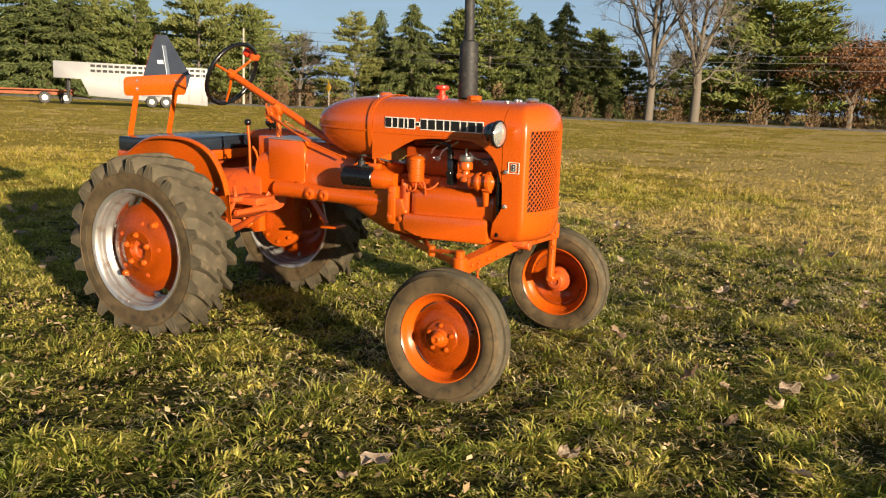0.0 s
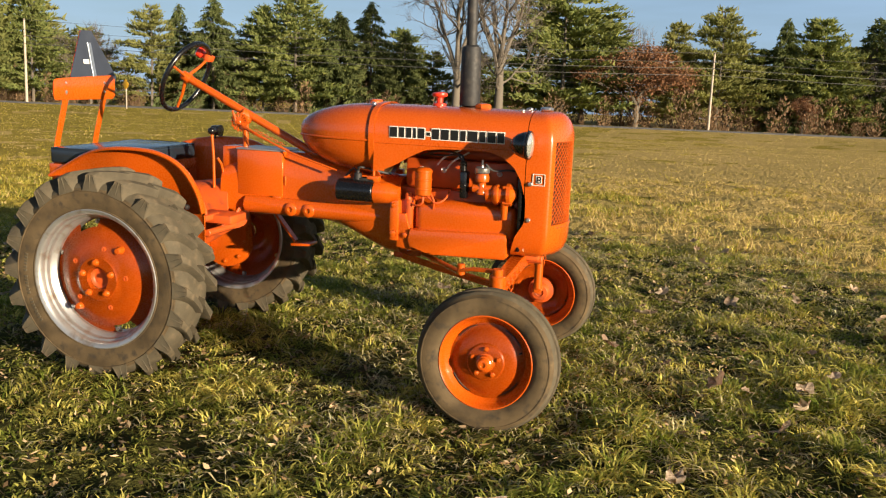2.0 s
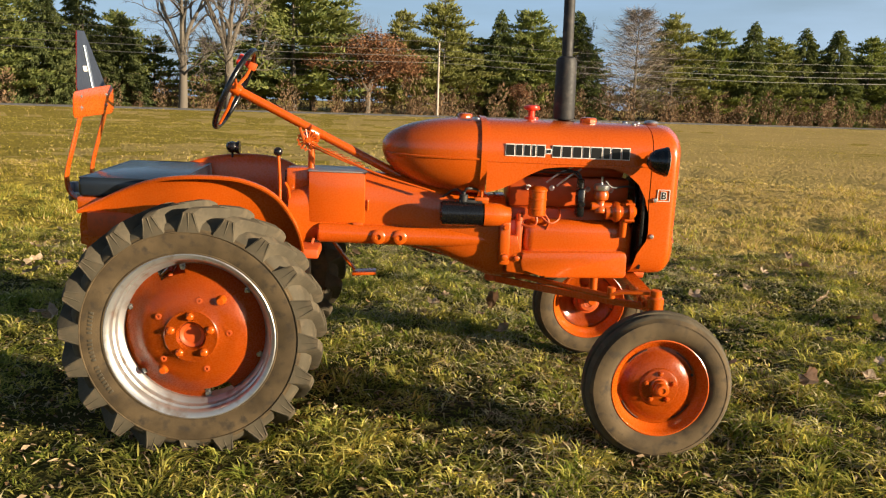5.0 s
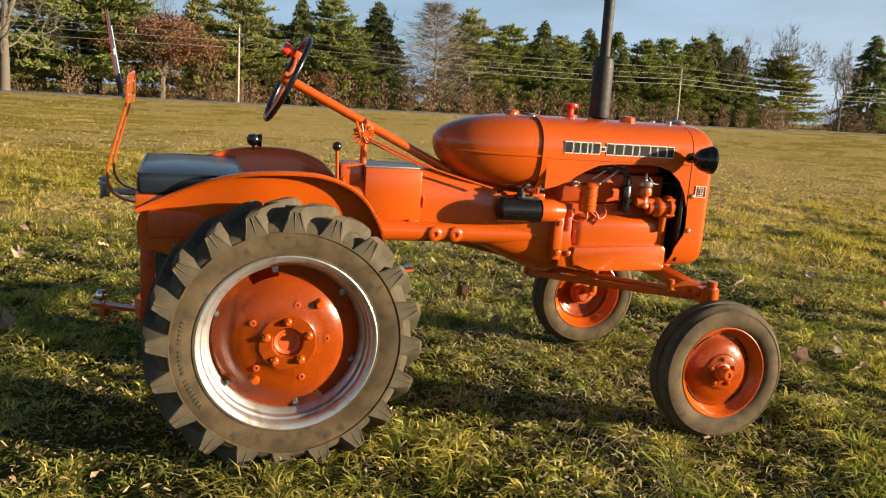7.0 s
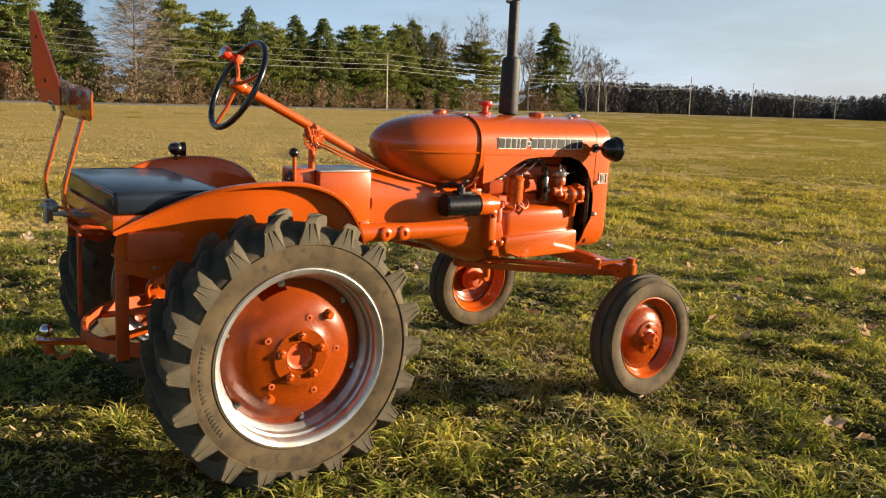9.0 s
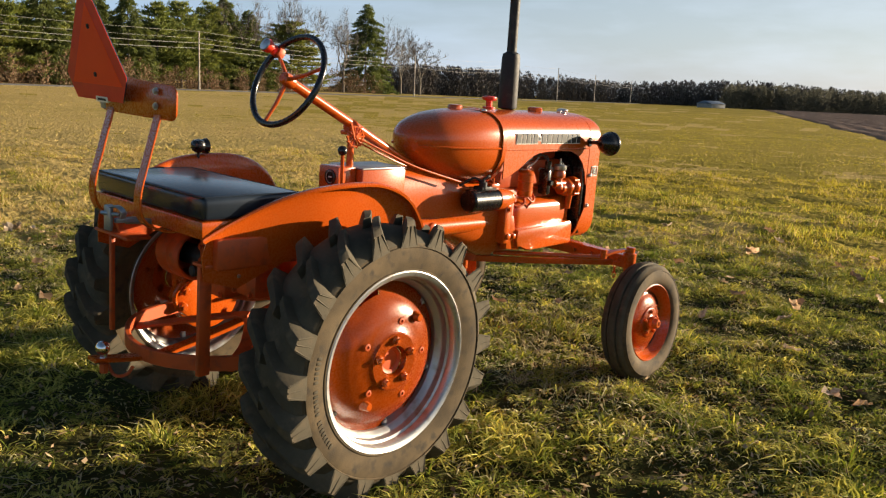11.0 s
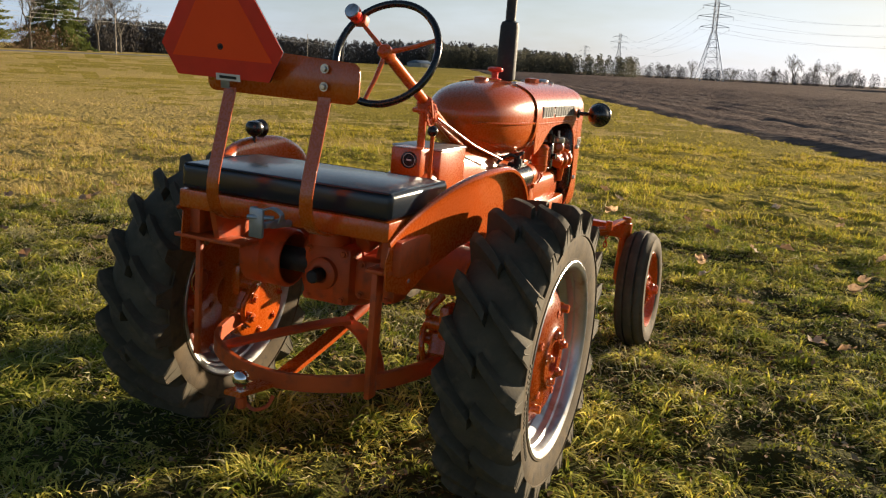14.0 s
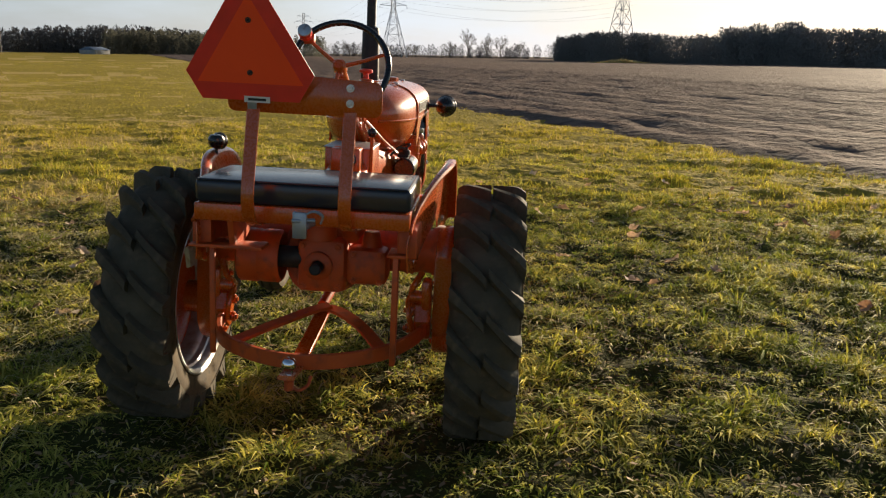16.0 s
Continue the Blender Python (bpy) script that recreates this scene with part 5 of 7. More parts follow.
def ground_material(name, cols, scales, lumps=9.0, depth=0.12, rough=0.9, spec=0.02):
    m = bpy.data.materials.new(name)
    m.use_nodes = True
    nt = m.node_tree
    n, link = nt.nodes, nt.links.new
    bsdf = n["Principled BSDF"]
    bsdf.inputs["Roughness"].default_value = rough
    bsdf.inputs["Specular IOR Level"].default_value = spec
    where = n.new("ShaderNodeTexCoord").outputs["Object"]
    last = None
    for c, (s, a, b) in zip(cols, scales):
        rgb = n.new("ShaderNodeRGB")
        rgb.outputs[0].default_value = (*c, 1)
        if last is None:
            last = rgb.outputs[0]
            continue
        t = n.new("ShaderNodeTexNoise")
        t.inputs["Scale"].default_value, t.inputs["Detail"].default_value = s, 7
        link(where, t.inputs["Vector"])
        r = n.new("ShaderNodeMapRange")
        r.inputs["From Min"].default_value, r.inputs["From Max"].default_value = a, b
        link(t.outputs["Fac"], r.inputs["Value"])
        x = n.new("ShaderNodeMix")
        x.data_type = "RGBA"
        link(r.outputs["Result"], x.inputs[0])
        link(last, x.inputs[6])
        link(rgb.outputs[0], x.inputs[7])
        last = x.outputs[2]
    link(last, bsdf.inputs["Base Color"])
    t = n.new("ShaderNodeTexNoise")
    t.inputs["Scale"].default_value, t.inputs["Detail"].default_value = lumps, 8
    link(where, t.inputs["Vector"])
    bp = n.new("ShaderNodeBump")
    bp.inputs["Strength"].default_value, bp.inputs["Distance"].default_value = 0.9, depth
    link(t.outputs["Fac"], bp.inputs["Height"])
    link(bp.outputs[0], bsdf.inputs["Normal"])
    return m


# the shade between the blades is put into the turf's dark base
SHADED_TURF = ground_material("turf", [(0.060, 0.064, 0.016), (0.076, 0.064, 0.021), (0.027, 0.028, 0.010), (0.092, 0.070, 0.036), (0.050, 0.053, 0.015)],
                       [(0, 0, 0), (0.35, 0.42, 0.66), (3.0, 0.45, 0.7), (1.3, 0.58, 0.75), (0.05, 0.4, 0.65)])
# meadow ground colours are raised to stand for sunlit blades
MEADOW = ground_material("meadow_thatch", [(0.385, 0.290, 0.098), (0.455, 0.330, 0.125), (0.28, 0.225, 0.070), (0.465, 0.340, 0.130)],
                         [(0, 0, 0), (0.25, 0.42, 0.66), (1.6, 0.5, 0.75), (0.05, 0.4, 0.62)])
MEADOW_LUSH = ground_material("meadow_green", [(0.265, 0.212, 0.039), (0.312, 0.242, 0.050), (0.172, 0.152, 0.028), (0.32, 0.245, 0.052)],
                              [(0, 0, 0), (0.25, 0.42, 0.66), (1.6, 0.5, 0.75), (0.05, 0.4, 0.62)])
SOIL = ground_material("ploughed_soil", [(0.165, 0.120, 0.102), (0.205, 0.152, 0.128), (0.104, 0.075, 0.063)], [(0, 0, 0), (0.25, 0.4, 0.65), (2.5, 0.5, 0.7)], 4.0, 0.16, 0.9, 0.012)
ROAD = ground_material("asphalt", [(0.16, 0.155, 0.15), (0.21, 0.2, 0.19)], [(0, 0, 0), (0.8, 0.4, 0.7)])

radii = np.concatenate([np.array([0.0005]), np.arange(0.05, 9.0, 0.055), np.geomspace(9.1, 42, 90), np.geomspace(44, 3000, 50)])
spokes = 360
_aa = np.arange(spokes) * 2 * np.pi / spokes
_x, _y = np.outer(radii, np.cos(_aa)), np.outer(radii, np.sin(_aa))
_v = np.concatenate([np.stack([_x, _y, turf(_x, _y)], -1).reshape(-1, 3), [[0, 0, 0]]])
_i, _k = np.meshgrid(np.arange(len(radii) - 1), np.arange(spokes), indexing="ij")
_n = (_k + 1) % spokes
_f = np.stack([_i * spokes + _k, (_i + 1) * spokes + _k, (_i + 1) * spokes + _n, _i * spokes + _n], -1).reshape(-1, 4)


def mesh_from(name, verts, faces, material, label="", category="", kind="stuff", smooth=False):
    """A mesh from numpy arrays of vertices and equal faces."""
    me = bpy.data.meshes.new(name)
    nv, nf, k = len(verts), len(faces), faces.shape[1]
    me.vertices.add(nv)
    me.vertices.foreach_set("co", np.ascontiguousarray(verts, dtype=np.float32).ravel())
    me.loops.add(nf * k)
    me.loops.foreach_set("vertex_index", np.ascontiguousarray(faces, dtype=np.int32).ravel())
    me.polygons.add(nf)
    me.polygons.foreach_set("loop_start", np.arange(0, nf * k, k, dtype=np.int32))
    me.update(calc_edges=True)
    if smooth:
        me.shade_smooth()
    me.materials.append(material)
    ob = new(name, me)
    return tagged(ob, label, category, kind=kind)


_v[:, 2] -= 0.3 * (in_field(_v[:, 0], _v[:, 1] + 0.7))
ground = mesh_from("ground", _v, _f, SHADED_TURF, "rough winter turf, green with straw patches", "ground", "structure", True)
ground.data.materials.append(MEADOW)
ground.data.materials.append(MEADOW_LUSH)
# pale thatch or green sward away from the shade-darkened turf, with ragged borders
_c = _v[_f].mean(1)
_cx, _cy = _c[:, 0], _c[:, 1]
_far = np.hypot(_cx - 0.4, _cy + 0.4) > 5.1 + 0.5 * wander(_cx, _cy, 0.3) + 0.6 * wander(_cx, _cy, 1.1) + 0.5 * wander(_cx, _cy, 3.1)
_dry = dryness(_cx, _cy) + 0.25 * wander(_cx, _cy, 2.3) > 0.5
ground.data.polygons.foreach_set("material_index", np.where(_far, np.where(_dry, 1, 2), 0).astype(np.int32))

# ploughed field: furrows along its edge
bm = B()
us, vs = list(np.concatenate([np.linspace(-60, 120, 150), np.geomspace(124, 1500, 40)])), list(np.concatenate([np.linspace(0, 30, 110), np.geomspace(31, 900, 46)]))
rows_ = []
for i, v in enumerate(vs):
    row = []
    for j, u in enumerate(us):
        edge = 0.9 * noise.noise(Vector((u * 0.07, 0, 3))) + 0.45 * noise.noise(Vector((u * 0.6, 0, 9)))
        p = FIELD_AT + FIELD_DIR * u + FIELD_OUT * (v + edge * max(0.0, 1 - v / 6))
        fade = min(1.0, v / 0.8)
        h = -0.02 + fade * (0.10 + (0.050 if v < 9 else 0.038) * math.sin(v * 3.1 + 0.8 * noise.noise(Vector((u * 0.1, v * 0.3, 0)))) + 0.09 * noise.noise(Vector((u * 0.5, v * 2.1, 5))))
        row.append(bm.verts.new((p.x, p.y, h)))
    rows_.append(row)
ring_faces(bm, rows_, closed=False, cap=False)
tagged(part("field", bm, SOIL, None, "bare ploughed brown soil field", smooth=180), category="field", kind="structure")

# road beyond the turf
bm = B()
rows_ = []
for k in range(60):
    x = -260 + k * 14
    y = 94 + 0.31 * x
    nrm = Vector((-0.296, 0.955, 0))
    rows_.append([bm.verts.new((Vector((x, y, rise(x, y) + h)) + nrm * d)) for d, h in ((-3.4, -0.05), (-3.1, 0.10), (0, 0.16), (3.1, 0.10), (3.4, -0.05))])
ring_faces(bm, rows_, closed=False, cap=False)
tagged(part("road", bm, ROAD, None, "narrow grey country road", smooth=180), category="road", kind="structure")


# ---- grass ----
def blades(rng, cx, cy, base_z, height, lean, width, flat=False, az=None):
    """Four points and two triangles a blade: a slim leaf that bends over."""
    n = len(cx)
    az = rng.uniform(0, 2 * np.pi, n) if az is None else az
    d = np.stack([np.cos(az), np.sin(az), 0 * az], 1)
    s = np.stack([-np.sin(az), np.cos(az), 0 * az], 1)
    tw = rng.uniform(-0.9, 0.9, n)[:, None]
    s = s * np.cos(tw) + d * np.sin(tw)
    p0 = np.stack([cx, cy, base_z], 1)
    up = np.array([0, 0, 1.0])
    h, l, w = height[:, None], lean[:, None], width[:, None]
    p1 = p0 + up * h * 0.55 + d * l * h * 0.35
    p2 = p0 + up * h * (1.0 - 0.35 * l) + d * l * h
    if flat:
        v = np.stack([p0 - s * w, p0 + s * w, p2], 1).reshape(-1, 3)
        return v, np.arange(n)[:, None] * 3 + [0, 1, 2]
    v = np.stack([p0, p1 - s * w * 1.15, p1 + s * w * 1.15, p2], 1).reshape(-1, 3)
    i = np.arange(n)[:, None] * 4
    return v, np.concatenate([i + [0, 2, 1], i + [1, 2, 3]])


def clumpy(x, y, s=1.0):
    """A slow wander between 0 and 1, from a few sines."""
    q = np.sin(x * 1.7 * s + 1.3 * np.sin(y * 1.1 * s)) + np.sin(y * 2.1 * s + 1.7 * np.sin(x * 0.9 * s + 2)) + 0.7 * np.sin((x + y) * 3.7 * s + 1)
    return np.clip(0.5 + q / 4.5, 0, 1)


GRASS = mat("grass_blade", (0.140, 0.190, 0.027), 0.75, var=0.4, scale=1.1, grain=30, bump=0.0, island=0.95, tint=(1.0, 0.84, 0.24), translucent=0.40, spec=0.04, skew=1.0, patchy=3.2, thru=0.5)
MEADOW_GREEN = mat("meadow_blade", (0.305, 0.275, 0.044), 0.8, var=0.35, scale=0.35, grain=9, bump=0.0, island=0.9, tint=(0.68, 0.52, 0.12), translucent=0.45, spec=0.02, skew=1.1, thru=0.5)
MEADOW_STRAW = mat("meadow_straw", (0.72, 0.54, 0.24), 0.85, var=0.25, scale=0.35, grain=9, bump=0.0, island=0.7, tint=(0.43, 0.325, 0.115), translucent=0.38, spec=0.02)
STRAW = mat("dry_grass", (0.95, 0.78, 0.42), 0.8, var=0.2, scale=1.2, grain=30, bump=0.0, island=0.8, tint=(0.20, 0.14, 0.075), translucent=0.34, spec=0.04, skew=0.9)


def sow(seed, tufts, per, rmin, rmax, hh, ww, spread, name, material, label, straw=False, far=False, lean=(0.3, 1.5), clumps=0, short=False):
    rng = np.random.default_rng(seed)
    r = np.sqrt(rng.uniform(rmin**2, rmax**2, tufts))
    a = rng.uniform(-0.75, 2.75, tufts) if far else rng.uniform(0, 2 * np.pi, tufts)
    if far == "behind":
        a = rng.uniform(2.75, 5.55, tufts)
    tx, ty = 0.4 + r * np.cos(a), -0.4 + r * np.sin(a)
    swell, out = 1.0, None
    if clumps:  # most tufts crowd into rosettes that stand up in the middle and spill outwards
        cr, ca = rmax * np.sqrt(rng.uniform(0, 1, clumps)), rng.uniform(0, 2 * np.pi, clumps)
        wide = rng.uniform(0.035, 0.085, clumps)
        pick = rng.integers(0, clumps, tufts)
        crowd = rng.uniform(0, 1, tufts) < 0.60
        off = rng.normal(0, 1, (tufts, 2)) * wide[pick][:, None]
        tx = np.where(crowd, 0.4 + (cr * np.cos(ca))[pick] + off[:, 0], tx)
        ty = np.where(crowd, -0.4 + (cr * np.sin(ca))[pick] + off[:, 1], ty)
        tall = rng.uniform(0.75, 1.4, clumps)[pick] * np.exp(-(off**2).sum(1) / (5 * wide[pick] ** 2))
        swell = np.where(crowd, 0.40 + 0.85 * tall, 0.72)
        out = np.where(crowd, np.arctan2(off[:, 1], off[:, 0]), rng.uniform(0, 2 * np.pi, tufts))
    size = swell * (0.62 + 0.9 * np.clip(0.5 + 1.1 * wander(tx, ty, 2.6) + 0.35 * wander(tx, ty, 0.6), 0, 1)) * rng.uniform(0.75, 1.25, tufts)
    on_road = np.abs(ty - 94 - 0.31 * tx) < 3.9
    keep = ~in_field(tx, ty) & ~on_road & (rng.uniform(0, 1, tufts) < 0.86 + 0.25 * (clumpy(tx + 9, ty - 4, 0.7) if not straw else 1 - clumpy(tx + 9, ty - 4, 0.7)))
    dry = dryness(tx, ty)
    if far:
        keep &= rng.uniform(0, 1, tufts) < (0.12 + 0.95 * dry if straw else 1.12 - 0.95 * dry)
    else:
        keep &= rng.uniform(0, 1, tufts) < (0.10 + 0.95 * dry if straw else 1.15 - 0.45 * dry)
    if not far and not short:  # dark gaps between the tufts
        keep &= wander(tx + 3, ty, 6.0) + 0.6 * wander(tx, ty + 5, 13.0) > rng.uniform(-2.3, -0.95, tufts)
    if far and rmax <= 16:  # the meadow's tussocks
        lump = wander(tx + 3, ty, 1.9) + 0.8 * wander(tx, ty + 5, 4.6)
        keep &= lump > rng.uniform(-1.2, 0.25, tufts)
        size = size * (1.1 + 0.6 * np.clip(lump, -0.7, 1.0))
    tx, ty, size = tx[keep], ty[keep], size[keep]
    az = None if out is None else np.repeat(out[keep], per) + rng.normal(0, 0.9, len(tx) * per)
    n = len(tx) * per
    sz = np.repeat(size, per)
    x = np.repeat(tx, per) + rng.normal(0, spread, n)
    y = np.repeat(ty, per) + rng.normal(0, spread, n)
    h = hh * sz * rng.uniform(0.45, 1.15, n)
    z = turf(x, y) - 0.008
    v, f = blades(rng, x, y, z, h, rng.uniform(*lean, n), ww * rng.uniform(0.6, 1.3, n), rmin > 5 or short, az)
    return mesh_from(name, v, f, material, label, "grass")


sow(1, 46000, 9, 0.0, 6.2, 0.058, 0.0037, 0.015, "grass", GRASS, "short tufted green and yellow turf", lean=(0.5, 2.3), clumps=3400)
sow(12, 35000, 7, 0.0, 6.4, 0.036, 0.0054, 0.05, "grass", GRASS, "short green undergrowth between the tufts", lean=(0.8, 2.0), short=True)
sow(2, 27000, 7, 0.0, 6.2, 0.060, 0.0030, 0.035, "dry_grass", STRAW, "dead straw-coloured grass between the green", True, lean=(0.8, 2.5))
sow(7, 2600, 17, 0.0, 6.0, 0.078, 0.0032, 0.013, "grass_tuft", GRASS, "longer arching tufts of yellow-green grass", lean=(0.5, 2.0))
sow(3, 42000, 5, 5.2, 16.0, 0.062, 0.0080, 0.05, "grass", MEADOW_GREEN, "green and yellow meadow grass", far=True)
sow(11, 20000, 6, 5.2, 11.0, 0.066, 0.0050, 0.03, "grass", GRASS, "greener tufts in the meadow", far=True)
sow(4, 42000, 5, 5.2, 16.0, 0.058, 0.0072, 0.07, "dry_grass", MEADOW_STRAW, "straw-coloured meadow grass", True, far=True)
sow(10, 24000, 4, 5.2, 12.0, 0.062, 0.0085, 0.06, "grass", MEADOW_GREEN, "green and yellow meadow grass", far="behind")
sow(5, 80000, 2, 16.0, 48.0, 0.050, 0.014, 0.12, "grass", MEADOW_GREEN, "meadow grass farther off", far=True)
sow(6, 92000, 2, 16.0, 48.0, 0.046, 0.014, 0.14, "dry_grass", MEADOW_STRAW, "straw-coloured grass farther off", True, far=True)
sow(8, 44000, 2, 48.0, 120.0, 0.06, 0.034, 0.5, "grass", MEADOW_GREEN, "far meadow grass", far=True)
sow(9, 52000, 2, 48.0, 120.0, 0.06, 0.034, 0.5, "dry_grass", MEADOW_STRAW, "far straw-coloured meadow", True, far=True)


# crumbs of dead leaf and stem lying in the turf
LITTER = mat("leaf_litter", (0.19, 0.12, 0.060), 0.85, var=0.3, scale=3, grain=40, bump=0.0, island=0.9, tint=(0.56, 0.42, 0.26), spec=0.04, skew=2.2)
_r = np.random.default_rng(90)
_m = 32000
_q, _a = 6.0 * np.sqrt(_r.uniform(0, 1, _m)), _r.uniform(0, 2 * np.pi, _m)
_x, _y = 0.6 + _q * np.cos(_a), -0.6 + _q * np.sin(_a)
_p = np.stack([_x, _y, turf(_x, _y) + _r.uniform(0.004, 0.035, _m)], 1)
_d, _e = _r.normal(0, 1, (2, _m, 3)) * np.array([1, 1, 0.35])
_d *= (_r.uniform(0.008, 0.024, _m) / np.linalg.norm(_d, axis=1))[:, None]
_e *= (_r.uniform(0.004, 0.016, _m) / np.linalg.norm(_e, axis=1))[:, None]
mesh_from("leaf_litter", np.stack([_p - _d, _p + _e, _p + _d, _p - _e * 0.6], 1).reshape(-1, 3), np.arange(_m)[:, None] * 4 + [0, 1, 2, 3], LITTER, "crumbs of brown and pale dead leaf in the turf", "litter")


# ---- trees ----
NEEDLE = mat("spruce_needles", (0.082, 0.112, 0.044), 0.7, var=0.5, scale=0.5, grain=12, bump=0.0, island=0.8, tint=(0.19, 0.21, 0.08), translucent=0.35, each=(0.14, 0.16, 0.06), skew=1.2, spec=0.08, thru=0.5)
PINE = mat("pine_needles", (0.125, 0.165, 0.054), 0.7, var=0.5, scale=0.5, grain=12, bump=0.0, island=0.8, tint=(0.29, 0.30, 0.10), translucent=0.35, each=(0.235, 0.225, 0.08), skew=1.2, spec=0.08, thru=0.5)
OAK = mat("brown_leaves", (0.30, 0.135, 0.056), 0.7, var=0.3, scale=0.6, grain=12, bump=0.0, island=0.8, tint=(0.13, 0.070, 0.038), translucent=0.25)
LARCH = mat("larch_twigs", (0.240, 0.195, 0.150), 0.9, var=0.25, scale=0.8, grain=10, bump=0.0, island=0.6, tint=(0.15, 0.125, 0.10))
BARK = mat("bark", (0.130, 0.110, 0.086), 0.9, var=0.35, scale=1.5, grain=18, bump=0.5, dark=(0.075, 0.058, 0.042))
TWIG = mat("twig_spray", (0.120, 0.100, 0.083), 0.9, var=0.3, scale=0.8, grain=10, bump=0.0)
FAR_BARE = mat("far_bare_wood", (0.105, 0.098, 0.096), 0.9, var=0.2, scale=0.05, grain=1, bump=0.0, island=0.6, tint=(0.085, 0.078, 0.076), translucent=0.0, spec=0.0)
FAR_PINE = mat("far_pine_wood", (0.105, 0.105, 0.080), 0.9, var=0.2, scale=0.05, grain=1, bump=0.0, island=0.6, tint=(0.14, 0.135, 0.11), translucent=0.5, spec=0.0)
# distance haze is put into this wood's paler grey
HAZED_THICKET = mat("hazed_thicket", (0.215, 0.210, 0.200), 0.9, var=0.2, scale=0.05, grain=1, bump=0.0, island=0.5, tint=(0.17, 0.165, 0.16), translucent=0.0, spec=0.0)
SCRUB = mat("scrub", (0.225, 0.135, 0.072), 0.85, var=0.35, scale=0.3, grain=6, bump=0.0, island=0.8, tint=(0.11, 0.08, 0.045), translucent=0.2)


def needles(rng, at, way, size, droop=0.2, slim=0.16):
    """Slim pointed triangles, one at each place, along each way."""
    n = len(at)
    way = way / np.maximum(np.linalg.norm(way, axis=1, keepdims=True), 1e-6)
    side = np.cross(way, rng.normal(size=(n, 3)))
    side /= np.maximum(np.linalg.norm(side, axis=1, keepdims=True), 1e-6)
    s = size[:, None]
    tip = at + way * s
    tip[:, 2] -= droop * size
    v = np.stack([at + side * s * slim, tip, at - side * s * slim], 1).reshape(-1, 3)
    return v, np.arange(n)[:, None] * 3 + [0, 1, 2]


def conifer(seed, kind, lush=190):
    """A tree 1 m high and about as wide as its crown, to be scaled: trunk, whorls of limbs, needles along them."""
    rng = np.random.default_rng(seed)
    dark = kind == "spruce"
    t = thing(f"{kind}_tree", "dark green spruce tree" if dark else "green pine tree with an open ragged crown", "tree", group="trees along the road")
    b = B()
    tube(b, [(0.006 * math.sin(3 * z + seed), 0.006 * math.cos(2 * z + seed), z) for z in np.linspace(-0.01, 0.97, 8)], 0.017, 6, 0.002)
    P_, W_, S_ = [], [], []
    z = 0.05 if dark else 0.12
    while z < 0.985:
        if dark:
            reach = 0.5 * (1 - z) ** 0.72 * rng.uniform(0.78, 1.1)
        else:
            reach = 0.5 * min(1.0, (1.03 - z) ** 0.62 * 1.15) * rng.uniform(0.65, 1.12)
        whorl = rng.integers(5, 8)
        for a in rng.uniform(0, 6.28, whorl):
            rl = reach * rng.uniform(0.75, 1.12)
            tilt = (-0.25 + 0.5 * z) if dark else (0.05 + 0.5 * z)
            d = np.array([math.cos(a), math.sin(a), tilt])
            k = max(6, int(lush * rl / 0.5))
            u = rng.uniform(0.12, 1.0, k) ** 0.8
            p = np.array([0, 0, z]) + d * (u * rl)[:, None] * np.array([1, 1, 0.25])
            p[:, 2] -= (0.035 if dark else -0.01) * (u**2)
            p += rng.normal(0, 0.014 if dark else 0.020, p.shape) * np.array([1, 1, 0.4])
            P_.append(p)
            W_.append(d + rng.normal(0, 0.55, p.shape) + [0, 0, -0.2 if dark else 0.35])
            S_.append(rng.uniform(0.016, 0.036, k) * (1.0 if dark else 1.1) * (330 / lush) ** 0.4)
            if rng.uniform() < (0.2 if dark else 0.45):
                e = Vector((*(np.array([0, 0, z]) + d * rl * 0.8 * np.array([1, 1, 0.25])),))
                tube(b, [(0, 0, z - 0.005), tuple(e)], 0.005, 3, 0.0015)
        z += rng.uniform(0.018, 0.034) if dark else rng.uniform(0.024, 0.05)
    part("trunk", b, BARK, t)
    v, f = needles(rng, np.concatenate(P_), np.concatenate(W_), np.concatenate(S_), 0.3 if dark else 0.05, 0.20)
    crown = mesh_from("crown", v, f, NEEDLE if dark else PINE, kind="")
    crown.parent = t
    return t


def limbs(rng, b, p, d, length, r, depth, ends, sides=5):
    """A limb that wanders and forks."""
    pts = [Vector(p)]
    d = Vector(d).normalized()
    for k in range(3):
        d = (d + Vector(rng.normal(0, 0.16, 3)) + Vector((0, 0, 0.06))).normalized()
        pts.append(pts[-1] + d * length / 3)
    tube(b, pts, r, max(3, sides), r * 0.62)
    if depth == 0:
        ends.append((pts[-1], d))
        return
    for k in range(rng.integers(2, 4)):
        q = pts[-1] if k < 2 else pts[2]
        nd = (d + Vector(rng.normal(0, 0.55, 3)) + Vector((0, 0, 0.12))).normalized()
        limbs(rng, b, q, nd, length * rng.uniform(0.62, 0.85), r * 0.6, depth - 1, ends, sides - 1)
    if depth > 2:
        ends.append((pts[2], d))


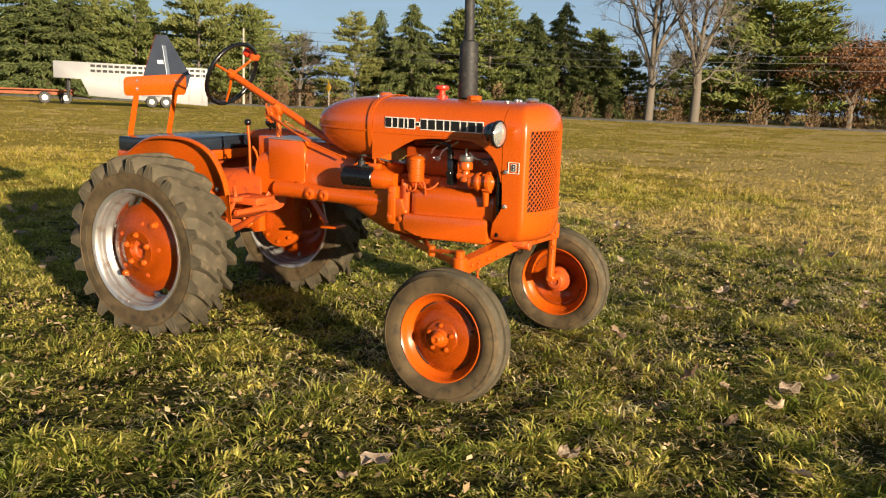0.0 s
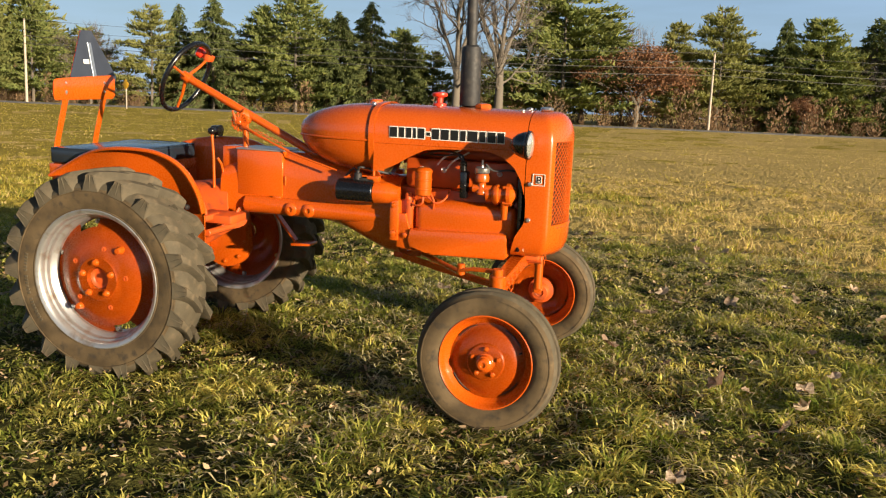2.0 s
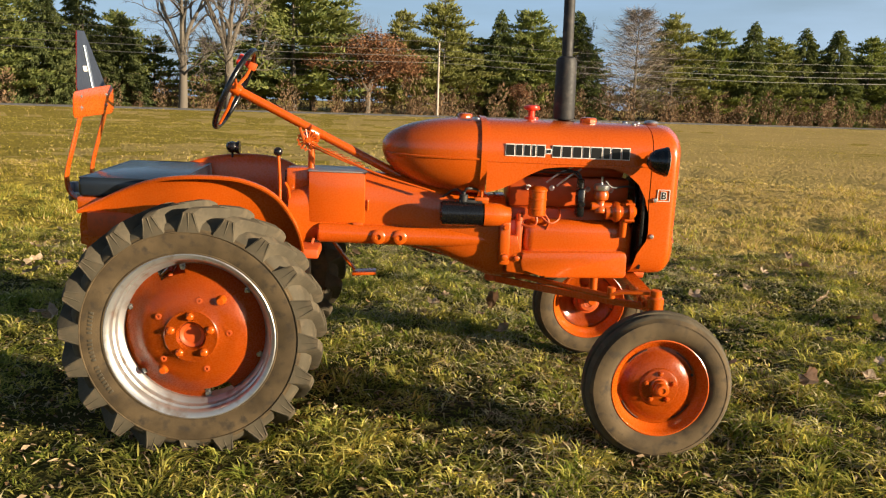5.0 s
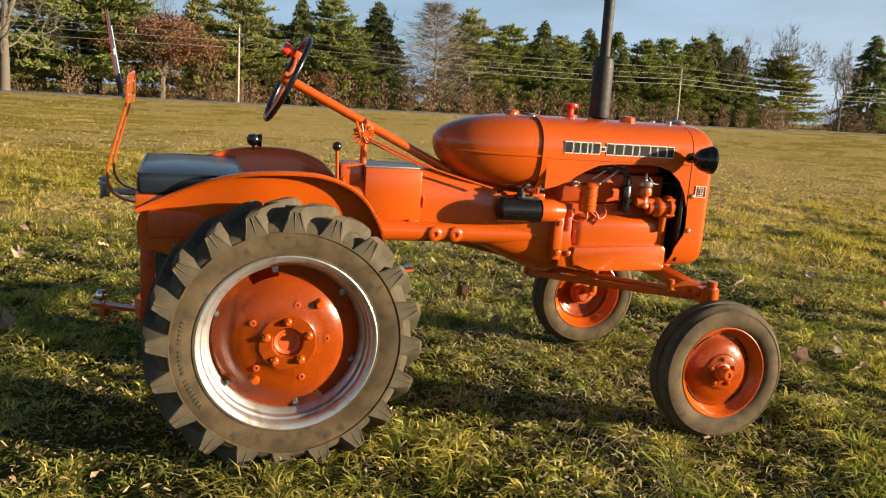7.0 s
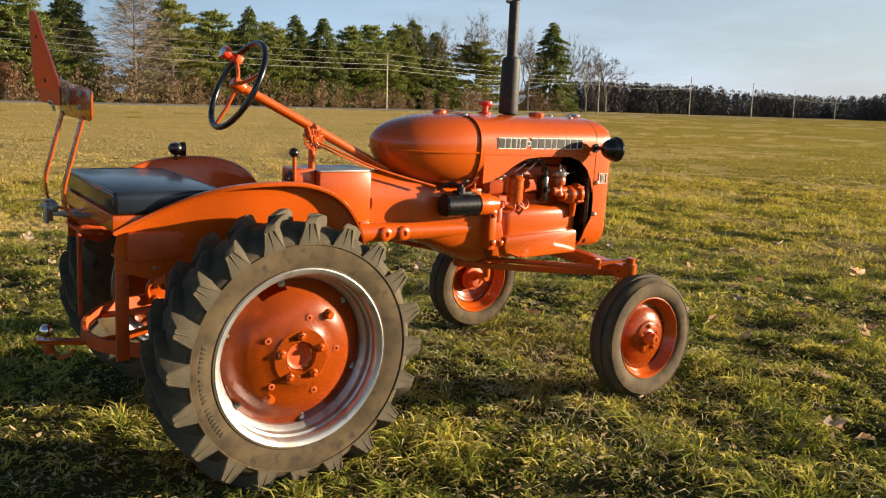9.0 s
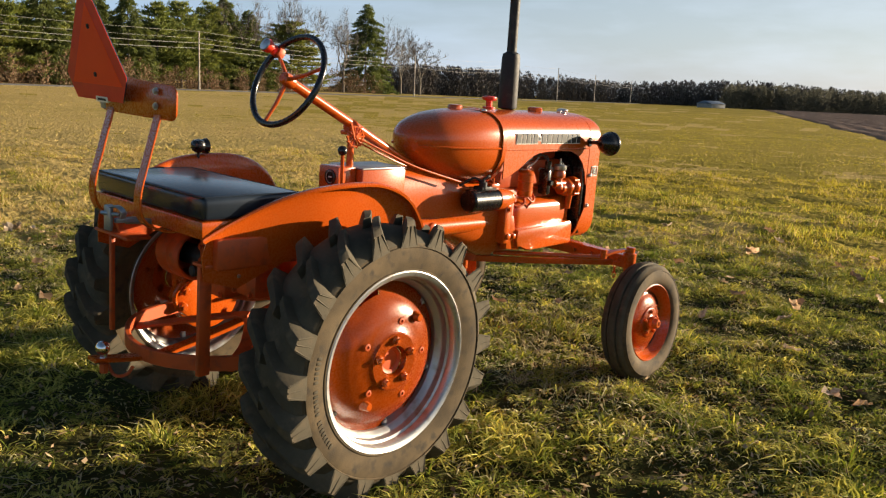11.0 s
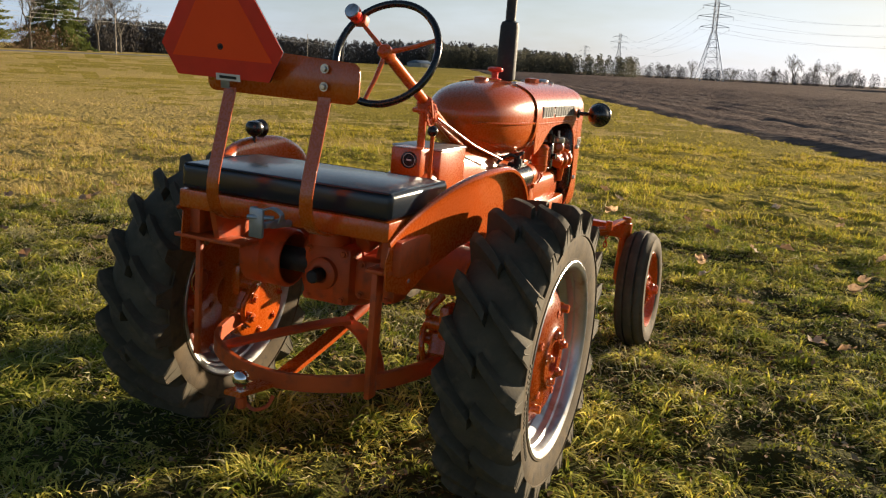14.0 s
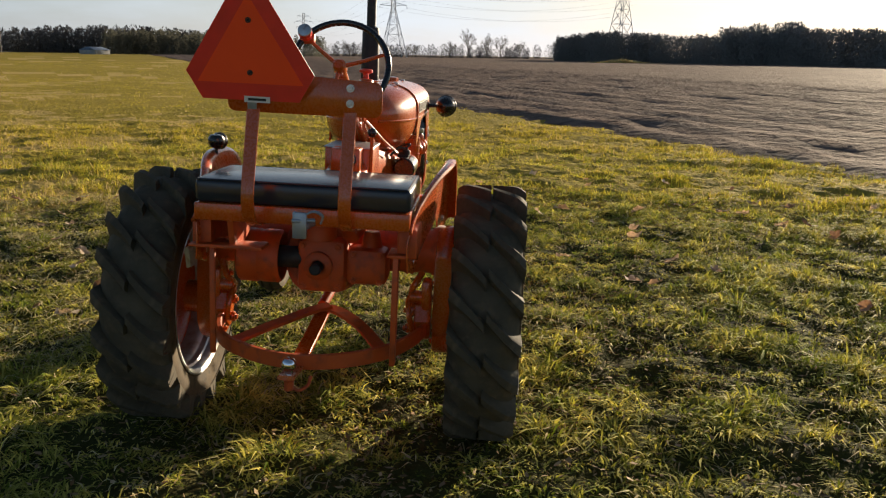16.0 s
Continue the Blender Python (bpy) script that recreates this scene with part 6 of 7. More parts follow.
def twigs(rng, t, ends, k):
    """Fine sprays at the ends of the limbs."""
    at = np.array([e[0] for e in ends])
    way = np.array([e[1] for e in ends])
    n = len(at) * k
    p0 = np.repeat(at, k, 0) + rng.normal(0, 0.006, (n, 3))
    w = np.repeat(way, k, 0) + rng.normal(0, 0.6, (n, 3)) + [0, 0, 0.15]
    w /= np.linalg.norm(w, axis=1, keepdims=True)
    s = np.cross(w, rng.normal(size=(n, 3)))
    s /= np.linalg.norm(s, axis=1, keepdims=True)
    L_ = rng.uniform(0.04, 0.12, n)[:, None]
    v = np.stack([p0 - s * 0.0011, p0 + s * 0.0011, p0 + w * L_], 1).reshape(-1, 3)
    tw = mesh_from("twig_spray", v, np.arange(n)[:, None] * 3 + [0, 1, 2], TWIG, kind="stuff")
    tw.parent = t
    return at


def leafless(seed, leafy=False):
    rng = np.random.default_rng(seed)
    t = thing("oak_tree" if leafy else "bare_tree", "oak still holding rusty brown leaves" if leafy else "bare leafless deciduous tree", "tree", group="trees along the road")
    b, ends = B(), []
    tube(b, [(0, 0, -0.01), (0.004, 0.003, 0.12), (0.0, 0.006, 0.26)], 0.028, 8, 0.021)
    for k in range(5):
        a = 6.28 * k / 4 + rng.uniform(-0.5, 0.5)
        up = 1.6 if k else 5
        limbs(rng, b, (0, 0.005, 0.16 + 0.03 * k), (math.cos(a), math.sin(a), up), 0.21, 0.014 if k else 0.018, 4, ends)
    part("trunk", b, BARK, t)
    at = twigs(rng, t, ends, 3 if leafy else 11)
    if leafy:
        q = np.repeat(at[rng.uniform(0, 1, len(at)) < 0.85], 60, 0)
        q = q + rng.normal(0, 1, q.shape) * [0.055, 0.055, 0.030]
        v, f = needles(rng, q, rng.normal(size=q.shape), rng.uniform(0.011, 0.025, len(q)), 0.2, 0.42)
        cr = mesh_from("crown", v, f, OAK, kind="")
        cr.parent = t
    return t


def plant(models, rows, seed, wide=1.0):
    """Copies of the models at rows of x, y, height and half width."""
    rng = np.random.default_rng(seed)
    for i, (x, y, h, w) in enumerate(rows):
        o = models[i % len(models)]
        m = Matrix.LocRotScale((x, y, rise(x, y) - 0.05), Euler((0, 0, rng.uniform(0, 6.28))), None)
        c = o if i < len(models) else copy_thing(o, m)
        c.matrix_world = m @ Matrix.Diagonal((2 * w * wide, 2 * w * wide, 1.03 * h, 1))


SPRUCES = [(-112.4, 81.2, 15.4, 6.5), (-102.2, 72.1, 15.4, 5.2), (-96.8, 74.8, 14.5, 4.6), (-58.1, 91.0, 12.4, 2.1), (-52.7, 89.9, 13.0, 2.8), (-39.4, 97.0, 12.3, 2.5), (-36.0, 98.9, 13.8, 2.9), (-32.3, 101.3, 10.6, 2.2), (14.0, 115.9, 14.1, 2.4), (25.5, 120.9, 15.0, 3.4), (18.9, 118.0, 11.6, 3.2), (54.4, 128.8, 15.2, 3.0), (65.3, 134.8, 15.3, 3.2), (70.3, 134.0, 15.2, 3.3), (97.3, 146.6, 17.5, 4.3), (103.0, 146.7, 15.7, 4.1), (173.9, 188.9, 25.6, 5.5)]
PINES = [(-95.1, 78.3, 13.8, 3.4), (-89.3, 79.2, 13.4, 3.5), (-79.2, 80.4, 16.1, 3.8), (-73.7, 84.0, 11.7, 2.9), (-59.7, 87.6, 11.5, 2.8), (-48.0, 93.5, 12.3, 2.5), (-44.2, 94.5, 14.4, 4.2), (-22.8, 103.4, 8.1, 2.5), (-12.7, 105.0, 17.3, 6.0), (0.8, 109.8, 12.5, 2.6), (6.1, 111.7, 14.6, 3.7), (11.6, 116.6, 10.2, 3.7), (18.5, 116.9, 13.9, 4.2), (40.7, 124.3, 15.0, 3.7), (22.3, 120.6, 11.0, 3.3), (48.5, 128.4, 13.5, 4.1), (59.5, 132.8, 13.1, 3.9), (79.1, 140.2, 14.3, 3.7), (84.6, 141.3, 14.8, 4.0), (91.6, 143.9, 15.6, 4.1), (136.3, 176.0, 16.6, 7.4)]
BARES = [(-67.9, 86.9, 10.5, 4.2), (-50.7, 93.0, 10.0, 1.6), (-5.6, 109.0, 16.0, 3.0), (25.3, 120.0, 11.3, 3.5), (25.7, 120.1, 14.2, 3.3), (100.7, 146.7, 21.8, 7.0), (138.6, 175.6, 26.6, 7.5), (160.7, 183.6, 24.0, 6.5), (184.0, 192.4, 26.3, 6.1), (197.3, 197.6, 20.6, 6.0), (210.2, 201.4, 22.3, 7.4), (476, 63.5, 12.5, 3.0), (480, 13.4, 16.8, 5.5), (481, 3.4, 14.2, 4.2), (480, -4.2, 14.6, 4.6), (480, -15.0, 10.5, 4.0), (474, 77.6, 9.0, 5.5), (478, 43.5, 9.0, 5.0), (486, 24.0, 10.0, 4.5)]
OAKS = [(-3.5, 103.8, 10.7, 5.8), (16.3, 110.8, 4.9, 1.5)]
GREAT = [(-23.0, 91.8, 17.2, 7.0), (-18.4, 93.5, 17.6, 7.7)]
LARCHES = [(33.5, 117.9, 14.9, 6.0)]


def great_tree(seed):
    """An old field tree: a stout trunk that forks low into a few heavy leaders with wide limbs."""
    rng = np.random.default_rng(seed)
    t = thing("bare_tree", "tall old leafless tree with a stout pale trunk", "tree", group="trees along the road")
    b, ends = B(), []
    top = Vector((0.02, 0.0, 0.34))
    tube(b, curve([(0, 0, -0.01), (0.004, 0.003, 0.10), (-0.006, 0.006, 0.22), tuple(top)], 3), 0.033, 9, 0.023)
    for k in range(4):
        a = 6.28 * k / 4 + rng.uniform(-0.4, 0.4)
        p = top - Vector((0, 0, 0.02 * k))
        mid = p + Vector((0.05 * math.cos(a), 0.05 * math.sin(a), rng.uniform(0.14, 0.2)))
        end = mid + Vector((0.07 * math.cos(a), 0.07 * math.sin(a), rng.uniform(0.12, 0.18)))
        line = curve([p, mid, end], 4)
        tube(b, line, 0.018, 7, 0.009)
        limbs(rng, b, end, (0.4 * math.cos(a), 0.4 * math.sin(a), 1), 0.12, 0.010, 3, ends)
        for q, e in ((line[3], 1.3), (line[5], 0.7), (line[7], 0.9)):
            d = a + rng.uniform(-1.2, 1.2)
            limbs(rng, b, q, (math.cos(d), math.sin(d), e), 0.15, 0.009, 3, ends)
    for k in range(3):
        a = 2.1 * k + rng.uniform(-0.5, 0.5)
        limbs(rng, b, (0, 0.004, 0.2 + 0.04 * k), (math.cos(a), math.sin(a), 0.5), 0.14, 0.009, 3, ends)
    part("trunk", b, BARK, t)
    twigs(rng, t, ends, 9)
    return t


def larch(seed):
    """A leafless larch: one straight stem with whorls of fine level twigs."""
    rng = np.random.default_rng(seed)
    t = thing("larch_tree", "pale leafless larch with fine level twigs", "tree", group="trees along the road")
    b = B()
    tube(b, [(0, 0, -0.01), (0.004, 0, 0.5), (0, 0, 0.98)], 0.016, 6, 0.002)
    part("trunk", b, BARK, t)
    n = 9000
    z = rng.uniform(0.08, 0.99, n)
    a, u = rng.uniform(0, 6.28, n), rng.uniform(0.05, 1, n)
    reach = 0.5 * np.minimum(1, (1.02 - z) ** 0.6 * 1.15) * (0.75 + 0.25 * np.sin(z * 60))
    d = np.stack([np.cos(a), np.sin(a), np.full(n, 0.35)], 1)
    at = d * (reach * u)[:, None] * [1, 1, 0.4] + np.stack([0 * z, 0 * z, z], 1)
    v, f = needles(rng, at, d + rng.normal(0, 0.35, at.shape), rng.uniform(0.05, 0.11, n), 0.05, 0.018)
    mesh_from("twig_spray", v, f, LARCH, kind="stuff").parent = t
    return t


plant([conifer(s, "spruce") for s in (11, 12, 13)], SPRUCES, 1, 2.0)
plant([conifer(s, "pine") for s in (21, 22, 23)], PINES, 2, 1.85)
plant([leafless(s) for s in (31, 32, 33)], BARES, 3, 1.15)
plant([leafless(s, True) for s in (41, 42)], OAKS, 4, 1.3)
plant([great_tree(s) for s in (61, 62)], GREAT, 5, 1.15)
plant([larch(71)], LARCHES, 6, 1.45)
# a second rank closes the gaps behind the evergreens
_back = [(x + 1.5, y + 7.5, 0.80 * h, 1.1 * w) for x, y, h, w in PINES + SPRUCES if x < 110]
plant([conifer(s, "pine", 85) for s in (24, 25)], _back, 7, 1.9)


def far_wood(name, seed, line, count, h0, h1, pine, label, depth=25, k=180, fine=1.25):
    """A far wood: many small trunks and clumps along a line."""
    rng = np.random.default_rng(seed)
    pts = np.array(line, float)
    seg = np.linalg.norm(np.diff(pts, axis=0), axis=1)
    s = rng.uniform(0, seg.sum(), count)
    cum = np.r_[0, np.cumsum(seg)]
    x, y = np.interp(s, cum, pts[:, 0]), np.interp(s, cum, pts[:, 1])
    off = rng.uniform(0, depth, count)
    r = np.hypot(x, y)
    x, y = x * (1 + off / r), y * (1 + off / r)
    h = rng.uniform(h0, h1, count) * (0.82 + 0.3 * clumpy(x, y, 0.02))
    u = rng.uniform(0.0, 1.0, (count, k)) ** (1.0 if pine else 1.35)
    a = rng.uniform(0, 6.28, (count, k))
    if pine:
        rad = (1 - u) ** 0.6 * h[:, None] * 0.30 * rng.uniform(0.3, 1.0, (count, k))
    else:
        rad = np.sin(np.clip(u * 0.9 + 0.1, 0, 1) * np.pi) ** 0.7 * h[:, None] * 0.30 * rng.uniform(0.2, 1.0, (count, k))
    p = np.stack([x[:, None] + rad * np.cos(a), y[:, None] + rad * np.sin(a), u * h[:, None]], -1).reshape(-1, 3)
    w = np.stack([np.cos(a), np.sin(a), np.full_like(a, 0.2 if pine else 1.6)], -1).reshape(-1, 3) + rng.normal(0, 0.4, (count * k, 3))
    size = np.repeat(h, k) * rng.uniform(0.035, 0.075, count * k) * (1.3 if pine else 0.9) * fine
    v, f = needles(rng, p, w, size, 0.0, 0.24)
    return mesh_from(name, v, f, FAR_PINE if pine else FAR_BARE, label, "wood")


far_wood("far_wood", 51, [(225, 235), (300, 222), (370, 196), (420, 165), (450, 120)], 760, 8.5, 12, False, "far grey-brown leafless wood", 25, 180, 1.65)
far_wood("far_pine_wood", 52, [(345, 156), (352, 120), (372, 72)], 220, 7, 10, True, "far dark pine plantation")
far_wood("far_wood", 53, [(495, 90), (490, 20), (496, -20)], 150, 4.5, 8, False, "low hedge of far leafless bushes", 40)
far_wood("far_pine_wood", 54, [(326, -24), (296, -36), (264, -84), (236, -104), (210, -140)], 1150, 8.4, 10.0, False, "dense wood beyond the ploughed field, paled for haze", 30, 190, 1.25).data.materials[0] = HAZED_THICKET
far_wood("far_pine_wood", 58, [(274, -70), (264, -92)], 130, 10.6, 12.2, False, "taller part of the dense haze-paled wood", 25, 190, 1.2).data.materials[0] = HAZED_THICKET
far_wood("far_wood", 55, [(640, 130), (640, 0), (600, -60)], 120, 6, 10, False, "very far low tree line", 60)
far_wood("scrub", 56, [(-110, 66), (-60, 83), (0, 101), (60, 121), (110, 138)], 360, 1.6, 5.0, False, "brown leafless scrub under the trees", 14, 180, 1.7).data.materials[0] = SCRUB
far_wood("far_wood", 57, [(-190, 62), (-100, 92), (0, 124), (90, 150), (170, 178)], 360, 4.0, 7.5, False, "brown leafless wood behind the tree line", 30).data.materials[0] = SCRUB


# ---- fallen leaves ----
LEAF = mat("dead_leaf", (0.66, 0.53, 0.40), 0.8, var=0.3, scale=20, grain=60, bump=0.2, dark=(0.30, 0.20, 0.13), translucent=0.1, spec=0.15, each=(0.24, 0.14, 0.085))


def leaf_mesh(seed):
    """A curled, lobed leaf about 0.1 m long."""
    rng = np.random.default_rng(seed)
    b = B()
    mid, edge = [], []
    n = 14
    c = b.verts.new((0, 0, 0.006))
    for k in range(n):
        a = 2 * math.pi * k / n
        r = 0.046 * (0.85 + 0.15 * math.cos((3 + seed % 2) * a + seed)) * rng.uniform(0.7, 1.2)
        x, y = 1.3 * r * math.cos(a), r * math.sin(a)
        edge.append(b.verts.new((x, y, 0.012 + 5.0 * y * y + 4 * x * x * math.sin(seed) + rng.uniform(-0.012, 0.014))))
    for k in range(n):
        b.faces.new((c, edge[k], edge[(k + 1) % n]))
    bmesh.ops.solidify(b, geom=list(b.faces), thickness=0.0012)
    return b


_rng = np.random.default_rng(77)
_kinds = []
for k in range(4):
    ob = tagged(part("fallen_leaf", leaf_mesh(k), LEAF, None, "dry curled pale brown leaf lying in the grass"), category="leaf", group="fallen leaves")
    _kinds.append(ob)
for k in range(298):
    a, r = _rng.uniform(0, 6.283), 1.0 + 5.6 * math.sqrt(_rng.uniform(0, 1))
    x, y = 0.8 + r * math.cos(a), -0.8 + r * math.sin(a)
    ob = _kinds[k] if k < 4 else copy_thing(_kinds[k % 4], Matrix())
    ob.matrix_world = Matrix.LocRotScale((x, y, float(turf(x, y)) + 0.062 + 0.03 * _rng.uniform()), Euler((_rng.normal(0, 0.35), _rng.normal(0, 0.35), _rng.uniform(0, 6.28))), (_rng.uniform(0.6, 1.4),) * 3)


# ---- power line along the road ----
POLE = mat("weathered_pole", (0.42, 0.36, 0.29), 0.85, var=0.2, scale=1.5, grain=14, bump=0.3, dark=(0.25, 0.2, 0.15))
POLES = [(-65, 73, 8.7), (5.0, 100, 8.8), (73, 117, 9.0), (145, 140.5, 9.6), (182.7, 144.7, 10.2), (231.9, 160.6, 10.6), (278.2, 176.0, 10.0), (332.0, 192.0, 9.7)]
tops = []
model = None
for i, (x, y, h) in enumerate(POLES):
    if model is None:
        model = thing("utility_pole", "weathered grey wooden utility pole beside the road", "pole", group="poles along the road")
        b = B()
        rod(b, (0, 0, -0.2), (0, 0, 8.7), 0.15, 0.10, n=12)
        part("post", b, POLE, model)
        for z in (8.55, 7.6, 6.9):
            b = B()
            lathe(b, [(0.03, 0), (0.06, 0.03), (0.03, 0.07), (0.06, 0.10), (0.0, 0.14)], axis((0.0, -0.10, z), (0, -1, z + 0.3)), 10)
            part("insulator", b, SOOT, model)
        ob = model
    else:
        ob = copy_thing(model, Matrix())
    ob.matrix_world = Matrix.LocRotScale((x, y, rise(x, y)), None, (1, 1, h / 8.7))
    tops.append((Vector((x, y - 0.15, rise(x, y))), h / 8.7))
for dz, r in ((8.62, 0.018), (7.65, 0.018), (6.95, 0.03), (6.2, 0.03)):
    for (p, kp), (q, kq) in zip(tops, tops[1:]):
        b = B()
        pts = []
        for k in range(13):
            t = k / 12
            c = p.lerp(q, t)
            c.z += dz * (kp * (1 - t) + kq * t) - 4.4 * 0.55 * t * (1 - t)
            pts.append(c)
        tube(b, pts, r, 4)
        tagged(part("overhead_cable", b, WIRE, None, "dark overhead cable sagging between poles"), category="cable", group="overhead cables")


# ---- pylons ----
PYLON = mat("pylon_steel", (0.35, 0.36, 0.38), 0.6, metal=0.4, var=0.1, scale=0.5, grain=5, bump=0.0)


def pylon(h):
    t = thing("transmission_tower", "tall grey steel lattice transmission tower", "pylon", group="transmission towers")
    b = B()

    def wide(z):
        return 4.6 * (1 - z / (0.62 * h)) + 0.9 if z < 0.62 * h else 0.9
    levels = [0, 0.16 * h, 0.30 * h, 0.42 * h, 0.52 * h, 0.62 * h, 0.72 * h, 0.82 * h, 0.92 * h, h]
    for sx, sy in ((1, 1), (1, -1), (-1, -1), (-1, 1)):
        tube(b, [(sx * wide(z), sy * wide(z), z) for z in levels], 0.16, 4, 0.10)
    for z0, z1 in zip(levels, levels[1:]):
        w0, w1 = wide(z0), wide(z1)
        for (ax, ay), (bx, by) in (((1, 1), (1, -1)), ((1, -1), (-1, -1)), ((-1, -1), (-1, 1)), ((-1, 1), (1, 1))):
            tube(b, [(ax * w0, ay * w0, z0), (bx * w1, by * w1, z1)], 0.09, 3)
            tube(b, [(bx * w0, by * w0, z0), (ax * w1, ay * w1, z1)], 0.09, 3)
            tube(b, [(ax * w1, ay * w1, z1), (bx * w1, by * w1, z1)], 0.08, 3)
    part("lattice", b, PYLON, t)
    for z, reach in ((0.66 * h, 6.5), (0.79 * h, 8.0), (0.92 * h, 6.0)):
        for s in (-1, 1):
            b = B()
            for e in (-0.8, 0.8):
                tube(b, [(e, s * 0.9, z), (0, s * reach, z + 0.4)], 0.11, 3)
                tube(b, [(e, s * 0.9, z + 1.5), (0, s * reach, z + 0.4)], 0.09, 3)
            arm = part("crossarm", b, PYLON, t)
            b = B()
            lathe(b, [(r_, z_ - 0.3 * k) for k in range(5) for r_, z_ in ((0.05, 0.12), (0.16, 0.05), (0.05, 0.0))], Matrix.Translation((0, s * reach, z - 0.1)), 8)
            part("insulator", b, SOOT, arm)
    return t


first = None
for x, y, h, turn, slim in ((414, 47, 36, 20, 1.0), (779, 169, 36, 20, 1.0), (1150, 295, 36, 20, 1.0), (445, -64, 60, 30, 0.65)):
    if first is None:
        first = pylon(36.0)
        ob = first
    else:
        ob = copy_thing(first, Matrix())
    ob.matrix_world = Matrix.LocRotScale((x, y, 0), Euler((0, 0, radians(turn))), (h / 36 * slim, h / 36 * slim, h / 36))
b = B()
for s in (-1, 1):
    for z, reach in ((0.64 * 36, 6.5), (0.77 * 36, 8.0), (0.90 * 36, 6.0)):
        nrm = Vector((-math.sin(radians(20)), math.cos(radians(20)), 0))
        for p, q in (((445, -64), (414, 47)), ((414, 47), (779, 169))):
            pts = []
            for k in range(15):
                t = k / 14
                c = Vector((*p, z)).lerp(Vector((*q, z)), t) + nrm * s * reach
                c.z -= 4 * (5 if q[0] < 500 else 9) * t * (1 - t)
                pts.append(c)
            tube(b, pts, 0.028, 3)
tagged(part("transmission_cable", b, WIRE, None, "thin transmission cables between the towers"), category="cable", kind="stuff")


# ---- livestock trailer, farm wagon, road sign, house ----
ALU = mat("trailer_aluminium", (0.23, 0.235, 0.245), 0.5, metal=0.3, var=0.08, scale=0.8, grain=12, bump=0.05)
HOLE = mat("dark_interior", (0.03, 0.03, 0.03), 0.9, var=0.2)


def tyre_of(parent, x, y, r, w, hub):
    b = B()
    lathe(b, [(r * 0.46, -w / 2), (r * 0.9, -w / 2), (r, -w * 0.3), (r, w * 0.3), (r * 0.9, w / 2), (r * 0.46, w / 2)], Matrix.Translation((x, y, r)) @ Matrix.Rotation(math.pi / 2, 4, "X"), 24)
    tyre = part("tyre", b, SOOT, parent)
    b = B()
    lathe(b, [(0, w * 0.4), (r * 0.2, w * 0.42), (r * 0.3, w * 0.25), (r * 0.46, w * 0.45), (r * 0.48, w * 0.2), (r * 0.48, -w * 0.4), (0, -w * 0.4)], Matrix.Translation((x, y, r)) @ Matrix.Rotation(math.pi / 2, 4, "X"), 20)
    part("rim", b, hub, tyre)


# its length along x: 0 at the neck, 10.1 at the tail
_ang = math.atan2(43.4 - 35.8, -42.1 + 48.8)
trailer = thing("livestock_trailer", "long silver gooseneck livestock trailer parked on grass", "trailer", Matrix.Translation((-48.8, 35.8, 0.14)) @ Matrix.Rotation(_ang, 4, "Z"))
b = B()
poly = [(0.0, 2.95), (0.0, 1.80), (1.75, 1.80), (2.2, 0.66), (10.1, 0.22), (10.1, 2.82), (2.0, 2.92)]
plate(b, poly, -1.0, 1.0, bevel=0.03)
body = part("body", b, ALU, trailer)
for row, z in enumerate((2.62, 2.28)):
    for k in range(20):
        x = 2.35 + k * 0.385
        b = B()
        box(b, x, x + 0.29, -1.012, -0.99, z - (x - 2) * 0.006, z + 0.17 - (x - 2) * 0.006, 0.0)
        part("vent_slot", b, HOLE, body)
for z in (2.90, 2.52, 2.18):
    b = B()
    strap(b, [(2.1, -1.02, z - 0.02), (10.1, -1.02, z - 0.075)], 0.07, 0.03, (0, 0, 1))
    part("side_rail", b, ALU, body)
for x in (4.2, 6.5, 8.8, 9.7):
    b = B()
    box(b, x, x + 0.06, -1.03, -1.0, 0.46, 2.84, 0.005)
    part("side_post", b, ALU, body)
b = B()
box(b, 0.7, 1.0, -0.15, 0.15, 0.95, 1.80, 0.02)
rod(b, (0.85, 0.4, 0.4), (0.85, 0.4, 1.8), 0.06)
rod(b, (0.85, -0.4, 0.4), (0.85, -0.4, 1.8), 0.06)
part("neck_jack", b, SOOT, trailer)
b = B()
box(b, 5.7, 7.9, -1.15, -0.98, 0.78, 0.84, 0.02)
part("mudguard", b, ALU, trailer)
for x in (6.3, 7.25):
    for y in (-1.05, 0.95):
        tyre_of(trailer, x, y, 0.40, 0.24, WHITE)

RUST = mat("rusty_paint", (0.27, 0.075, 0.030), 0.75, var=0.25, scale=3, grain=30, bump=0.2, dark=(0.14, 0.06, 0.035))
wagon = thing("flat_wagon", "low rusty orange flat farm wagon on rubber wheels", "wagon", Matrix.Translation((-51.3, 39.0, 0.13)) @ Matrix.Rotation(math.atan2(-3.5, -2.5), 4, "Z"))
for y in (-0.9, -0.45, 0.0, 0.45, 0.9):
    b = B()
    box(b, -0.3, 6.5, y - 0.2, y + 0.2, 0.92, 1.02, 0.01)
    part("deck_plank", b, RUST, wagon)
for y in (-0.5, 0.5):
    b = B()
    box(b, -0.2, 6.4, y - 0.05, y + 0.05, 0.62, 0.90, 0.01)
    part("frame_rail", b, RUST, wagon)
b = B()
box(b, -0.25, -0.1, -1.0, 1.0, 1.02, 1.12, 0.01)
rod(b, (0.5, 0, 0.75), (-1.4, 0, 0.45), 0.05)
part("tongue", b, RUST, wagon)
for x in (0.35, 1.75, 5.4):
    for y in (-0.95, 0.95):
        tyre_of(wagon, x, y, 0.43, 0.22, WHITE)

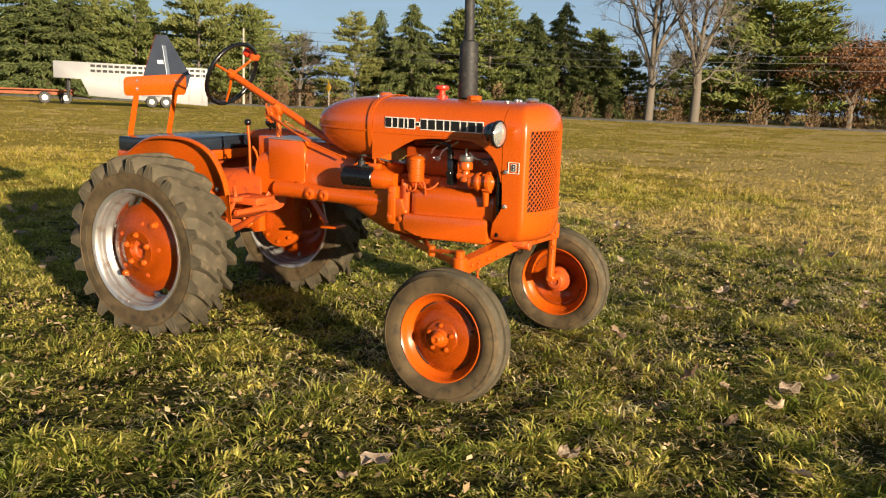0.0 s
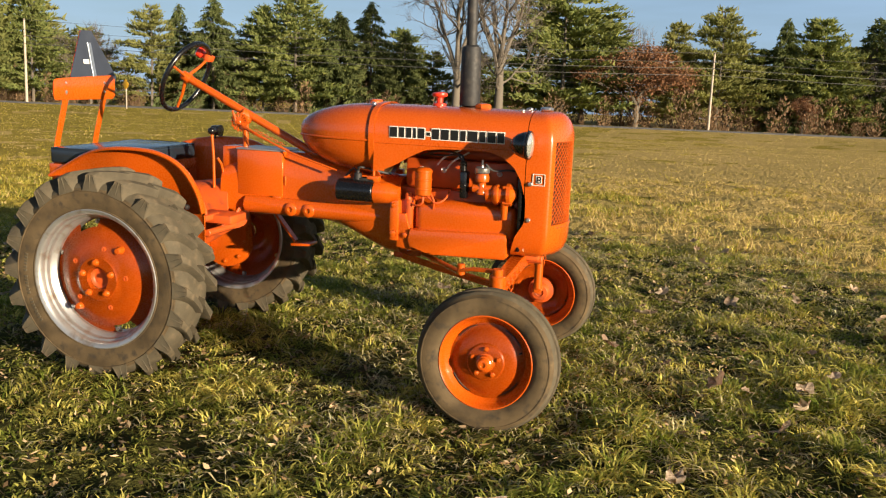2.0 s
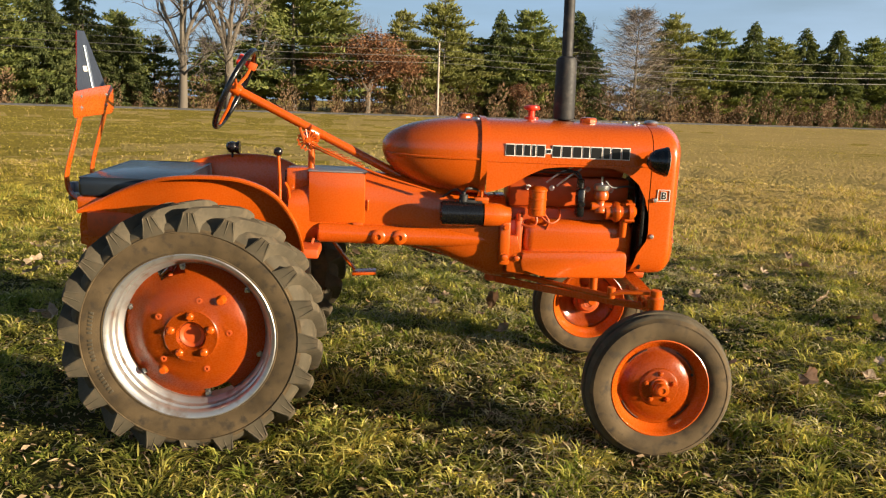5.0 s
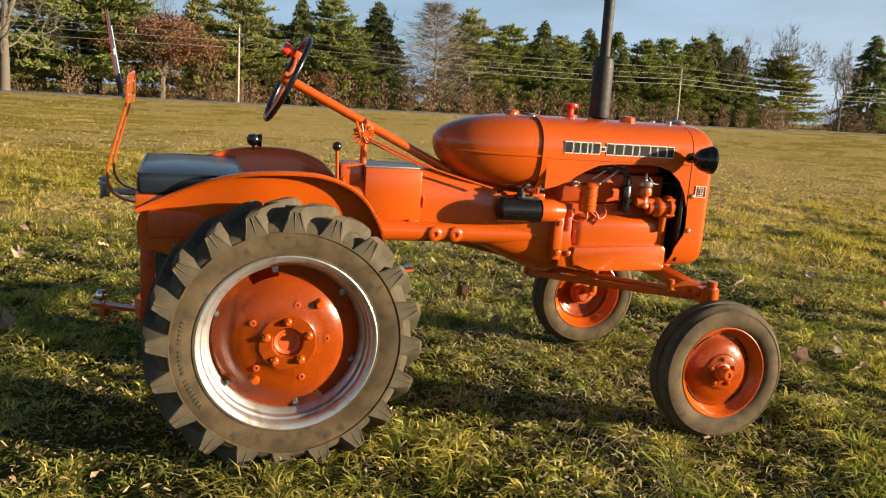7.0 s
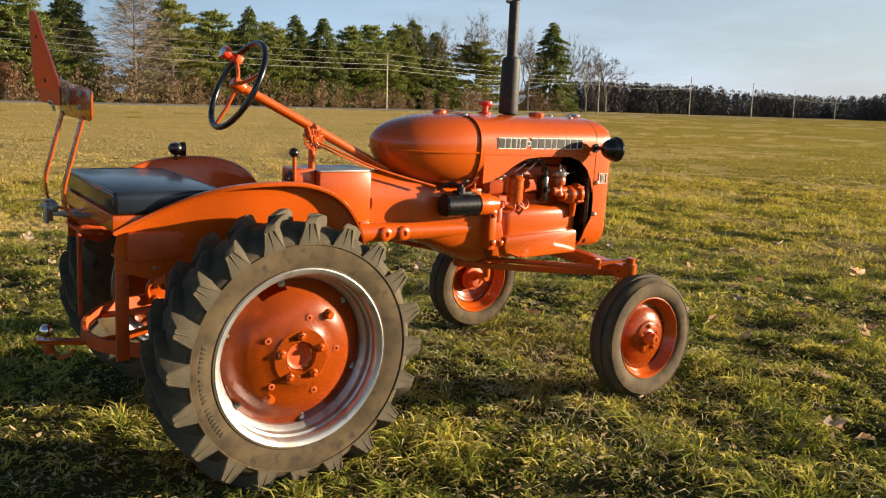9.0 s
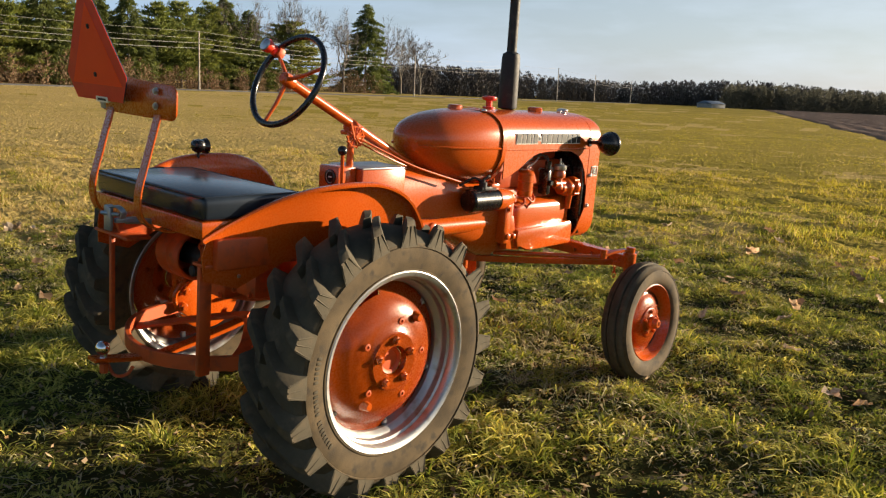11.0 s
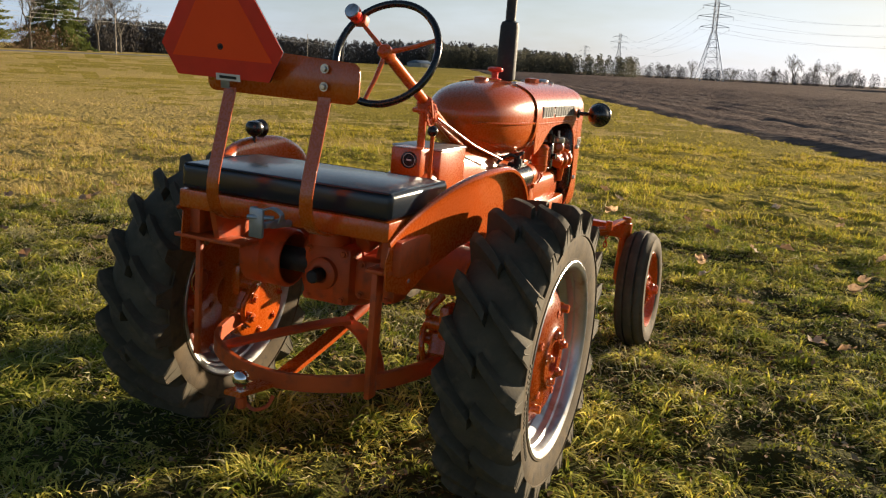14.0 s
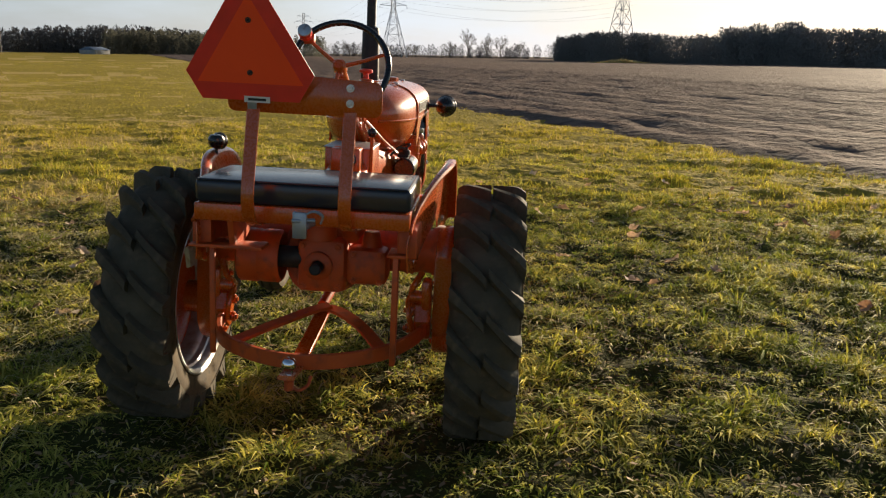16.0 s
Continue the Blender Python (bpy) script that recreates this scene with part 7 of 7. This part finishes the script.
sign = thing("road_sign", "yellow diamond warning sign on a post by the road", "sign", pose(-46.6, 64.4, 0.15, 0, 0, -20))
b = B()
box(b, -0.04, 0.04, -0.04, 0.04, -0.1, 2.3, 0.006)
part("post", b, POLE, sign)
b = B()
plate(b, [(0, 1.6), (0.5, 2.1), (0, 2.6), (-0.5, 2.1)], -0.07, -0.045, bevel=0.004)
part("plate", b, mat("sign_yellow", (0.70, 0.38, 0.02), 0.5, var=0.08, scale=3), sign)

house = thing("farmhouse", "small far white farmhouse among trees", "house", pose(198, 222, 0, 0, 0, -40))
b = B()
box(b, -5, 5, -4, 4, 0, 2.9, 0.05)
part("wall", b, WHITE, house)
b = B()
plate(b, [(-5.5, 2.85), (0, 5.2), (5.5, 2.85)], -4.4, 4.4, bevel=0.05)
part("roof", b, mat("roof_shingle", (0.10, 0.095, 0.09), 0.85, var=0.2, scale=1), house)
for x in (-3.2, 0.2, 3.2):
    b = B()
    box(b, x - 0.5, x + 0.5, -4.06, -3.98, 1.0, 2.2, 0.02)
    w = part("window", b, WHITE, house)
    b = B()
    box(b, x - 0.4, x + 0.4, -4.08, -4.0, 1.1, 2.1, 0.01)
    part("pane", b, HOLE, w)

barn = thing("barn", "far low barn with a pale blue roof by the wood", "barn", pose(292, 136, 0, 0, 0, 65))
b = B()
box(b, -4, 4, -3, 3, 0, 1.5, 0.05)
part("wall", b, mat("weathered_board", (0.34, 0.34, 0.34), 0.9, var=0.2, scale=0.6, spec=0.1), barn)
b = B()
plate(b, [(-4.3, 1.45), (0, 2.5), (4.3, 1.45)], -3.3, 3.3, bevel=0.05)
part("roof", b, mat("blue_sheet", (0.14, 0.19, 0.27), 0.8, var=0.15, scale=1, spec=0.1), barn)
_r = np.random.default_rng(140)
_m = 2600
_u, _w = _r.normal(0, 3.8, _m), _r.normal(0, 1.2, _m)
_h = np.abs(_r.normal(0, 1, _m)) * 0.45 * np.exp(-(_u / 5) ** 2)
_p = np.stack([255.5 + 0.15 * _u + _w, -38 - _u, 0.12 + _h], 1)
_vv, _ff = needles(_r, _p, _r.normal(size=(_m, 3)), _r.uniform(0.3, 0.7, _m), 0.1, 0.12)
mesh_from("straw_heap", _vv, _ff, MEADOW_STRAW, "low heap of pale straw on the ploughed soil", "straw")
